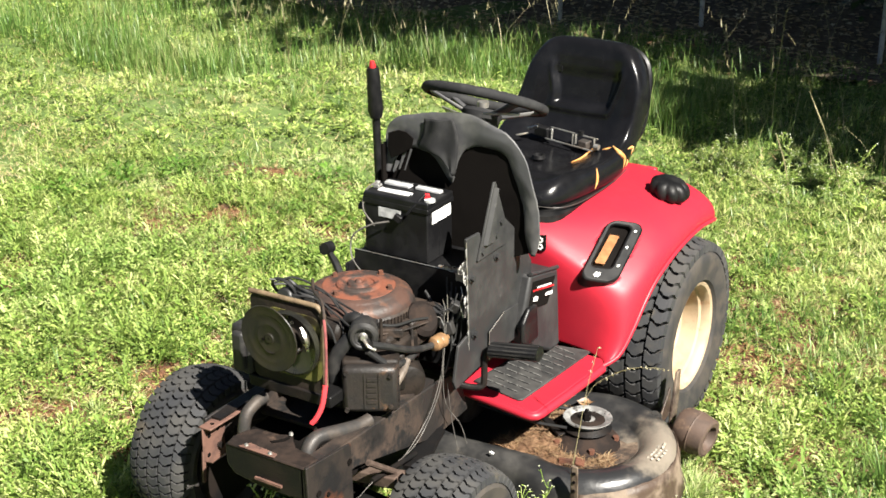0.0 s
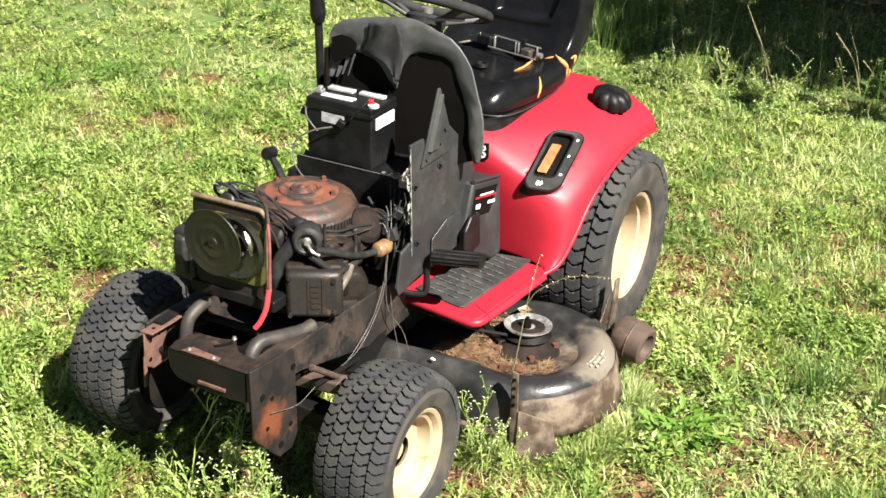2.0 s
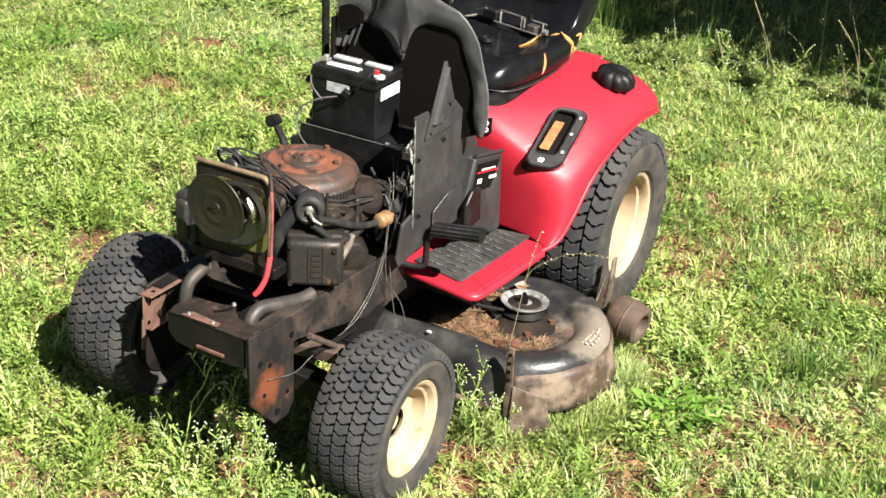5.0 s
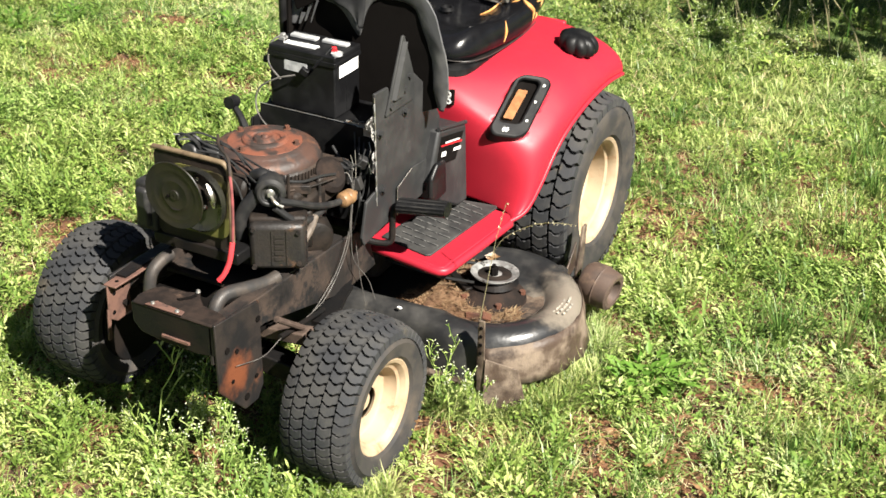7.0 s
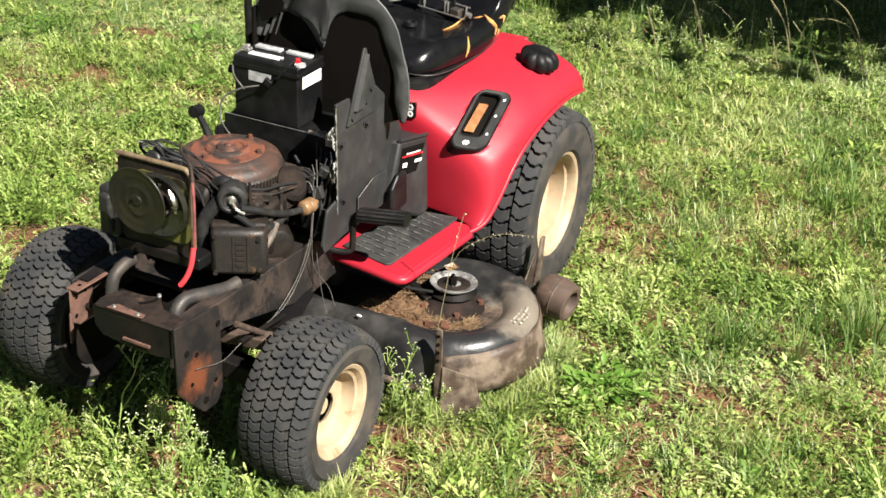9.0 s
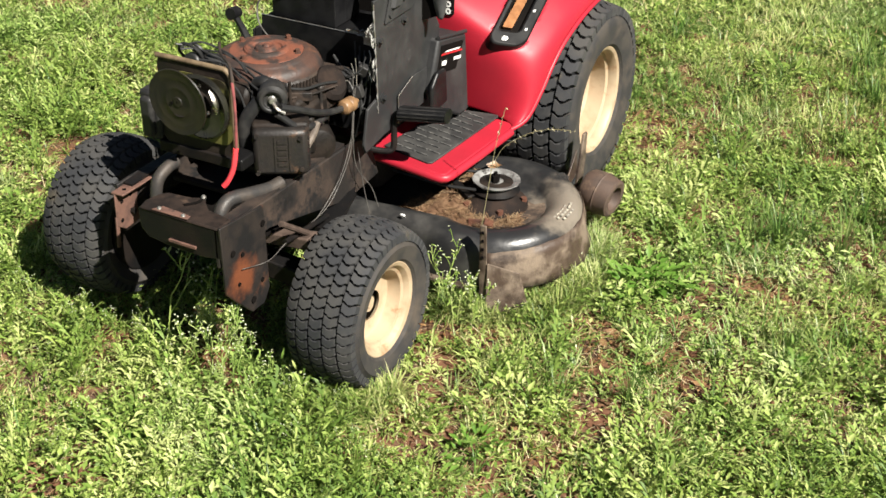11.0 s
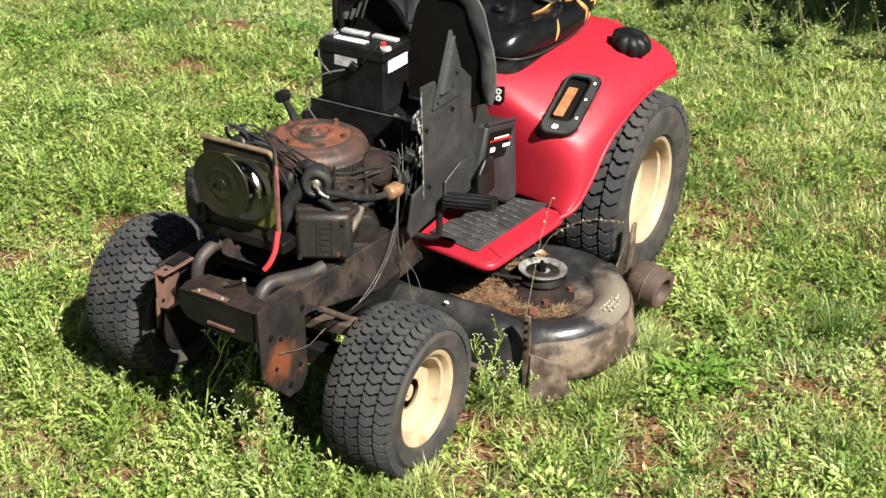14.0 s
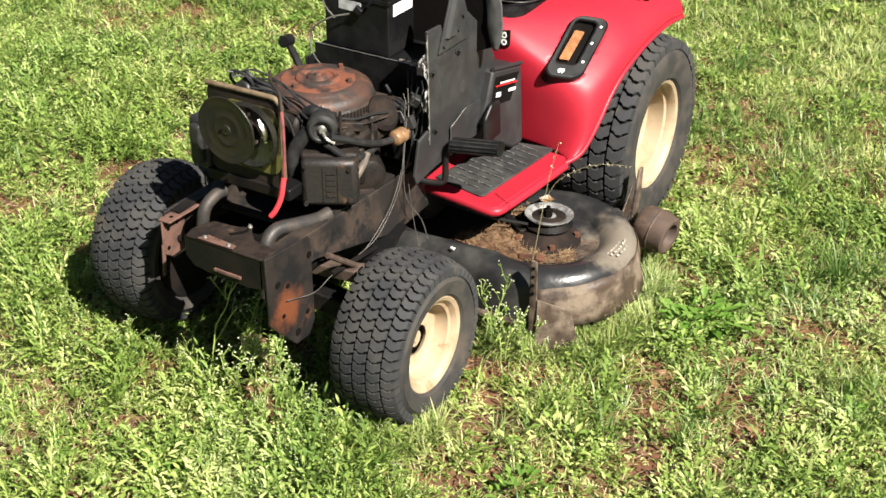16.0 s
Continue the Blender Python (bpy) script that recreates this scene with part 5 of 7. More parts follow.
part("side_badge", [prism([(x, -.3900, z) for x, z in ((.174, .668), (.204, .674), (.204, .630), (.174, .625))], (0, .010, 0))], M["hole"], tractor, "small black and white warning label")
for x, z in ((.190, .660), (.190, .640)):
    part("label_mark", lathe([(.004, 0), (.009, 0), (.009, .0012), (.004, .0012)], (x, -.3904, z), (0, -1, 0), 14), M["white"], tractor)
part("dash_lever", [rod((-.300, -.45, .46), (-.300, -.466, .965), .0115, 12), lathe([(.0001, 0), (.017, .0), (.022, .02), (.021, .06), (.018, .14), (.016, .148), (.0001, .148)], (-.300, -.466, .960), (0, -.08, 1), 20)], M["black_plastic"], tractor, "tall black lever with a red button")
part("lever_button", [lathe([(.0001, .022), (.006, .021), (.009, .012), (.010, 0), (.0001, 0)], (-.300, -.478, 1.105), (0, -.08, 1), 16)], M["red_cap"], tractor, "red push button")

# ---- seat ----
SEAT_LINE = [(0, -.300, .772), (0, -.20, .777), (0, -.08, .772), (0, .03, .772), (0, .105, .790), (0, .150, .835), (0, .172, .90), (0, .188, .965), (0, .204, 1.025), (0, .220, 1.088)]


def seat_point(a, b, r, drop):
    """a, b: place on the padded strip from front to top, r: share of the outline, drop: below the pad's face."""
    sh = min(max((b + 1) / 2, 0.0), 1.0)
    p = along(SEAT_LINE, sh)
    d = (along(SEAT_LINE, min(sh + .02, 1)) - along(SEAT_LINE, max(sh - .02, 0))).normalized()
    nn = Vector((0, -d.z, d.y))
    up = soft(sh, .45, .75)
    half = .206 - .010 * up - .016 * soft(sh, .70, 1.0) + .010 * soft(.25 - sh, 0, .25)
    cx = .002 + .028 * up
    x = a * half
    h = .016 * soft(abs(a), .45, .85) * (1 - soft(abs(b), .80, 1.0))
    h += .010 * soft(-b, .55, .9)
    z = p.z
    wid = .118 - .022 * soft(1.0 - z, 0, .11)
    inset = soft(wid - abs(x - .012), -.010, .020) * soft(z, .872, .896) * (1 - soft(z, .965, 1.035))
    ridge = soft(wid + .014 - abs(x - .012), -.006, .012) * soft(z, .852, .872) * (1 - soft(z, .99, 1.02)) * (1 - inset)
    h += -.014 * inset + .007 * ridge
    q = p + nn * (h * (1 - soft(drop, 0, .02)) - drop) + Vector((cx + x, 0, 0))
    return q + noise.noise_vector(q * 9) * .0012


def seat_pad(n=128):
    rings = [(.02 + .89 * i / 34, 0.0) for i in range(35)] + [(.945, .0035), (.972, .010), (.990, .020), (1.0, .034), (.995, .047), (.975, .056), (.90, .060)]
    v, f = [], []
    for r_, drop in rings:
        for k in range(n):
            t = 2 * math.pi * k / n
            ca, sa = math.cos(t), math.sin(t)
            a = math.copysign(abs(ca) ** .48, ca) * r_
            b = math.copysign(abs(sa) ** .48, sa) * r_
            v.append(seat_point(a * 1.08, b, r_, drop) + (Vector((0, -.030 * soft(-sa, .2, .9) * soft(r_, .86, 1.0), 0))))
    for i in range(len(rings) - 1):
        for k in range(n):
            f.append((i * n + k, i * n + (k + 1) % n, (i + 1) * n + (k + 1) % n, (i + 1) * n + k))
    f.append(tuple(range(n - 1, -1, -1)))
    return v, f


SEAT_BOSS = (.014, -.070, .784)
seat = part("seat_cushion", seat_pad(), M["vinyl"], tractor, "torn glossy black vinyl bucket seat", smooth=70)
part("seat_pan", pad((.0, -.085, .708), (1, 0, 0), (0, 1, 0), (0, 0, 1), .212, .225, 3.4, [(.2, .010), (.97, .010), (1.0, .006), (1.0, .0), (.9, -.012)], 64), M["frame"], seat, "black seat pan")
part("seat_trim", tube([(.222, .110, .728), (.228, .02, .722), (.228, -.10, .720), (.222, -.22, .722), (.190, -.300, .726), (.10, -.322, .728), (-.10, -.322, .728), (-.19, -.30, .726)], .0017, 6), M["pipe"], seat, "thin bare metal trim strip")
part("seat_mount", pad((.0, -.125, .655), (1, 0, 0), (0, 1, 0), (0, 0, 1), .214, .226, 5.0, [(.2, .058), (.95, .058), (1.0, .052), (1.01, .0), (.9, -.01)], 64), M["black_plastic"], seat, "black seat support")
part("back_shell", pad(Vector((.022, .246, .905)), (1, 0, 0), (0, .22, 1), (0, -1, .22), .204, .170, 3.6, [(.0, -.035), (.9, -.035), (.99, -.020), (1.0, -.006), (.97, .0), (.5, .0)], 64), M["black_plastic"], seat, "black seat shell")
part("back_emblem", prism([(x - .068, .1985, z + .985) for x, z in rounded(.020, .010, .004, 3)], (0, .004, 0)), M["black_plastic"], seat, "small moulded emblem")
for pts, r in (([(.208, -.076, .783), (.218, -.089, .754), (.219, -.104, .728)], .0042), ([(.108, -.04, .773), (.120, .008, .776), (.126, .080, .789)], .0032), ([(.186, .084, .801), (.206, .070, .795), (.217, .078, .782), (.222, .090, .765), (.222, .078, .735)], .0075), ([(.222, .115, .790), (.224, .143, .788), (.2235, .135, .768)], .0050), ([(.158, .066, .790), (.172, .070, .795), (.184, .076, .799)], .0028), ([(.219, .100, .772), (.222, .108, .752), (.221, .100, .738)], .005)):
    part("foam_tear", tube(pts, lambda s, r=r: r * (0.25 + .75 * math.sin(math.pi * min(max(s, .02), .98))), 8), M["foam"], seat, "orange foam showing through a tear", smooth=60)
part("seat_boss", lathe([(.0001, -.004), (.0125, -.003), (.0150, .006), (.0185, .006), (.0210, -.004)], (SEAT_BOSS), (0, 0, 1), 24), M["black_plastic"], seat, "round pressed mark in the vinyl")


# ---- loose things on the mower ----
battery = thing("battery", (-.028, -.725, .701), "black lawn battery with white labels on its tray", "battery")
case = part("case", [box((-.028, -.725, .775), (.195, .122, .146))], M["battery"], battery, bevel=0.004)
part("case_rib", [box((-.028, -.7865, .846), (.199, .006, .012)), box((.0705, -.725, .846), (.006, .124, .012)), box((.069, -.725, .775), (.004, .012, .13))], M["battery"], case, bevel=0.001)
lid = part("lid", [box((-.028, -.725, .859), (.199, .126, .020))], M["battery"], battery, bevel=0.004)
part("vent_strip", [box((-.070, -.705, .873), (.078, .022, .008))], M["grey_label"], lid, "grimy vent cap strip", bevel=0.002)
part("vent_strip", [box((.022, -.702, .873), (.075, .020, .008))], M["grey_label"], lid, "grimy vent cap strip", bevel=0.002)
part("lid_label", [box((-.050, -.752, .870), (.095, .022, .0025))], M["white"], lid, "white printed label")
part("lid_print", [box((-.045 + dx, -.752 + dy, .8718), (w, .004, .0015)) for dx, dy, w in ((-.02, .006, .05), (.02, -.004, .06), (-.02, -.006, .03))], M["grey_label"], lid)
part("terminal", [rod((.052, -.758, .868), (.052, -.758, .876), .009, 12), box((.050, -.757, .879), (.014, .010, .010), pose(0, 0, 0, 10, 0, 25))], M["red_cap"], battery, "red covered terminal post", bevel=0.002)
part("terminal", [box((-.112, -.742, .873), (.020, .018, .010)), rod((-.112, -.742, .876), (-.112, -.742, .886), .0075, 10)], M["pulley"], battery, "dull lead terminal post", bevel=0.002)
part("terminal_nut", rod((.064, -.766, .868), (.064, -.766, .874), .015, 16), M["grey_label"], battery, "dull lead nut")
part("front_label", [box((-.046, -.7872, .822), (.068, .0015, .026), pose(0, 0, 0, 0, 1, 0))], M["grey_label"], case, "scuffed grey label")
part("side_label", [box((.0715, -.722, .824), (.0015, .090, .034))], M["white"], case, "white printed label")
part("side_print", [box((.0725, -.722, .824 + dz), (.0012, w, .003)) for dz, w in ((.008, .06), (.0, .065), (-.008, .05))], M["grey_label"], case)
part("clamp", [box((-.015, -.795, .817), (.022, .014, .018), pose(0, 0, 0, 0, 30, 10)), tube([(.01, -.795, .83), (.035, -.785, .862), (.05, -.765, .885)], .004, 7)], M["black_plastic"], battery, "black clamp", bevel=0.003)
part("cable", tube([(-.112, -.745, .885), (-.128, -.775, .865), (-.122, -.795, .82), (-.085, -.80, .785)], .0024, 7), M["grey_wire"], battery, "grey cable")
part("cable", tube([(-.04, -.80, .805), (-.09, -.815, .790), (-.137, -.825, .755), (-.133, -.84, .705), (-.08, -.865, .675), (-.01, -.885, .670), (.06, -.90, .675), (.09, -.90, .672)], .0023, 7), M["grey_wire"], battery, "grey looped cable")
part("side_bolt", [rod((-.128, -.76, .815), (-.155, -.765, .818), .011, 8)], M["hose"], battery)

latch = thing("metal_bracket", (.02, .035, .773), "loose bare metal switch bracket lying on the seat", "bracket")
LM = pose(0, 0, 0, 0, 0, -4)
part("bar", box((.03, .052, .808), (.175, .004, .0045), LM), M["steel"], latch, bevel=0.001)
part("bar", box((.03, .020, .780), (.175, .004, .0045), LM), M["steel"], latch, bevel=0.001)
for x in (0.0, .075, .085, .150):
    part("post", box((-.040 + x, .036, .794), (.0032, .008, .036), LM), M["steel"], latch, bevel=0.001)
part("switch_body", box((-.075, .040, .796), (.050, .026, .032), LM), M["black_plastic"], latch, "black switch body", bevel=0.004)
part("terminal_block", box((.078, .034, .788), (.034, .03, .026), LM), M["pipe"], latch, "grey terminal block", bevel=0.004)
part("knob", rod((.055, .05, .808), (.055, .05, .822), .009, 12), M["black_plastic"], latch)
part("screw", rod((.115, .03, .79), (.13, .03, .79), .009, 10), M["steel"], latch)
part("lug", [box((-.105, .03, .806), (.035, .02, .010), pose(0, 0, 0, 0, -20, 20)), tube([(-.11, .01, .79), (-.135, -.02, .785)], .004, 6, 2)], M["chrome"], latch, "shiny tab", bevel=0.002)

latch.location = (.045, .065, .788)
latch.rotation_euler = (0, radians(2), radians(-5))

# ---- mower deck ----
deck = thing("mower_deck", (.10, -.6, .04), "dusty black stamped steel mower deck littered with dry clippings", "mower deck")
DC = Vector((.430, -.570, 0))


def deck_outline(r, n=40):
    """The left lobe, the front edge, the right lobe and the back edge."""
    out = []
    for i in range(n):
        a = radians(-112 + 235 * i / (n - 1))
        out.append(Vector((DC.x + r * math.cos(a), DC.y + r * math.sin(a), 0)))
    for i in range(n):
        a = radians(90 + 180 * i / (n - 1))
        out.append(Vector((-.22 + r * math.cos(a), -.60 + r * math.sin(a), 0)))
    return out


def deck_sheet():
    prof = [(.262, .078), (.262, .095), (.2585, .140), (.254, .168), (.246, .188), (.232, .204), (.209, .213), (.184, .209), (.163, .196), (.151, .182), (.145, .176), (.12, .175)]
    v, f = [], []
    k = None
    for r, z in prof:
        o = deck_outline(r)
        k = len(o)
        v += [p + Vector((0, 0, z + 0.028 * (p.y + .57))) for p in o]
    for i in range(len(prof) - 1):
        for j in range(k):
            f.append((i * k + j, i * k + (j + 1) % k, (i + 1) * k + (j + 1) % k, (i + 1) * k + j))
    f.append(tuple((len(prof) - 1) * k + j for j in range(k)))
    return v, f


shell = part("deck_shell", deck_sheet(), M["deck"], deck, "dusty black stamped shell", smooth=50)


def skirt():
    v, f = [], []
    o = deck_outline(.2640)[7:40]
    for k, p in enumerate(o):
        w = 0.003 * math.sin(p.x * 31) + 0.002 * math.sin(p.y * 87) + .002 * math.sin(p.x * 190) + .004
        fl = min(1.0, max(0.0, (k - 6) / 8)) * (1 + .3 * math.sin(k * 1.7))
        for r_, z in ((1.006 + .050 * fl, .072 - w), (1.0 + .016 * fl, .086 + w), (1.0, .112), (.986, .150 + w), (.955, .176 + w)):
            v.append(DC + (p - DC) * r_ + Vector((0, 0, z + 0.028 * (p.y + .57))))
    return v, [(5 * i + q, 5 * i + 5 + q, 5 * i + 6 + q, 5 * i + 1 + q) for i in range(len(o) - 1) for q in range(4)]


part("deck_skirt", skirt(), M["deck_skirt"], shell, "mud-caked lower skirt", smooth=60, solid=0.0015)
part("deck_floor", lathe([(.0001, .1795), (.06, .1790), (.115, .1780), (.1475, .1805)], DC, (0, .028, 1), 40), M["deck_soil"], shell, "soil and rust on the deck floor")
spindle = part("spindle_housing", lathe([(.10, .170), (.095, .190), (.070, .198), (.055, .215), (.0001, .217)], DC, (0, 0, 1), 32), M["frame_dirt"], deck, "rusty spindle housing")
pulley = part("deck_pulley", lathe([(.0001, .228), (.052, .238), (.052, .240), (.067, .250), (.0665, .253), (.052, .250), (.046, .244), (.022, .244), (.020, .246), (.0001, .246)], DC + Vector((.003, .004, 0)), (0, .027, 1), 44), M["pulley"], deck, "bare metal belt pulley")
part("lower_sheave", lathe([(.0001, .224), (.045, .224), (.066, .221), (.067, .2235), (.052, .236), (.0001, .236)], DC + Vector((.003, .004, 0)), (0, .027, 1), 44), M["frame"], pulley, "dark lower pulley flange")
part("pulley_web", lathe([(.047, .2455), (.028, .2465), (.021, .2475)], DC + Vector((.003, .004, 0)), (0, .027, 1), 32), M["grime_dark"], pulley, "greasy pulley face")
part("pulley_nut", [rod(DC + Vector((.003, .004, .246)), DC + Vector((.003, .004, .268)), .012, 6), rod(DC + Vector((.003, .004, .262)), DC + Vector((.003, .004, .277)), .006, 8)], M["hole"], pulley)
for a in (-2.2, -.9, .4, 1.8):
    part("spindle_bolt", rod(DC + Vector((.085 * math.cos(a), .085 * math.sin(a), .190)), DC + Vector((.085 * math.cos(a), .085 * math.sin(a), .203)), .009, 6), M["rust"], spindle)
part("belt_guard", [box((.44, -.705, .188), (.035, .006, .022), pose(0, 0, 0, 0, 0, 20)), box((.475, -.69, .190), (.025, .03, .006), pose(0, 0, 0, 0, 18, 20))], M["rust"], deck, bevel=0.001)
part("idler_arm", [box((.30, -.56, .215), (.22, .022, .008), pose(0, 0, 0, 0, 0, -36)), box((.33, -.40, .205), (.16, .03, .008), pose(0, 0, 0, 0, 0, 20))], M["frame"], deck, bevel=0.002)
part("drive_belt", [tube([(.40, -.508, .238), (.30, -.55, .245), (.15, -.62, .26)], .0045, 6, 3), tube([(.40, -.62, .238), (.30, -.64, .24), (.15, -.66, .26)], .0045, 6, 3)], M["black_wire"], deck, "black drive belt")
strap = part("deck_bracket", [prism([(.520, -.838, .268), (.538, -.838, .270), (.545, -.838, .06), (.522, -.838, .06)], (.0, .005, 0)), prism([(.520, -.838, .268), (.520, -.838, .10), (.520, -.812, .10), (.520, -.818, .262)], (.004, 0, 0))], M["deck_skirt"], deck, "muddy bracket on the deck's front", bevel=0.001)
part("deck_flap", prism([(.545, -.840, .16), (.62, -.80, .13), (.64, -.79, .035), (.60, -.845, .02), (.545, -.845, .03)], (0, .005, 0)), M["deck_skirt"], deck, "muddy bent flap", bevel=0.001)
for z in (.25, .225, .20, .175):
    part("bolt_hole", rod((.530, -.8385, z), (.530, -.8405, z), .0045, 8), M["hole"], strap)
part("front_lip", [box((.36, -.845, .075), (.24, .02, .010))], M["deck_skirt"], deck, bevel=0.002)
for r0, z0, a0, k in ((.205, .2125, -12, 5), (.217, .2140, -12, 6), (.229, .2110, -9, 4)):
    for q in range(k):
        a, b = radians(a0 + 4.2 * q), radians(a0 + 4.2 * q + (3.4 if q % 3 else 2.2))
        part("print_mark", prism([DC + Vector((r_ * math.cos(t), r_ * math.sin(t), zz + 0.028 * r_ * math.sin(t))) for r_, t, zz in ((r0, a, z0), (r0, b, z0), (r0 + .0052, b, z0 - .0016), (r0 + .0052, a, z0 - .0016))], (0, 0, .0015)), M["stencil"], shell, "worn white stencilled mark")
gw = part("gauge_wheel", [lathe([(.0001, -.052), (.030, -.052), (.036, -.042), (.050, -.046), (.058, -.036), (.062, -.005), (.062, .010), (.056, .048), (.048, .052), (.036, .050), (.030, .030), (.0001, .028)], (.640, -.292, .136), (.80, -.12, -.10), 36)], M["brown_plastic"], deck, "dusty brown gauge wheel")
part("wheel_rim", lathe([(.063, .006), (.0645, .008), (.063, .011)], (.640, -.292, .136), (.80, -.12, -.10), 36), M["brown_plastic"], gw)
part("gauge_bracket", [prism([(.566, -.250, .298), (.566, -.275, .298), (.566, -.300, .18), (.566, -.31, .12), (.566, -.27, .12), (.566, -.252, .20)], (.008, 0, 0)), prism([(.560, -.300, .26), (.560, -.37, .185), (.560, -.36, .16), (.560, -.29, .18)], (.006, 0, 0)), box((.60, -.30, .135), (.08, .02, .02))], M["deck_skirt"], deck, "rusty bent gauge wheel strap", bevel=0.002)
part("deck_bolt", [rod((.555, -.385, .195), (.557, -.386, .217), .012, 10), rod((.555, -.385, .205), (.555, -.385, .208), .022, 14)], M["deck"], deck)

part("paint_chip", prism([(x, y, .2135 - .004) for x, y in ((.262, -.799), (.274, -.801), (.276, -.796), (.265, -.793))], (0, 0, .0035)), M["white"], shell, "small white paint mark")
# dry clippings on the deck
rng = np.random.default_rng(5)


def blades(pos, height, width, yaw, lean_, curl, segs=2):
    """Bent tapering blades as one triangle mesh: arrays in, vertices and faces out."""
    n = len(pos)
    dirx, diry = np.cos(yaw), np.sin(yaw)
    side = np.stack([-diry, dirx, np.zeros(n)], 1)
    rows, faces = [], []
    ang = lean_.copy()
    p = pos.copy()
    for s in range(segs + 1):
        w = width * (1 - 0.55 * s / segs)
        if s < segs:
            rows.append(p - side * w[:, None] / 2)
            rows.append(p + side * w[:, None] / 2)
            step = height / segs
            p = p + np.stack([np.sin(ang) * dirx * step, np.sin(ang) * diry * step, np.cos(ang) * step], 1)
            ang = ang + curl
        else:
            rows.append(p)
    k = 2 * segs + 1
    v = np.stack(rows, 1).reshape(-1, 3)
    base = np.arange(n)[:, None] * k
    tri = []
    for s in range(segs - 1):
        a = 2 * s
        tri += [[a, a + 1, a + 3], [a, a + 3, a + 2]]
    tri.append([2 * segs - 2, 2 * segs - 1, 2 * segs])
    tri = np.array(tri)
    return v, (base[:, None, :] + tri[None]).reshape(-1, 3)


def leaves(pos, size, yaw, tilt, ratio=0.55):
    """Pointed oval leaves, folded along the middle."""
    n = len(pos)
    d = np.stack([np.cos(yaw) * np.cos(tilt), np.sin(yaw) * np.cos(tilt), np.sin(tilt)], 1)
    s = np.stack([-np.sin(yaw), np.cos(yaw), np.zeros(n)], 1)
    up = np.cross(d, s)
    L = size[:, None]
    pts = np.stack([pos, pos + d * L * .45 + s * L * ratio * .5 + up * L * .12, pos + d * L, pos + d * L * .45 - s * L * ratio * .5 + up * L * .12], 1)
    f = np.arange(n)[:, None, None] * 4 + np.array([[0, 1, 2], [0, 2, 3]])[None]
    return pts.reshape(-1, 3), f.reshape(-1, 3)


def stuff_mesh(name, pieces, mat):
    v = np.concatenate([p[0] for p in pieces])
    off = np.cumsum([0] + [len(p[0]) for p in pieces])
    f = np.concatenate([p[1] + o for p, o in zip(pieces, off)])
    me = bpy.data.meshes.new(name)
    me.vertices.add(len(v))
    me.vertices.foreach_set("co", v.astype(np.float32).ravel())
    me.loops.add(f.size)
    me.loops.foreach_set("vertex_index", f.astype(np.int32).ravel())
    me.polygons.add(len(f))
    me.polygons.foreach_set("loop_start", np.arange(0, f.size, 3, dtype=np.int32))
    me.polygons.foreach_set("loop_total", np.full(len(f), 3, dtype=np.int32))
    me.materials.append(mat)
    me.update(calc_edges=True)
    return me


def stuff(name, pieces, mat, label, category):
    return tagged(new(name, stuff_mesh(name, pieces, mat)), label, category, "", "stuff")


def clump(c, rx, ry, h, seed):
    r = random.Random(seed)
    ph = [r.uniform(0, 6.3) for _ in range(4)]

    def fn(s, u):
        a, q = 2 * math.pi * s, u
        rr = 1 + .18 * math.sin(3 * a + ph[0]) + .12 * math.sin(5 * a + ph[1])
        return (c[0] + rx * q * rr * math.cos(a), c[1] + ry * q * rr * math.sin(a), c[2] + h * (1 - q ** 2.2) + .006 * math.sin(40 * q + 7 * a + ph[2]) * (1 - q))
    return sheet(fn, 28, 8)


clip_c = [((.335, -.640, .176), .085, .085, .030, 1), ((.385, -.690, .176), .075, .040, .018, 2), ((.345, -.52, .176), .08, .07, .030, 3), ((.31, -.42, .176), .08, .05, .02, 5), ((.27, -.70, .176), .05, .05, .02, 6), ((.390, -.600, .176), .06, .06, .014, 7), ((.455, -.682, .177), .050, .026, .012, 8), ((.520, -.640, .178), .026, .036, .009, 9)]
alone("grass_clippings", [clump(*c) for c in clip_c], M["debris"], "brown heap of rotted grass clippings on the deck", "clippings", "stuff", smooth=60)
n = 2600
pick = rng.integers(0, len(clip_c), n)
cen = np.array([c[0] for c in clip_c])[pick]
rad = np.array([[c[1], c[2], c[3]] for c in clip_c])[pick]
q = np.sqrt(rng.random(n)) * 1.05
th = rng.random(n) * 6.283
pos = cen + np.stack([rad[:, 0] * q * np.cos(th), rad[:, 1] * q * np.sin(th), rad[:, 2] * (1 - np.minimum(q, 1) ** 2.2) + .002], 1)
stuff("dry_clippings", [blades(pos, rng.uniform(.012, .035, n), rng.uniform(.0015, .003, n), rng.random(n) * 6.283, rng.uniform(1.15, 1.6, n), rng.uniform(-.3, .3, n))], M["deck_straw"], "loose straw and dry clippings on the mower deck", "straw")
alone("dead_leaf", [sheet(lambda s, u: (.372 + .036 * (s - .5) + .016 * (u - .5), -.432 + .026 * (u - .5), .214 + .010 * (s - .5) ** 2 * 4 + .005 * u), 6, 4)], M["filter"], "dry tan leaf on the deck", "leaf", smooth=60)


# ---- lawn ----
def rise(x, y):
    """Gentle unevenness of the lawn, flat round the mower."""
    d = np.clip((np.hypot(x - 0.0, y + 0.6) - 1.4) / 3.0, 0, 1)
    return 0.046 * np.exp(-((x + .40) / .20) ** 2 - ((y + 1.18) / .26) ** 2) + d * (0.035 * np.sin(1.3 * x + 0.7 * y) + 0.025 * np.sin(2.9 * x - 1.7 * y + 1.0))


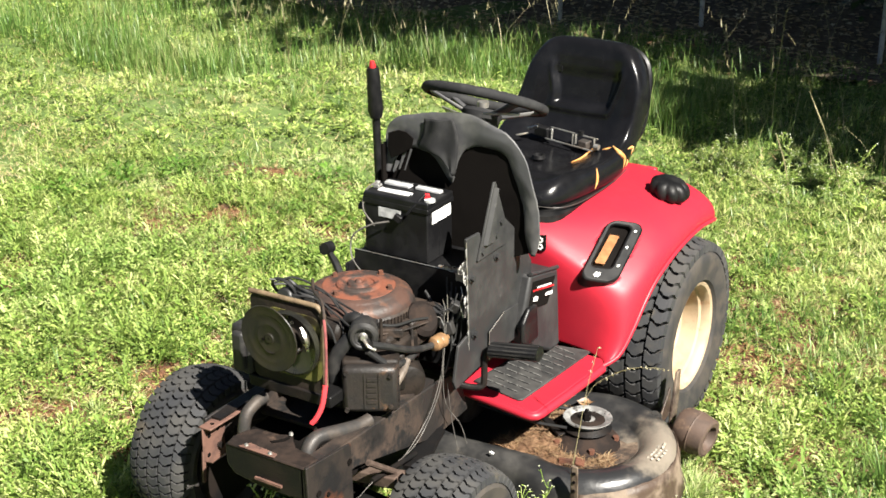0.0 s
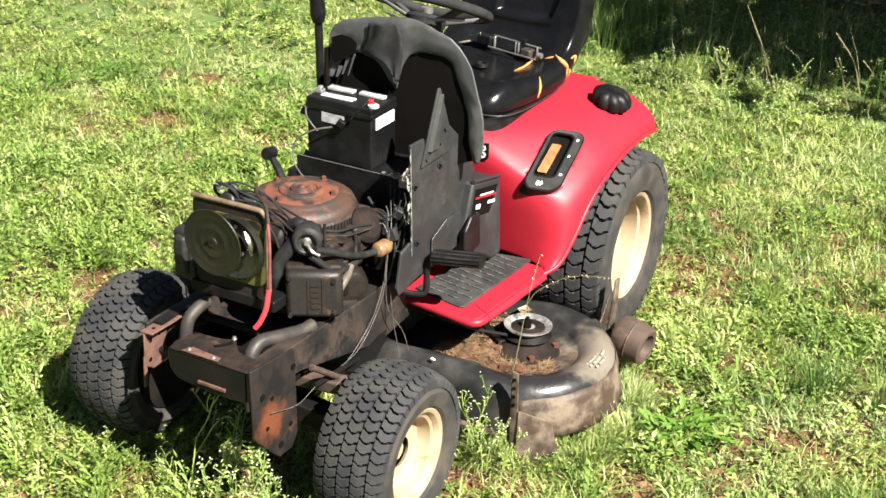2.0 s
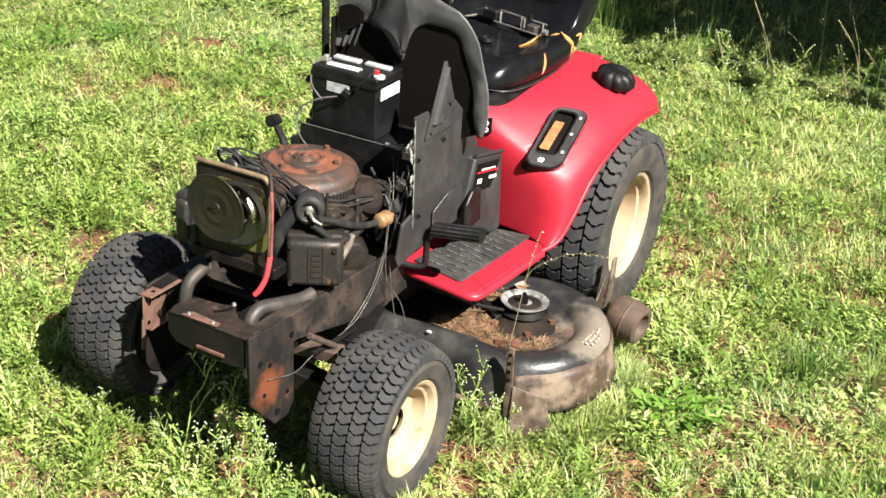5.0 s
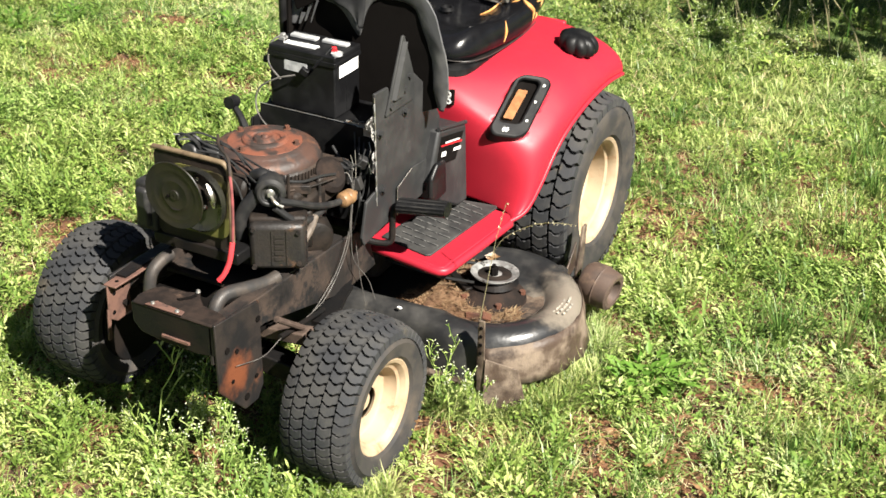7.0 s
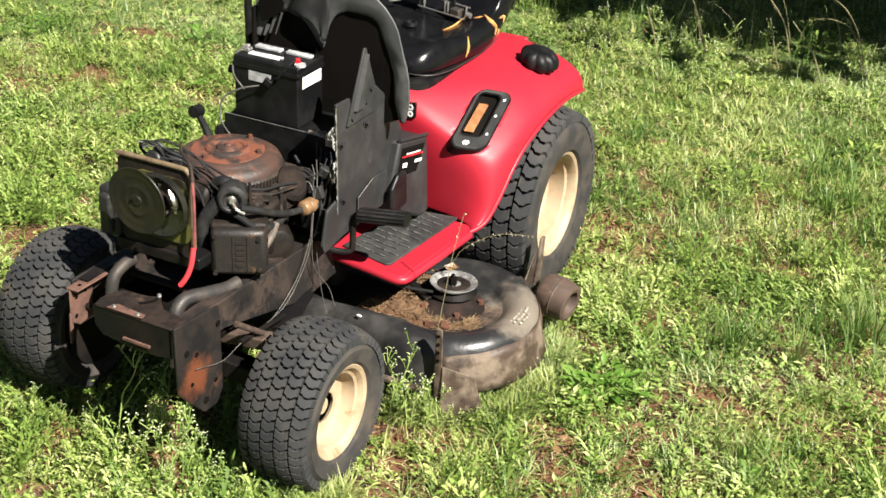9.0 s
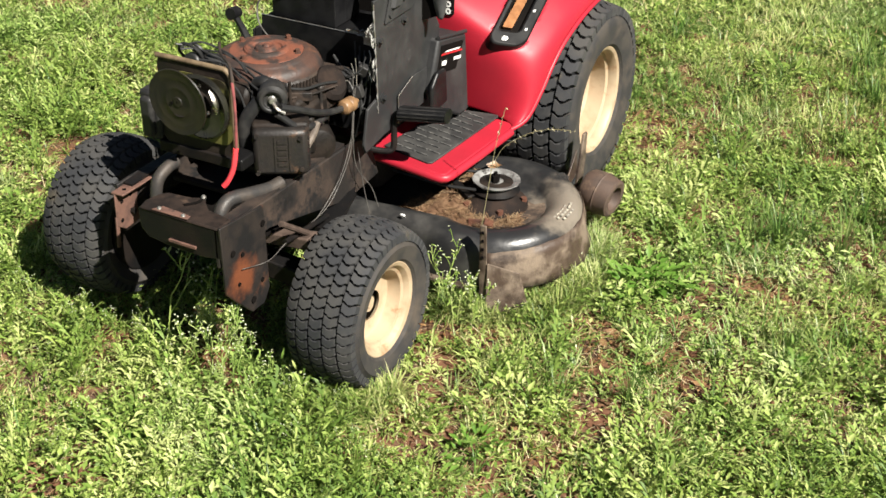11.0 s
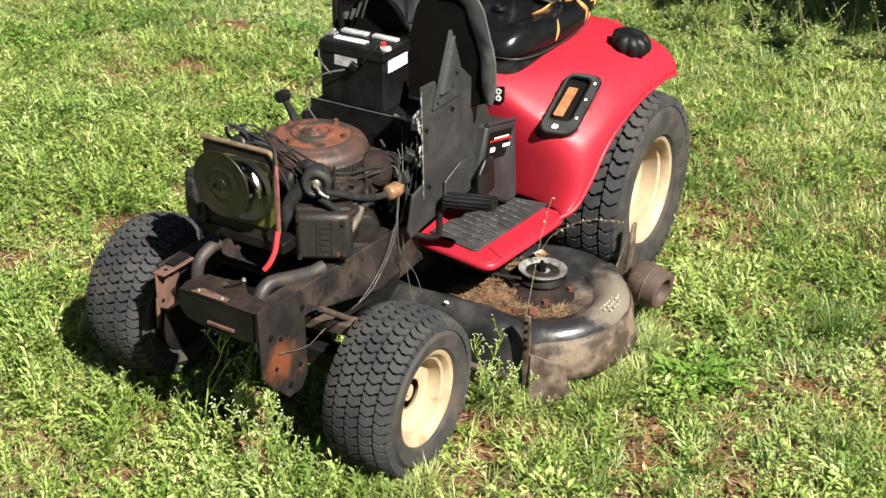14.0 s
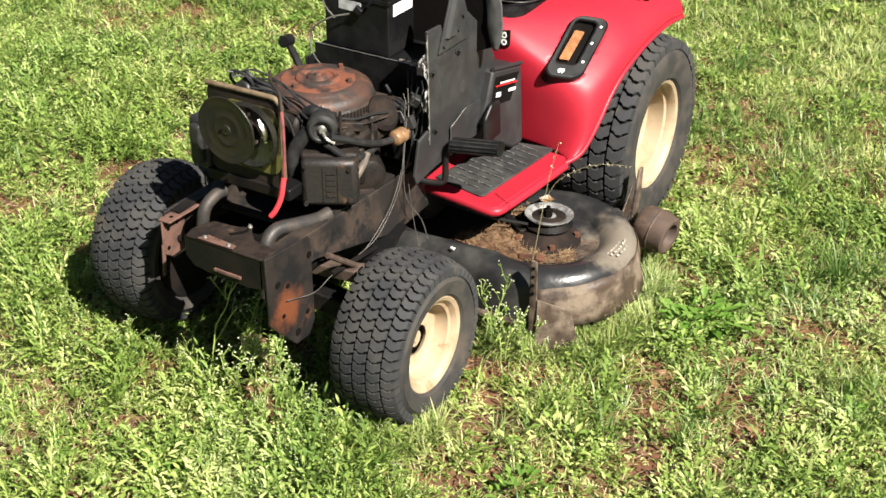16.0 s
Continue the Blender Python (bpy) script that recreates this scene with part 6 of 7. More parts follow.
def wedge(x, y):
    """The stretch of lawn that lies open to view."""
    left = -2.2 - 1.6 * (y + 2.0)
    right = 1.9 - 0.12 * (y + 1.0)
    return (x > np.maximum(left, -7.4)) & (x < right)


def ground_mesh():
    xs = np.unique(np.concatenate([np.linspace(-600, -12, 12), np.linspace(-12, 6, 121), np.linspace(6, 600, 12)]))
    ys = np.unique(np.concatenate([np.linspace(-600, -5, 12), np.linspace(-5, 11, 107), np.linspace(11, 900, 12)]))
    gx, gy = np.meshgrid(xs, ys, indexing="ij")
    near = (np.abs(gx) < 12) & (gy > -5) & (gy < 11)
    gz = np.where(near, rise(gx, gy), 0.0) - 0.004
    v = np.stack([gx, gy, gz], 2).reshape(-1, 3)
    nx, ny = len(xs), len(ys)
    i = (np.arange(nx - 1)[:, None] * ny + np.arange(ny - 1)[None]).ravel()
    f = np.stack([i, i + ny, i + ny + 1, i + 1], 1)
    me = bpy.data.meshes.new("ground")
    me.from_pydata(v.tolist(), [], f.tolist())
    me.polygons.foreach_set("use_smooth", [True] * len(me.polygons))
    me.materials.append(M["soil"])
    me.materials.append(M["far_lawn"])
    c = v[f].mean(1)
    open_view = wedge(c[:, 0] + 0.2, c[:, 1]) & wedge(c[:, 0] - 0.2, c[:, 1]) & (c[:, 1] > -2.05) & (c[:, 1] < 1.3) & (c[:, 0] > -2.4)
    me.polygons.foreach_set("material_index", np.where(open_view, 0, 1).astype(np.int32))
    return me


tagged(new("ground", ground_mesh()), "brown soil of a weedy mown lawn with bare patches", "ground", "", "structure")

rng = np.random.default_rng(11)
# bare patches: place and half-sizes
BARE = [(.91, -.90, .05, .10), (.85, -.78, .06, .07), (1.08, -.80, .06, .045), (1.17, -.88, .075, .05), (1.05, -.33, .05, .03), (1.15, -.36, .07, .045), (1.24, -.42, .05, .04), (.69, -.72, .04, .04), (.93, -1.33, .05, .04), (-.21, -1.43, .06, .05), (.02, -1.35, .07, .06), (.20, -1.65, .06, .03), (.53, -1.54, .05, .03), (1.13, .48, .14, .05), (.62, .52, .13, .05), (.96, .60, .07, .03), (1.13, -1.28, .05, .03), (.46, -.96, .13, .07), (.12, -1.41, .12, .05),
        (-1.88, .64, .12, .08), (-2.02, 1.27, .14, .07), (-2.02, .42, .09, .05), (-2.69, 2.04, .18, .07), (-2.18, -.25, .08, .05), (-1.21, -.98, .10, .05), (-1.12, -.62, .10, .05), (-1.6, -.1, .08, .05), (-3.28, 1.75, .14, .06)]


def bareness(x, y):
    b = np.zeros_like(x)
    wob = 0.25 * np.sin(23 * x + 3) * np.sin(19 * y) + 0.2 * np.sin(41 * x - 17 * y)
    for cx, cy, rx, ry in BARE:
        d = np.hypot((x - cx) / rx, (y - cy) / ry) + wob
        b = np.maximum(b, np.clip(1.5 - d, 0, 1))
    return b


def drift(x, y, size, seed):
    """Smooth random field from 0 to 1 with patches of about the given size."""
    g = np.random.default_rng(seed).random((64, 64))
    u, v = x / size + 31.7, y / size + 17.3
    iu, iv = np.floor(u).astype(int), np.floor(v).astype(int)
    fu, fv = u - iu, v - iv
    fu, fv = fu * fu * (3 - 2 * fu), fv * fv * (3 - 2 * fv)
    p = lambda a, b: g[(iu + a) % 64, (iv + b) % 64]
    return (p(0, 0) * (1 - fu) + p(1, 0) * fu) * (1 - fv) + (p(0, 1) * (1 - fu) + p(1, 1) * fu) * fv


def lush(x, y):
    """0 in thin dry turf, 1 in thick green weeds; grassier towards the open side."""
    k = 0.55 * drift(x, y, .55, 3) + 0.45 * drift(x, y, .20, 4)
    side = np.clip((x - .25) / .9, 0, 1) * np.clip((y + 1.35) / .7, 0, 1)
    return np.clip((k - .34 - .20 * side) * 2.8, 0, 1)


def mound(x, y):
    """Height of the growth, in heaps a hand or two wide."""
    return np.clip(.25 + 1.45 * (.6 * drift(x, y, .16, 7) + .4 * drift(x, y, .07, 8)) ** 1.6 * 1.5, .22, 1.9)


def gaps(x, y):
    """Share of plants kept, with bare chinks a few fingers wide between the heaps."""
    k = .65 * drift(x, y, .085, 12) + .35 * drift(x, y, .04, 13)
    return .30 + .70 * np.clip((k - .33) * 6.0, 0, 1)


def scatter(n, x0, x1, y0, y1, keep):
    x, y = rng.uniform(x0, x1, n), rng.uniform(y0, y1, n)
    m = rng.random(n) < keep(x, y)
    x, y = x[m], y[m]
    return x, y


def turf(n, x0, x1, y0, y1, h, w, per=12):
    """Tufts of blades that lean out from one root."""
    x, y = scatter(n // per, x0, x1, y0, y1, lambda x, y: wedge(x, y) * (1 - 0.93 * bareness(x, y)) * (0.35 + 0.65 * (1 - lush(x, y))) * gaps(x, y))
    k = len(x)
    size = np.repeat((0.45 + 0.75 * rng.random(k) ** 2) * (.55 + .55 * mound(x, y)), per)
    bent = np.repeat(rng.random(k) * 6.283, per)
    x, y = np.repeat(x, per), np.repeat(y, per)
    m = len(x)
    yaw = np.where(rng.random(m) < .45, bent + rng.normal(0, .6, m), rng.random(m) * 6.283)
    rr = rng.random(m) * h[1] * 0.28 * size
    x, y = x + rr * np.cos(yaw), y + rr * np.sin(yaw)
    return blades(np.stack([x, y, rise(x, y) - .004], 1), rng.uniform(h[0], h[1], m) * size, rng.uniform(w[0], w[1], m), yaw + rng.normal(0, .5, m), rng.uniform(.30, 1.40, m), rng.uniform(.10, 1.05, m))


def skirting(n):
    """Grass left standing close round the deck and the wheels."""
    a = rng.uniform(-1.55, .75, n)
    rr = rng.uniform(.270, .345, n)
    x, y = .430 + rr * np.cos(a), -.570 + rr * np.sin(a)
    m = n // 2
    a2 = rng.uniform(-1.0, 1.0, m)
    x = np.concatenate([x, .37 + .15 * a2])
    y = np.concatenate([y, -1.340 + .10 * a2 ** 2 - rng.random(m) ** 1.3 * .11])
    k = len(x)
    tall = (.55 + .75 * drift(x, y, .05, 31)) * 1.25
    yaw = rng.random(k) * 6.283
    return blades(np.stack([x, y, rise(x, y) - .004], 1), rng.uniform(.035, .085, k) * tall, rng.uniform(.0026, .0052, k), yaw, rng.uniform(.15, 1.1, k), rng.uniform(.1, .9, k))


stuff("lawn_grass", [skirting(7000), turf(235000, -2.9, 2.0, -2.2, 1.2, (.030, .080), (.0026, .0054), 9), turf(60000, -5.2, -2.9, -1.2, 1.2, (.03, .075), (.003, .0055)), turf(270000, -7.4, 1.8, 1.2, 4.6, (.03, .075), (.0034, .0062)), turf(50000, -.6, 1.8, 1.1, 2.6, (.03, .080), (.0030, .0055))], M["grass"], "short sunlit yellow-green lawn grass", "grass")


def tufts(n, x0, x1, y0, y1, h, w, per):
    """Longer arching blades in loose tufts."""
    x, y = scatter(n, x0, x1, y0, y1, lambda x, y: wedge(x, y) * (bareness(x, y) < .02) * (0.35 + 0.65 * np.clip(.5 + np.sin(5.3 * x + 2 * np.sin(3 * y)) * np.sin(4.7 * y + 1.0), 0, 1)) * ~((np.abs(x) < .60) & (y > -1.30) & (y < .35)))
    k = len(x)
    size = np.repeat(0.45 + 0.85 * rng.random(k) ** 1.5, per)
    x, y = np.repeat(x, per), np.repeat(y, per)
    m = len(x)
    yaw = rng.random(m) * 6.283
    rr = rng.random(m) * .018
    return blades(np.stack([x + rr * np.cos(yaw), y + rr * np.sin(yaw), rise(x, y) - .004], 1), rng.uniform(h[0], h[1], m) * size, rng.uniform(w[0], w[1], m), yaw + rng.normal(0, .4, m), rng.uniform(.1, .75, m), rng.uniform(.35, 1.0, m), 3)


stuff("grass_tufts", [tufts(2000, -2.9, 2.0, -2.2, 1.4, (.06, .15), (.0022, .0040), 14)], M["tall"], "longer arching tufts in the lawn", "grass")


def outer_turf(n):
    """Grass of the lawn behind and beside the place where the mower stands."""
    x, y = scatter(n, -7.4, 7.0, -7.0, 4.6, lambda x, y: 1.0 * ~(wedge(x, y) & (y > -2.2)))
    m = len(x)
    return blades(np.stack([x, y, rise(x, y) - .004], 1), rng.uniform(.05, .12, m), rng.uniform(.010, .018, m), rng.random(m) * 6.283, rng.uniform(.2, 1.2, m), rng.uniform(.1, .9, m))


stuff("outer_lawn_grass", [outer_turf(70000)], M["grass"], "lawn grass round the place where the mower stands", "grass")


def weeds(n, x0, x1, y0, y1, size, per, low):
    x, y = scatter(n, x0, x1, y0, y1, lambda x, y: wedge(x, y) * (1 - 0.97 * bareness(x, y)) * (0.25 + 0.75 * lush(x, y) ** 1.5))
    k = len(x)
    hgt = rng.uniform(low[0], low[1], k)
    x, y, hgt = np.repeat(x, per), np.repeat(y, per), np.repeat(hgt, per)
    m = len(x)
    yaw = rng.random(m) * 6.283
    rr = rng.random(m) * size[1] * 0.8
    return leaves(np.stack([x + rr * np.cos(yaw), y + rr * np.sin(yaw), rise(x, y) + hgt * rng.uniform(.25, 1.0, m)], 1), rng.uniform(size[0], size[1], m), yaw, rng.uniform(-.3, .8, m), .28)


def fronds(n, x0, x1, y0, y1, stems, pairs, leaf, reach):
    """Low feathery weeds: arching fronds from one root, each a stem with pairs of narrow leaflets, as one connected sheet."""
    x, y = scatter(n, x0, x1, y0, y1, lambda x, y: wedge(x, y) * (1 - 0.98 * bareness(x, y)) * (0.08 + 0.92 * lush(x, y)) * gaps(x, y))
    size = (.55 + .65 * rng.random(len(x))) * mound(x, y)
    size = np.where((np.abs(x) < .60) & (y > np.where(x > .2, -1.33, -1.42)), np.minimum(size, .6), size)
    x, y, size = np.repeat(x, stems), np.repeat(y, stems), np.repeat(size, stems)
    m = len(x)
    yaw, ang = rng.random(m) * 6.283, rng.uniform(.05, .95, m)
    length, bend = reach * size * rng.uniform(.6, 1.15, m), rng.uniform(.10, .34, m)
    d = np.stack([np.cos(yaw), np.sin(yaw), np.zeros(m)], 1)
    side = np.stack([-np.sin(yaw), np.cos(yaw), np.zeros(m)], 1)
    up = np.array([0.0, 0.0, 1.0])
    p = np.stack([x, y, rise(x, y) - .002], 1)
    big = rng.uniform(leaf[0], leaf[1], m) * (.7 + .4 * size)
    per = 1 + pairs * 7 + 3
    v = np.zeros((m, per, 3))
    v[:, 0] = p
    faces = []
    node = 0
    for k in range(pairs + 1):
        step = (length / (pairs + 1) * (1.5 if k == 0 else .9))[:, None]
        way = d * np.sin(ang)[:, None] + up * np.cos(ang)[:, None]
        p = p + way * step
        ang = ang + bend
        normal = np.cross(way, side)
        w = (big * (1.15 - .13 * k))[:, None]
        if k == pairs:
            a = 1 + pairs * 7
            v[:, a] = p + side * w * .20
            v[:, a + 1] = p + way * w * 1.1
            v[:, a + 2] = p - side * w * .20
            faces += [[node, a, a + 1], [node, a + 1, a + 2]]
            break
        a = 1 + k * 7
        v[:, a] = p
        for q, sg in ((1, 1.0), (4, -1.0)):
            out = side * sg * .86 + way * .45 + normal * rng.uniform(-.45, .25, (m, 1))
            across = way * .86 - side * sg * .45
            v[:, a + q] = p + out * w * .5 + across * w * .19
            v[:, a + q + 1] = p + out * w * rng.uniform(.8, 1.15, (m, 1))
            v[:, a + q + 2] = p + out * w * .5 - across * w * .19
            faces += [[a, a + q, a + q + 1], [a, a + q + 1, a + q + 2]]
        faces.append([node, a, a + 3])
        node = a
    f = np.arange(m)[:, None, None] * per + np.array(faces)[None]
    return v.reshape(-1, 3), f.reshape(-1, 3)


def leafy_specks(n):
    """Small clover-like leaves strewn through the grass."""
    x, y = scatter(n, -2.9, 2.0, -2.2, 1.2, lambda x, y: wedge(x, y) * (1 - .98 * bareness(x, y)) * (.25 + .75 * drift(x, y, .14, 21)))
    x, y = np.repeat(x, 4) + rng.normal(0, .012, 4 * len(x)), np.repeat(y, 4) + rng.normal(0, .012, 4 * len(x))
    k = len(x)
    return leaves(np.stack([x, y, rise(x, y) + rng.uniform(.012, .055, k)], 1), rng.uniform(.010, .022, k), rng.random(k) * 6.283, rng.uniform(-.35, .5, k), .50)


stuff("lawn_weeds", [fronds(15500, -2.9, 2.0, -2.2, 1.2, 6, 3, (.009, .016), .068), fronds(5600, -2.9, 2.0, -2.2, .4, 7, 4, (.009, .016), .110), weeds(9000, -2.9, 2.0, -2.2, 1.2, (.012, .026), 6, (.010, .040)), leafy_specks(9500), weeds(6000, -5.2, -2.9, -1.2, 1.2, (.012, .026), 5, (.015, .05)), weeds(17000, -7.4, 1.8, 1.2, 4.6, (.012, .027), 5, (.015, .055))], M["weed"], "low feathery and broad-leaved weeds in the lawn", "weeds")


def litter(n, x0, x1, y0, y1, h, w):
    x, y = scatter(n, x0, x1, y0, y1, lambda x, y: wedge(x, y) * (0.55 - 0.15 * bareness(x, y)))
    k = len(x)
    return blades(np.stack([x, y, rise(x, y) + rng.uniform(.001, .020, k)], 1), rng.uniform(h[0], h[1], k), rng.uniform(w[0], w[1], k), rng.random(k) * 6.283, rng.uniform(1.0, 1.6, k), rng.uniform(-.5, .5, k))


stuff("dry_grass", [litter(46000, -2.9, 2.0, -2.2, 1.2, (.015, .055), (.0014, .0032)), litter(12000, -5.2, -2.9, -1.2, 1.2, (.03, .07), (.003, .005)), litter(22000, -7.4, 1.8, 1.2, 4.6, (.03, .07), (.0024, .0048))], M["straw"], "dry straw and thatch in the lawn", "straw")


def leafy_clumps(n, x0, x1, y0, y1, per, size, h, rad):
    """Taller rosettes that break up the turf."""
    x, y = scatter(n, x0, x1, y0, y1, lambda x, y: wedge(x, y) * (bareness(x, y) < .02) * (.15 + .85 * lush(x, y)) * ~((np.abs(x) < .62) & (y > -1.45) & (y < .35)))
    k = len(x)
    sc = np.repeat(.5 + rng.random(k), per)
    x, y = np.repeat(x, per), np.repeat(y, per)
    m = len(x)
    yaw = rng.random(m) * 6.283
    q = np.sqrt(rng.random(m))
    rr = q * rad * sc
    z = h * sc * (1 - .75 * q ** 2) * rng.uniform(.45, 1, m)
    return leaves(np.stack([x + rr * np.cos(yaw), y + rr * np.sin(yaw), rise(x, y) + z], 1), rng.uniform(size[0], size[1], m) * sc, yaw + rng.normal(0, .6, m), rng.uniform(-.2, .7, m), .40)


stuff("leafy_weeds", [leafy_clumps(3000, -2.9, 2.0, -2.2, .6, 38, (.011, .024), .066, .055), leafy_clumps(800, -6.5, 1.8, 1.0, 4.2, 36, (.020, .036), .075, .07)], M["weed"], "bright green leafy weed clumps in the lawn", "weeds")
x, y = scatter(400000, -2.9, 1.9, -2.2, 1.6, lambda x, y: np.where(bareness(x, y) > .15, .5, .01))
k = len(x)
stuff("leaf_crumbs", [leaves(np.stack([x, y, rise(x, y) + rng.uniform(-.004, .010, k)], 1), rng.uniform(.004, .016, k), rng.random(k) * 6.283, rng.uniform(-.5, .5, k), .6)], M["crumb"], "brown crumbs of dead leaf and soil on the bare patches", "leaf litter")


# ---- dead leaves on the bare soil ----
def dead_leaf(seed):
    r = random.Random(seed)
    a, b, c = r.uniform(.6, 1.4), r.uniform(-1, 1), r.uniform(.5, 1.2)

    def fn(s, u):
        x = (s - .5) * .05
        y = (u - .5) * .030 * math.sin(math.pi * min(max(s, .06), .94)) ** .7
        return (x, y, .006 + a * 9 * y * y + c * 5 * x * x + .003 * b * math.sin(90 * x))
    return sheet(fn, 8, 5)


leaf_r = random.Random(21)
LEAF_AT = [(1.08, -.74), (1.11, -.83), (1.17, -.93), (1.13, -.88), (.87, -.76), (.89, -.84), (1.17, -.36), (1.14, -.43), (1.19, -.32), (.19, -1.66), (-.22, -1.40), (.02, -1.37), (.53, -1.52), (1.05, -.80), (.95, -1.45), (.80, -1.25), (1.30, -1.05), (-.5, -1.55)]
first = alone("dead_leaf", dead_leaf(1), M["filter"], "curled tan dead leaf on the bare soil", "leaf", smooth=60, group="dead leaves")
first.location = (1.02, -.86, .004)
for lx, ly in LEAF_AT:
    o = copy_thing(first, pose(lx + leaf_r.uniform(-.02, .02), ly + leaf_r.uniform(-.02, .02), .004, leaf_r.uniform(-18, 18), leaf_r.uniform(-18, 18), leaf_r.uniform(0, 360)))
    k = leaf_r.uniform(.5, 1.0)
    o.scale = (k, k, k)


# ---- broad-leaved plants and upright tufts that stand out of the turf ----
def leafy_plant(seed, leafs=46, reach=.085, size=(.026, .050)):
    g = np.random.default_rng(seed)
    yaw, tilt = g.random(leafs) * 6.283, g.uniform(-.25, .95, leafs)
    out, up = reach * g.random(leafs) ** .7, g.uniform(.025, .105, leafs)
    up = up * (1.15 - .6 * out / reach)
    pos = np.stack([out * np.cos(yaw), out * np.sin(yaw), up], 1)
    stalks = blades(np.zeros((leafs, 3)), np.hypot(out, up), np.full(leafs, .0022), yaw, np.arctan2(out, up), np.zeros(leafs))
    return leaves(pos, g.uniform(size[0], size[1], leafs), yaw + g.normal(0, .4, leafs), tilt, .40), stalks


kinds = []
for sd in (1, 2, 3):
    lf, sk = leafy_plant(sd)
    t = thing("leafy_plant", (0, -30 - sd, -3), "bright green broad-leaved weed standing in the lawn", "weed", "broad-leaved weeds")
    for nm, geo in (("foliage", lf), ("stalk", sk)):
        o = new(nm, stuff_mesh(nm, [geo], M["broad"]))
        o.parent = t
        o["kind"] = "stuff"
    kinds.append(t)
plant_r = random.Random(8)
for x, y, k in ((.89, -.53, 1.25), (.94, -.50, .9), (.84, -.55, .9), (.79, -1.38, .8), (1.34, -.72, .7), (1.42, .10, .7), (-2.55, .75, 1.3), (-2.62, .42, 1.2), (-2.40, .98, 1.0), (-1.75, 1.25, 1.0), (-1.35, .78, .9), (-1.62, -.35, .9), (-1.15, -.30, .8), (-.95, -1.25, .8), (-1.95, -.45, .9), (-.75, -1.62, .7), (.10, -1.75, .7), (1.52, -.25, .7)):
    copy_thing(plant_r.choice(kinds), pose(x, y, 0, plant_r.uniform(-8, 8), plant_r.uniform(-8, 8), plant_r.uniform(0, 360))).scale = (k, k, .72 * k)
for t in kinds:
    for o in (*t.children, t):
        bpy.data.objects.remove(o)

for x, y, h, count in ((1.13, -.10, .20, 46), (1.18, -.04, .15, 30), (1.31, -.10, .22, 50), (1.44, .12, .26, 60), (1.50, .18, .20, 40), (1.23, 1.06, .22, 50), (1.17, .97, .17, 36), (1.02, -1.02, .15, 40), (.86, -1.10, .13, 34), (1.30, -.62, .13, 36), (-2.60, 2.12, .20, 60), (-2.38, 2.24, .17, 50), (-2.95, 1.95, .15, 40), (.72, .12, .14, 30), (1.5, .75, .2, 40)):
    yaw = rng.random(count) * 6.283
    root = rng.random(count) * .022
    me = stuff_mesh("grass_tuft", [blades(np.stack([root * np.cos(yaw), root * np.sin(yaw), np.full(count, -.004)], 1), rng.uniform(.5, 1.05, count) * h, rng.uniform(.0022, .0038, count), yaw + rng.normal(0, .5, count), rng.uniform(.03, .40, count), rng.uniform(.08, .45, count), 3)], M["tall"])
    o = tagged(new("grass_tuft", me), "upright tuft of longer green grass in the lawn", "grass tuft", "upright grass tufts")
    o.location = (x, y, float(rise(np.array(x), np.array(y))))


# ---- flowering weeds ----
def flower_plant(seed, h):
    """A branching stem with narrow leaves and small white flower heads."""
    r = random.Random(seed)
    stems, lv, fl = [], [], []

    def grow(p, d, length, depth):
        q = p + d * length
        mid = p + d * length * .5 + Vector((r.uniform(-1, 1), r.uniform(-1, 1), 0)) * length * .08
        stems.append(tube([p, mid, q], .0011 if depth else .0016, 5, 2))
        for _ in range(2 if depth else 4):
            t = r.uniform(.2, 1)
            lv.append((p.lerp(q, t), r.uniform(.012, .026) * (1.2 if not depth else .7), r.uniform(0, 6.28), r.uniform(-.3, .6)))
        if depth >= 2 or length < .02:
            for _ in range(r.randint(1, 2)):
                c = q + Vector((r.uniform(-1, 1), r.uniform(-1, 1), r.uniform(-.4, 1))) * .008
                fl.append(lathe([(.0001, .0018), (.0016, .0011), (.0021, 0), (.0012, -.0014), (.0001, -.0018)], c, (r.uniform(-.3, .3), r.uniform(-.3, .3), 1), 6))
            return
        for _ in range(r.randint(2, 4)):
            a = r.uniform(0, 6.28)
            s = r.uniform(.45, .9)
            grow(q if r.random() < .6 else p.lerp(q, .7), Vector((math.cos(a) * s, math.sin(a) * s, 1)).normalized(), length * r.uniform(.45, .7), depth + 1)

    grow(Vector((0, 0, 0)), Vector((r.uniform(-.25, .25), r.uniform(-.25, .25), 1)).normalized(), h * .5, 0)
    pv = np.array([tuple(p[0]) for p in lv])
    lm = leaves(pv, np.array([p[1] for p in lv]), np.array([p[2] for p in lv]), np.array([p[3] for p in lv]), 0.35)
    return stems, lm, fl


plants = []
for s in range(5):
    st, lm, fl = flower_plant(40 + s, (.16, .20, .24, .18, .13)[s])
    p = thing("flowering_weed", (0, -30 - s, -3), "slender green weed with small white flower heads", "weed", "flowering weeds")
    a = new("stem", mesh_from("stem", st, M["weed"]))
    b = new("leaves", stuff_mesh("leaves", [lm], M["weed"]))
    c = new("blossom", mesh_from("blossom", fl, M["flower"]))
    for o in (a, b, c):
        o.parent = p
        o["kind"] = "stuff"
    plants.append(p)
r = random.Random(3)
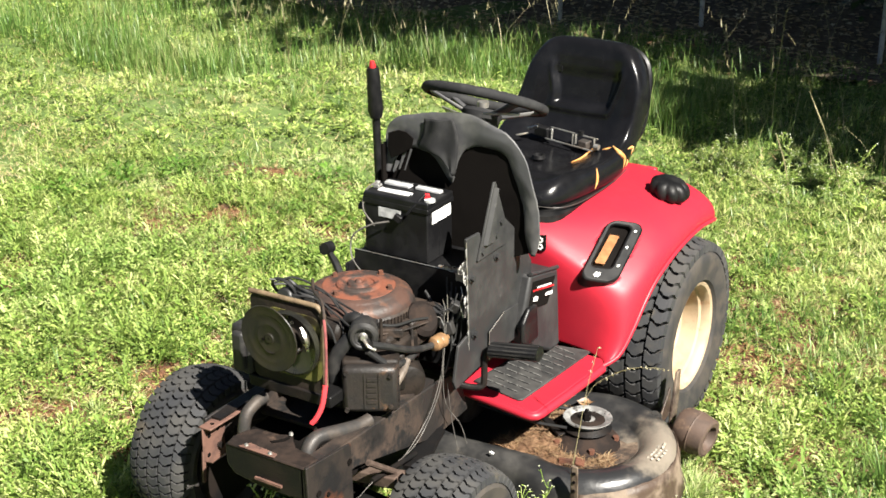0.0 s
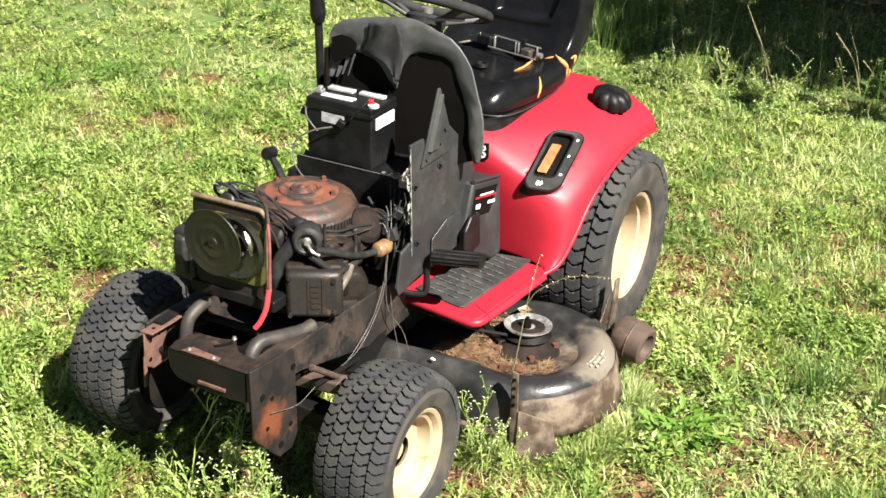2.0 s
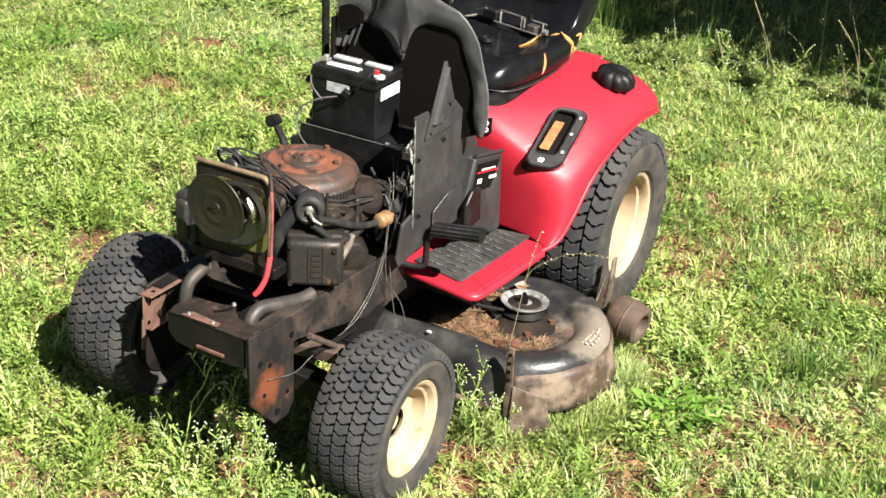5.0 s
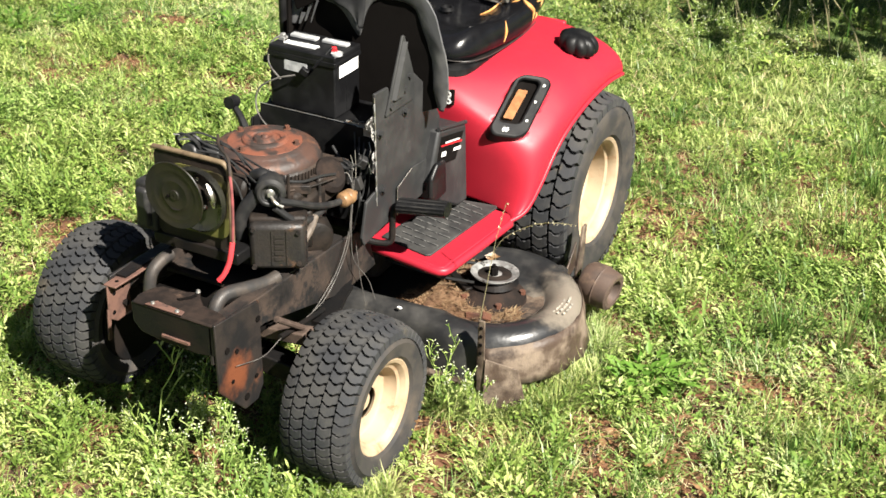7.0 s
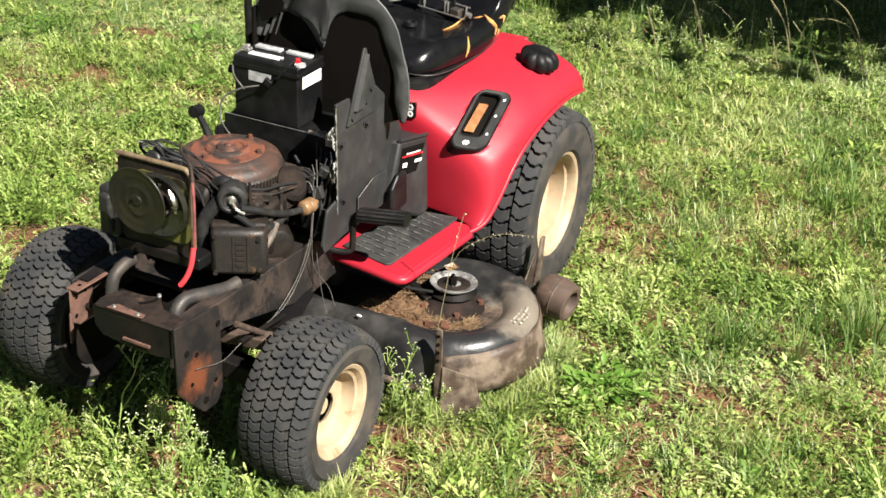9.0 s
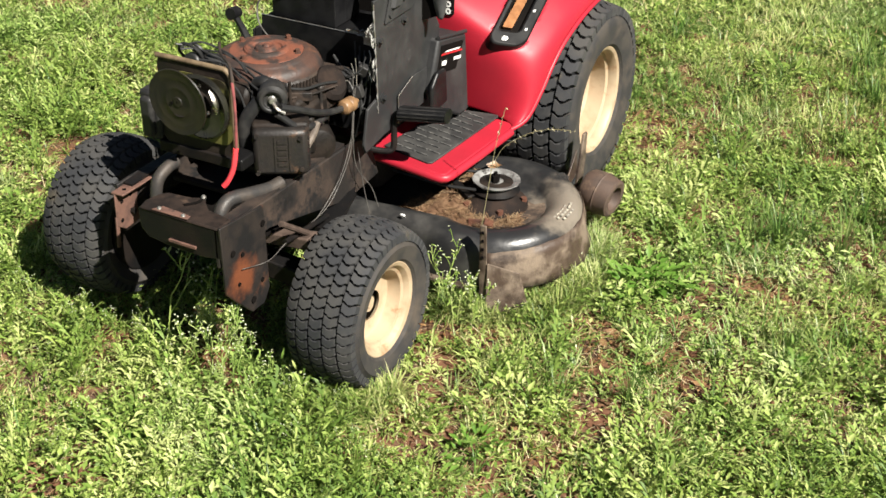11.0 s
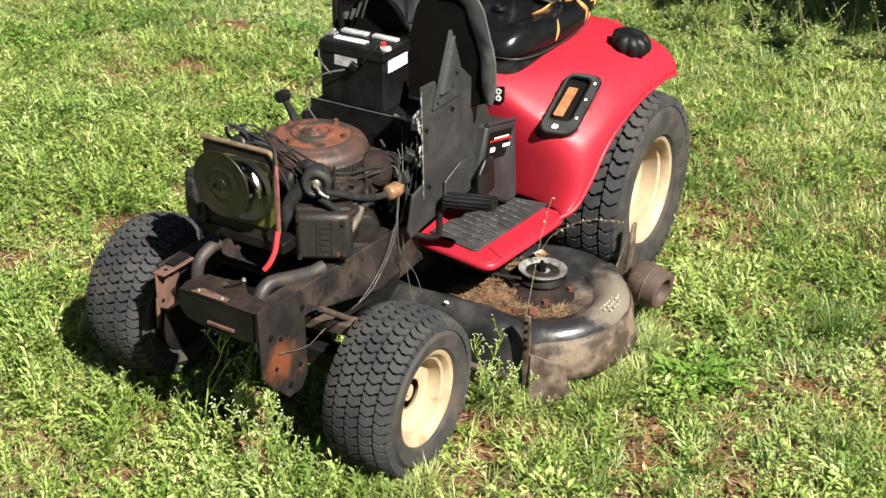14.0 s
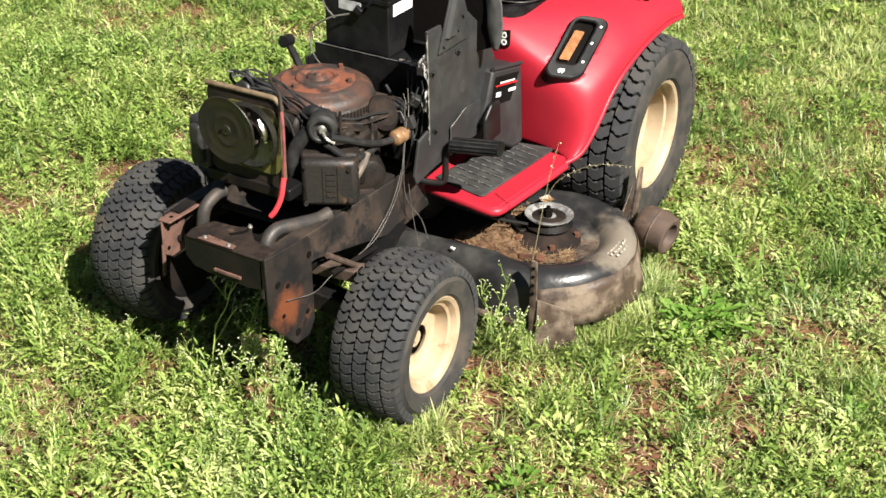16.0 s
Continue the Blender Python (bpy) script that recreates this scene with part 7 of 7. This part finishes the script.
SPOTS = [(-0.33, -1.4, 0.62), (-0.3, -1.46, 0.62), (-0.2, -1.44, 0.62), (-0.16, -1.4, 0.62), (-0.1, -1.47, 0.62), (0.08, -1.37, 0.99), (0.14, -1.35, 0.81), (0.2, -1.4, 0.81), (0.17, -1.5, 0.8), (0.02, -1.3, 1.3), (-0.13, -1.44, 0.62), (-0.12, -1.4, 0.62), (0.03, -1.35, 1.08), (-0.05, -1.42, 0.62), (0.42, -0.9, 0.96), (0.45, -0.86, 0.89), (0.5, -0.92, 1.11), (0.53, -0.88, 0.74), (0.4, -0.98, 0.67), (0.56, -0.95, 0.74), (0.6, -0.88, 0.59), (0.57, -0.9, 1.04), (-0.42, -1.5, 0.62), (-0.55, -1.42, 0.62), (0.3, -1.52, 0.7), (0.35, -1.45, 0.6), (0.1, -1.58, 0.7), (0.03, -1.42, 1.08), (0, -1.41, 1.08), (0.1, -1.45, 1.03), (0.17, -1.45, 0.99), (0.13, -1.48, 0.9), (0.3, -1.4, 0.5), (0.36, -1.385, 0.45), (0.42, -1.375, 0.5), (0.47, -1.37, 0.45), (0.33, -1.43, 0.5), (0.52, -1.3, 0.4), (0.7, -0.78, 0.4), (0.73, -0.66, 0.45), (0.66, -0.86, 0.4), (0.2, -1.49, 0.81), (0.46, -0.93, 0.96), (0.5, -0.95, 0.89), (-0.32, -1.42, 0.62), (0.235, -1.39, 0.81), (-.075, -1.43, 1.5), (.0, -1.43, 1.2), (.04, -1.43, 1.25), (.09, -1.44, 1.2), (.15, -1.45, 1.3)]
for x, y, s in SPOTS:
    o = copy_thing(r.choice(plants), pose(x, y, 0, r.uniform(-8, 8), r.uniform(-8, 8), r.uniform(0, 360)))
    o.scale = (s * .95, s * .95, s * 1.15)
for k in range(130):
    x, y = (r.uniform(-2.2, 1.6), r.uniform(-1.95, .6)) if k < 70 else (r.uniform(-1.2, .75), r.uniform(-1.9, -1.42))
    if abs(x) < .62 and -1.5 < y < .4:
        continue
    o = copy_thing(r.choice(plants), pose(x, y, 0, r.uniform(-10, 10), r.uniform(-10, 10), r.uniform(0, 360)))
    s = r.uniform(.3, .55)
    o.scale = (s * 1.4, s * 1.4, s)
for k in range(52):
    x, y = r.uniform(-.3, 1.3), r.uniform(1.9, 2.5)
    o = copy_thing(r.choice(plants), pose(x, y, 0, r.uniform(-14, 14), r.uniform(-14, 14), r.uniform(0, 360)))
    s = r.uniform(.75, 1.3)
    o.scale = (s * 1.3, s * 1.3, s * .85)
for p in plants:
    for o in (*p.children, p):
        bpy.data.objects.remove(o)


# ---- lone stalks by the deck ----
def lone_stalk(pts, head, label, thick=.0012):
    t = thing("grass_stalk", pts[0], label, "grass stalk", "lone stalks")
    part("stalk", tube(pts, lambda q: thick * (1.15 - .5 * q), 5), M["seed"], t)
    path = spline(head, 5)
    v, f = [], []
    rr = random.Random(9)
    for p in path:
        for _ in range(4):
            e = p + Vector((rr.uniform(-1, 1), rr.uniform(-1, 1), rr.uniform(-1, 1))) * .0055
            k = len(v)
            v += [p, p.lerp(e, .5) + Vector((0, .0015, .0015)), e, p.lerp(e, .5) - Vector((0, .0015, .0015))]
            f.append((k, k + 1, k + 2, k + 3))
    part("seed_head", (v, f), M["seed"], t, smooth=0)
    return t


lone_stalk([(.470, -.80, 0), (.489, -.78, .174), (.509, -.78, .316), (.530, -.78, .469), (.554, -.78, .585)], [(.530, -.78, .469), (.554, -.78, .585)], "thin green grass stalk standing before the deck")
lone_stalk([(.385, -.33, 0), (.390, -.42, .16), (.397, -.49, .262), (.408, -.50, .292), (.433, -.50, .331), (.506, -.50, .386), (.570, -.50, .410), (.622, -.50, .419)], [(.425, -.50, .321), (.506, -.50, .386), (.570, -.50, .410), (.630, -.50, .418)], "dry bent seed stalk arching beside the mower")

# tall stalks at the edge of the shade
for pts in ([(0.17, 2.04, 0), (0.13, 2.04, 0.17), (0.08, 2.04, 0.3)],
            [(0.31, 2.31, 0), (0.24, 2.31, 0.21), (0.16, 2.31, 0.37)],
            [(0.67, 2.42, 0), (0.61, 2.42, 0.21), (0.51, 2.42, 0.34)],
            [(0.61, 2.42, 0), (0.57, 2.42, 0.13), (0.54, 2.42, 0.23)],
            [(0.86, 2.24, 0), (0.78, 2.24, 0.18), (0.68, 2.24, 0.29)],
            [(0.97, 2.58, 0), (0.91, 2.58, 0.18), (0.83, 2.58, 0.29), (0.73, 2.58, 0.34)],
            [(0.96, 2.61, 0), (0.88, 2.61, 0.18), (0.79, 2.61, 0.22), (0.71, 2.61, 0.21)],
            [(0.84, 2.67, 0), (0.81, 2.67, 0.15), (0.75, 2.67, 0.27)],
            [(0.14, 2.02, 0), (0.06, 2.02, 0.07), (-0.03, 2.02, 0.12)],
            [(1.1, 2.79, 0), (1.09, 2.79, 0.08), (1.07, 2.79, 0.14)],
            [(0.64, 2.31, 0), (0.57, 2.31, 0.04), (0.49, 2.31, 0.07)]):
    a, b = Vector(pts[-2]), Vector(pts[-1])
    lone_stalk(pts, [a.lerp(b, .45), a.lerp(b, .75), b], "tall dry seed stalk at the edge of the shade", .0030)

# ---- rough grass along the fence ----
def tall_grass(n, x0, x1, y0, y1, h, w, keep):
    x, y = scatter(n, x0, x1, y0, y1, keep)
    k = len(x)
    return blades(np.stack([x, y, rise(x, y) - .004], 1), rng.uniform(h[0], h[1], k) * (0.6 + 0.4 * rng.random(k)), rng.uniform(w[0], w[1], k), rng.random(k) * 6.283, rng.uniform(.02, .35, k), rng.uniform(.08, .45, k), 3)


def clumps(x, y):
    return np.clip(0.5 + np.sin(3.1 * x + 1.2) * np.sin(2.7 * y + .4) + .4 * np.sin(7 * x) * np.sin(6 * y), 0, 1)


def edge(x):
    """Where the mown lawn ends."""
    return np.interp(x, [-6, -4.9, -4.1, -3.6, -3.24, -2.75, -1.84, -.69, -.2, 1.5], [2.3, 2.2, 2.08, 2.25, 2.58, 2.98, 3.1, 2.5, 2.4, 2.3])


stuff("tall_grass", [tall_grass(100000, -6.2, 1.6, 1.6, 4.3, (.10, .27), (.003, .006), lambda x, y: (y > edge(x)) * np.clip((y - edge(x)) * 5, 0, 1) * np.where(x > -.9, .03 + .06 * clumps(x, y) ** 2, np.where(y < edge(x) + .55, .35 + .65 * clumps(x, y), .16))),
                     tall_grass(9000, -1.1, -.1, 2.2, 3.3, (.14, .36), (.0022, .0045), lambda x, y: (y > edge(x) - .05) * (.05 + .75 * np.clip((-.45 - x) * 4, 0, 1)) * (.3 + .7 * clumps(2 * x, 2 * y))), tall_grass(1200, 1.0, 1.5, -.1, 1.4, (.08, .22), (.003, .005), lambda x, y: clumps(3 * x, 3 * y) > .8)], M["tall"], "uncut green grass beside the fence", "grass")
n = 420
x, y = scatter(n, -3.9, 1.4, 2.0, 4.2, lambda x, y: (y > edge(x) + .05) * (.20 + .55 * np.exp(-((x + 3.1) / .5) ** 2) + .45 * np.exp(-((x + 2.1) / .5) ** 2) + .30 * np.exp(-((x + .4) / .6) ** 2)))
k = len(x)
base = np.stack([x, y, rise(x, y)], 1)
hgt, yaw, ln_ = rng.uniform(.38, .80, k), rng.random(k) * 6.283, rng.uniform(.05, .38, k)
stalk = blades(base, hgt, np.full(k, .0036), yaw, ln_, rng.uniform(.08, .34, k), 4)
tips = stalk[0].reshape(k, 9, 3)[:, 6:8].mean(1)
heads = []
for j in range(7):
    tt = tips + (stalk[0].reshape(k, 9, 3)[:, 8] - tips) * (j / 6.0)
    heads.append(blades(tt, rng.uniform(.025, .05, k), np.full(k, .0046), rng.random(k) * 6.283, rng.uniform(.2, .7, k), rng.uniform(-.1, .2, k)))
stuff("seed_stalks", [stalk] + heads, M["seed"], "tan seed stalks standing in the tall grass", "grass")
tagged(alone("leaf_litter", sheet(lambda s, u: (-7 + 9.5 * s, 4.20 + 4.05 * u + .12 * math.sin(9 * s) - .75 * max(0, s - .5) * (1 - u), .012 + float(rise(np.array(-7 + 9.5 * s), np.array(3.75 + 4.5 * u)))), 60, 40), M["mulch"], "brown leaf litter under the fence", "leaf litter", "structure"), "", "")
n = 9000
x, y = scatter(n, -7, 2.4, 3.9, 7.5, lambda x, y: .9 * (y > np.interp(x, [-2.5, 0.5], [4.2, 3.9])))
k = len(x)
stuff("fallen_leaves", [leaves(np.stack([x, y, rise(x, y) + rng.uniform(.016, .04, k)], 1), rng.uniform(.03, .07, k), rng.random(k) * 6.283, rng.uniform(-.2, .3, k))], M["straw"], "dry fallen leaves below the fence", "leaves")

# ---- fence ----
fence = thing("wire_fence", (-1.3, 4.8, 0), "low wire mesh fence on grey steel posts", "fence")
FP = [(-5.6, 5.0), (-4.5, 4.95), (-3.42, 4.88), (-2.35, 4.80), (-1.33, 4.80), (-.137, 4.66), (1.1, 4.5), (2.4, 4.35)]
for x, y in FP:
    part("post", lathe([(.016, 0), (.016, 1.22), (.018, 1.22), (.012, 1.24), (.0001, 1.245)], (x, y, 0), (0, 0, 1), 12), M["post"], fence, "galvanised steel post")
wires = []
for (xa, ya), (xb, yb) in zip(FP, FP[1:]):
    for i in range(0, 26):
        t0 = i / 26
        for sgn in (1, -1):
            t1 = t0 + sgn * .5
            z0, z1 = 0.03, 1.2
            if t1 < 0:
                z1, t1 = z0 + (z1 - z0) * (t0 / .5), 0
            if t1 > 1:
                z1, t1 = z0 + (z1 - z0) * ((1 - t0) / .5), 1
            wires.append(rod((xa + (xb - xa) * t0, ya + (yb - ya) * t0 - .02, z0), (xa + (xb - xa) * t1, ya + (yb - ya) * t1 - .02, z1), .0010, 3))
part("wire_mesh", wires, M["pipe"], fence, "thin diamond wire mesh", smooth=0)


# ---- trees and bushes that shade the far side ----
def tree(x, y, height, spread, seed, count=2600, off=0.0, bottom=0.45, leaf=(.14, .28)):
    r = random.Random(seed)
    g = np.random.default_rng(seed)
    t = thing("tree", (x, y, 0), "broad leafy shade tree beside the lawn", "tree", "shade trees")
    limbs = [tube([(x, y, -.05), (x + r.uniform(-.1, .1), y + r.uniform(-.1, .1), height * .3), (x + r.uniform(-.2, .2), y + r.uniform(-.2, .2), height * .8)], lambda s: .16 * (1 - .75 * s), 10)]
    cent = []
    for i in range(16):
        a = r.uniform(0, 6.28)
        z0 = height * r.uniform(.35, .7)
        end = Vector((x + spread * r.uniform(.45, .95) * math.cos(a), y + off + spread * r.uniform(.45, .95) * math.sin(a), height * r.uniform(bottom + .05, 1)))
        limbs.append(tube([(x, y, z0), Vector((x, y, z0)).lerp(end, .5) + Vector((0, 0, .2)), end], lambda s: .06 * (1 - .8 * s), 7))
        cent += [end, Vector((x, y, z0)).lerp(end, .65)]
    part("trunk", limbs, M["bark"], t, "brown bark")
    c = np.array([tuple(p) for p in cent])
    pick = g.integers(0, len(c), count)
    pos = c[pick] + g.normal(0, spread * .17, (count, 3))
    pos[:, 2] = np.maximum(pos[:, 2], height * bottom * .8)
    me = stuff_mesh("crown", [leaves(pos - np.array([x, y, 0]), g.uniform(leaf[0], leaf[1], count), g.random(count) * 6.283, g.uniform(-.9, .5, count), .7)], M["bush"])
    o = new("crown", me)
    o.parent = t
    return t


for x, y, h, s, sd, off in ((5.4, 3.0, 5.6, 2.2, 1, 0), (4.0, 3.35, 5.8, 1.7, 8, -.5), (3.3, 5.5, 6.2, 2.6, 2, -.9), (1.3, 6.5, 6.5, 2.8, 3, -1.75), (-2.1, 7.7, 6.3, 2.8, 4, -.4), (-5.0, 8.0, 6.3, 2.5, 5, 0), (7.6, 4.5, 6.0, 2.4, 6, 0)):
    tree(x, y, h, s, sd, 2800 if sd == 1 else 2500 if sd == 8 else 8000, off)


def bush(x, y, w, h, seed):
    g = np.random.default_rng(seed)
    t = thing("bush", (x, y, 0), "dense dark green bush behind the fence", "bush", "bushes behind the fence")
    r = random.Random(seed)
    part("stems", [tube([(x + r.uniform(-.2, .2), y + r.uniform(-.2, .2), 0), (x + r.uniform(-.4, .4), y + r.uniform(-.3, .3), h * .5), (x + r.uniform(-.6, .6) * w, y + r.uniform(-.4, .4), h * .9)], lambda s: .018 * (1 - .7 * s), 6) for _ in range(7)], M["bark"], t)
    k = 2600
    d = g.normal(0, 1, (k, 3))
    d /= np.linalg.norm(d, axis=1)[:, None]
    rad = g.random(k) ** .4 * (1 + .25 * np.sin(5 * d[:, 0] + seed) + .2 * np.sin(7 * d[:, 2]))
    pos = np.array([0, 0, h * .5]) + d * rad[:, None] * np.array([w, .7, h * .55])
    pos[:, 2] = np.abs(pos[:, 2])
    o = new("foliage", stuff_mesh("foliage", [leaves(pos, g.uniform(.05, .12, k), g.random(k) * 6.283, g.uniform(-.8, .5, k), .6)], M["bush"]))
    o.parent = t
    return t


for i in range(9):
    bush(-7.2 + 1.25 * i, 6.3 - .05 * i + .3 * (i % 2), .95, 1.5 + .3 * (i % 3), 70 + i)
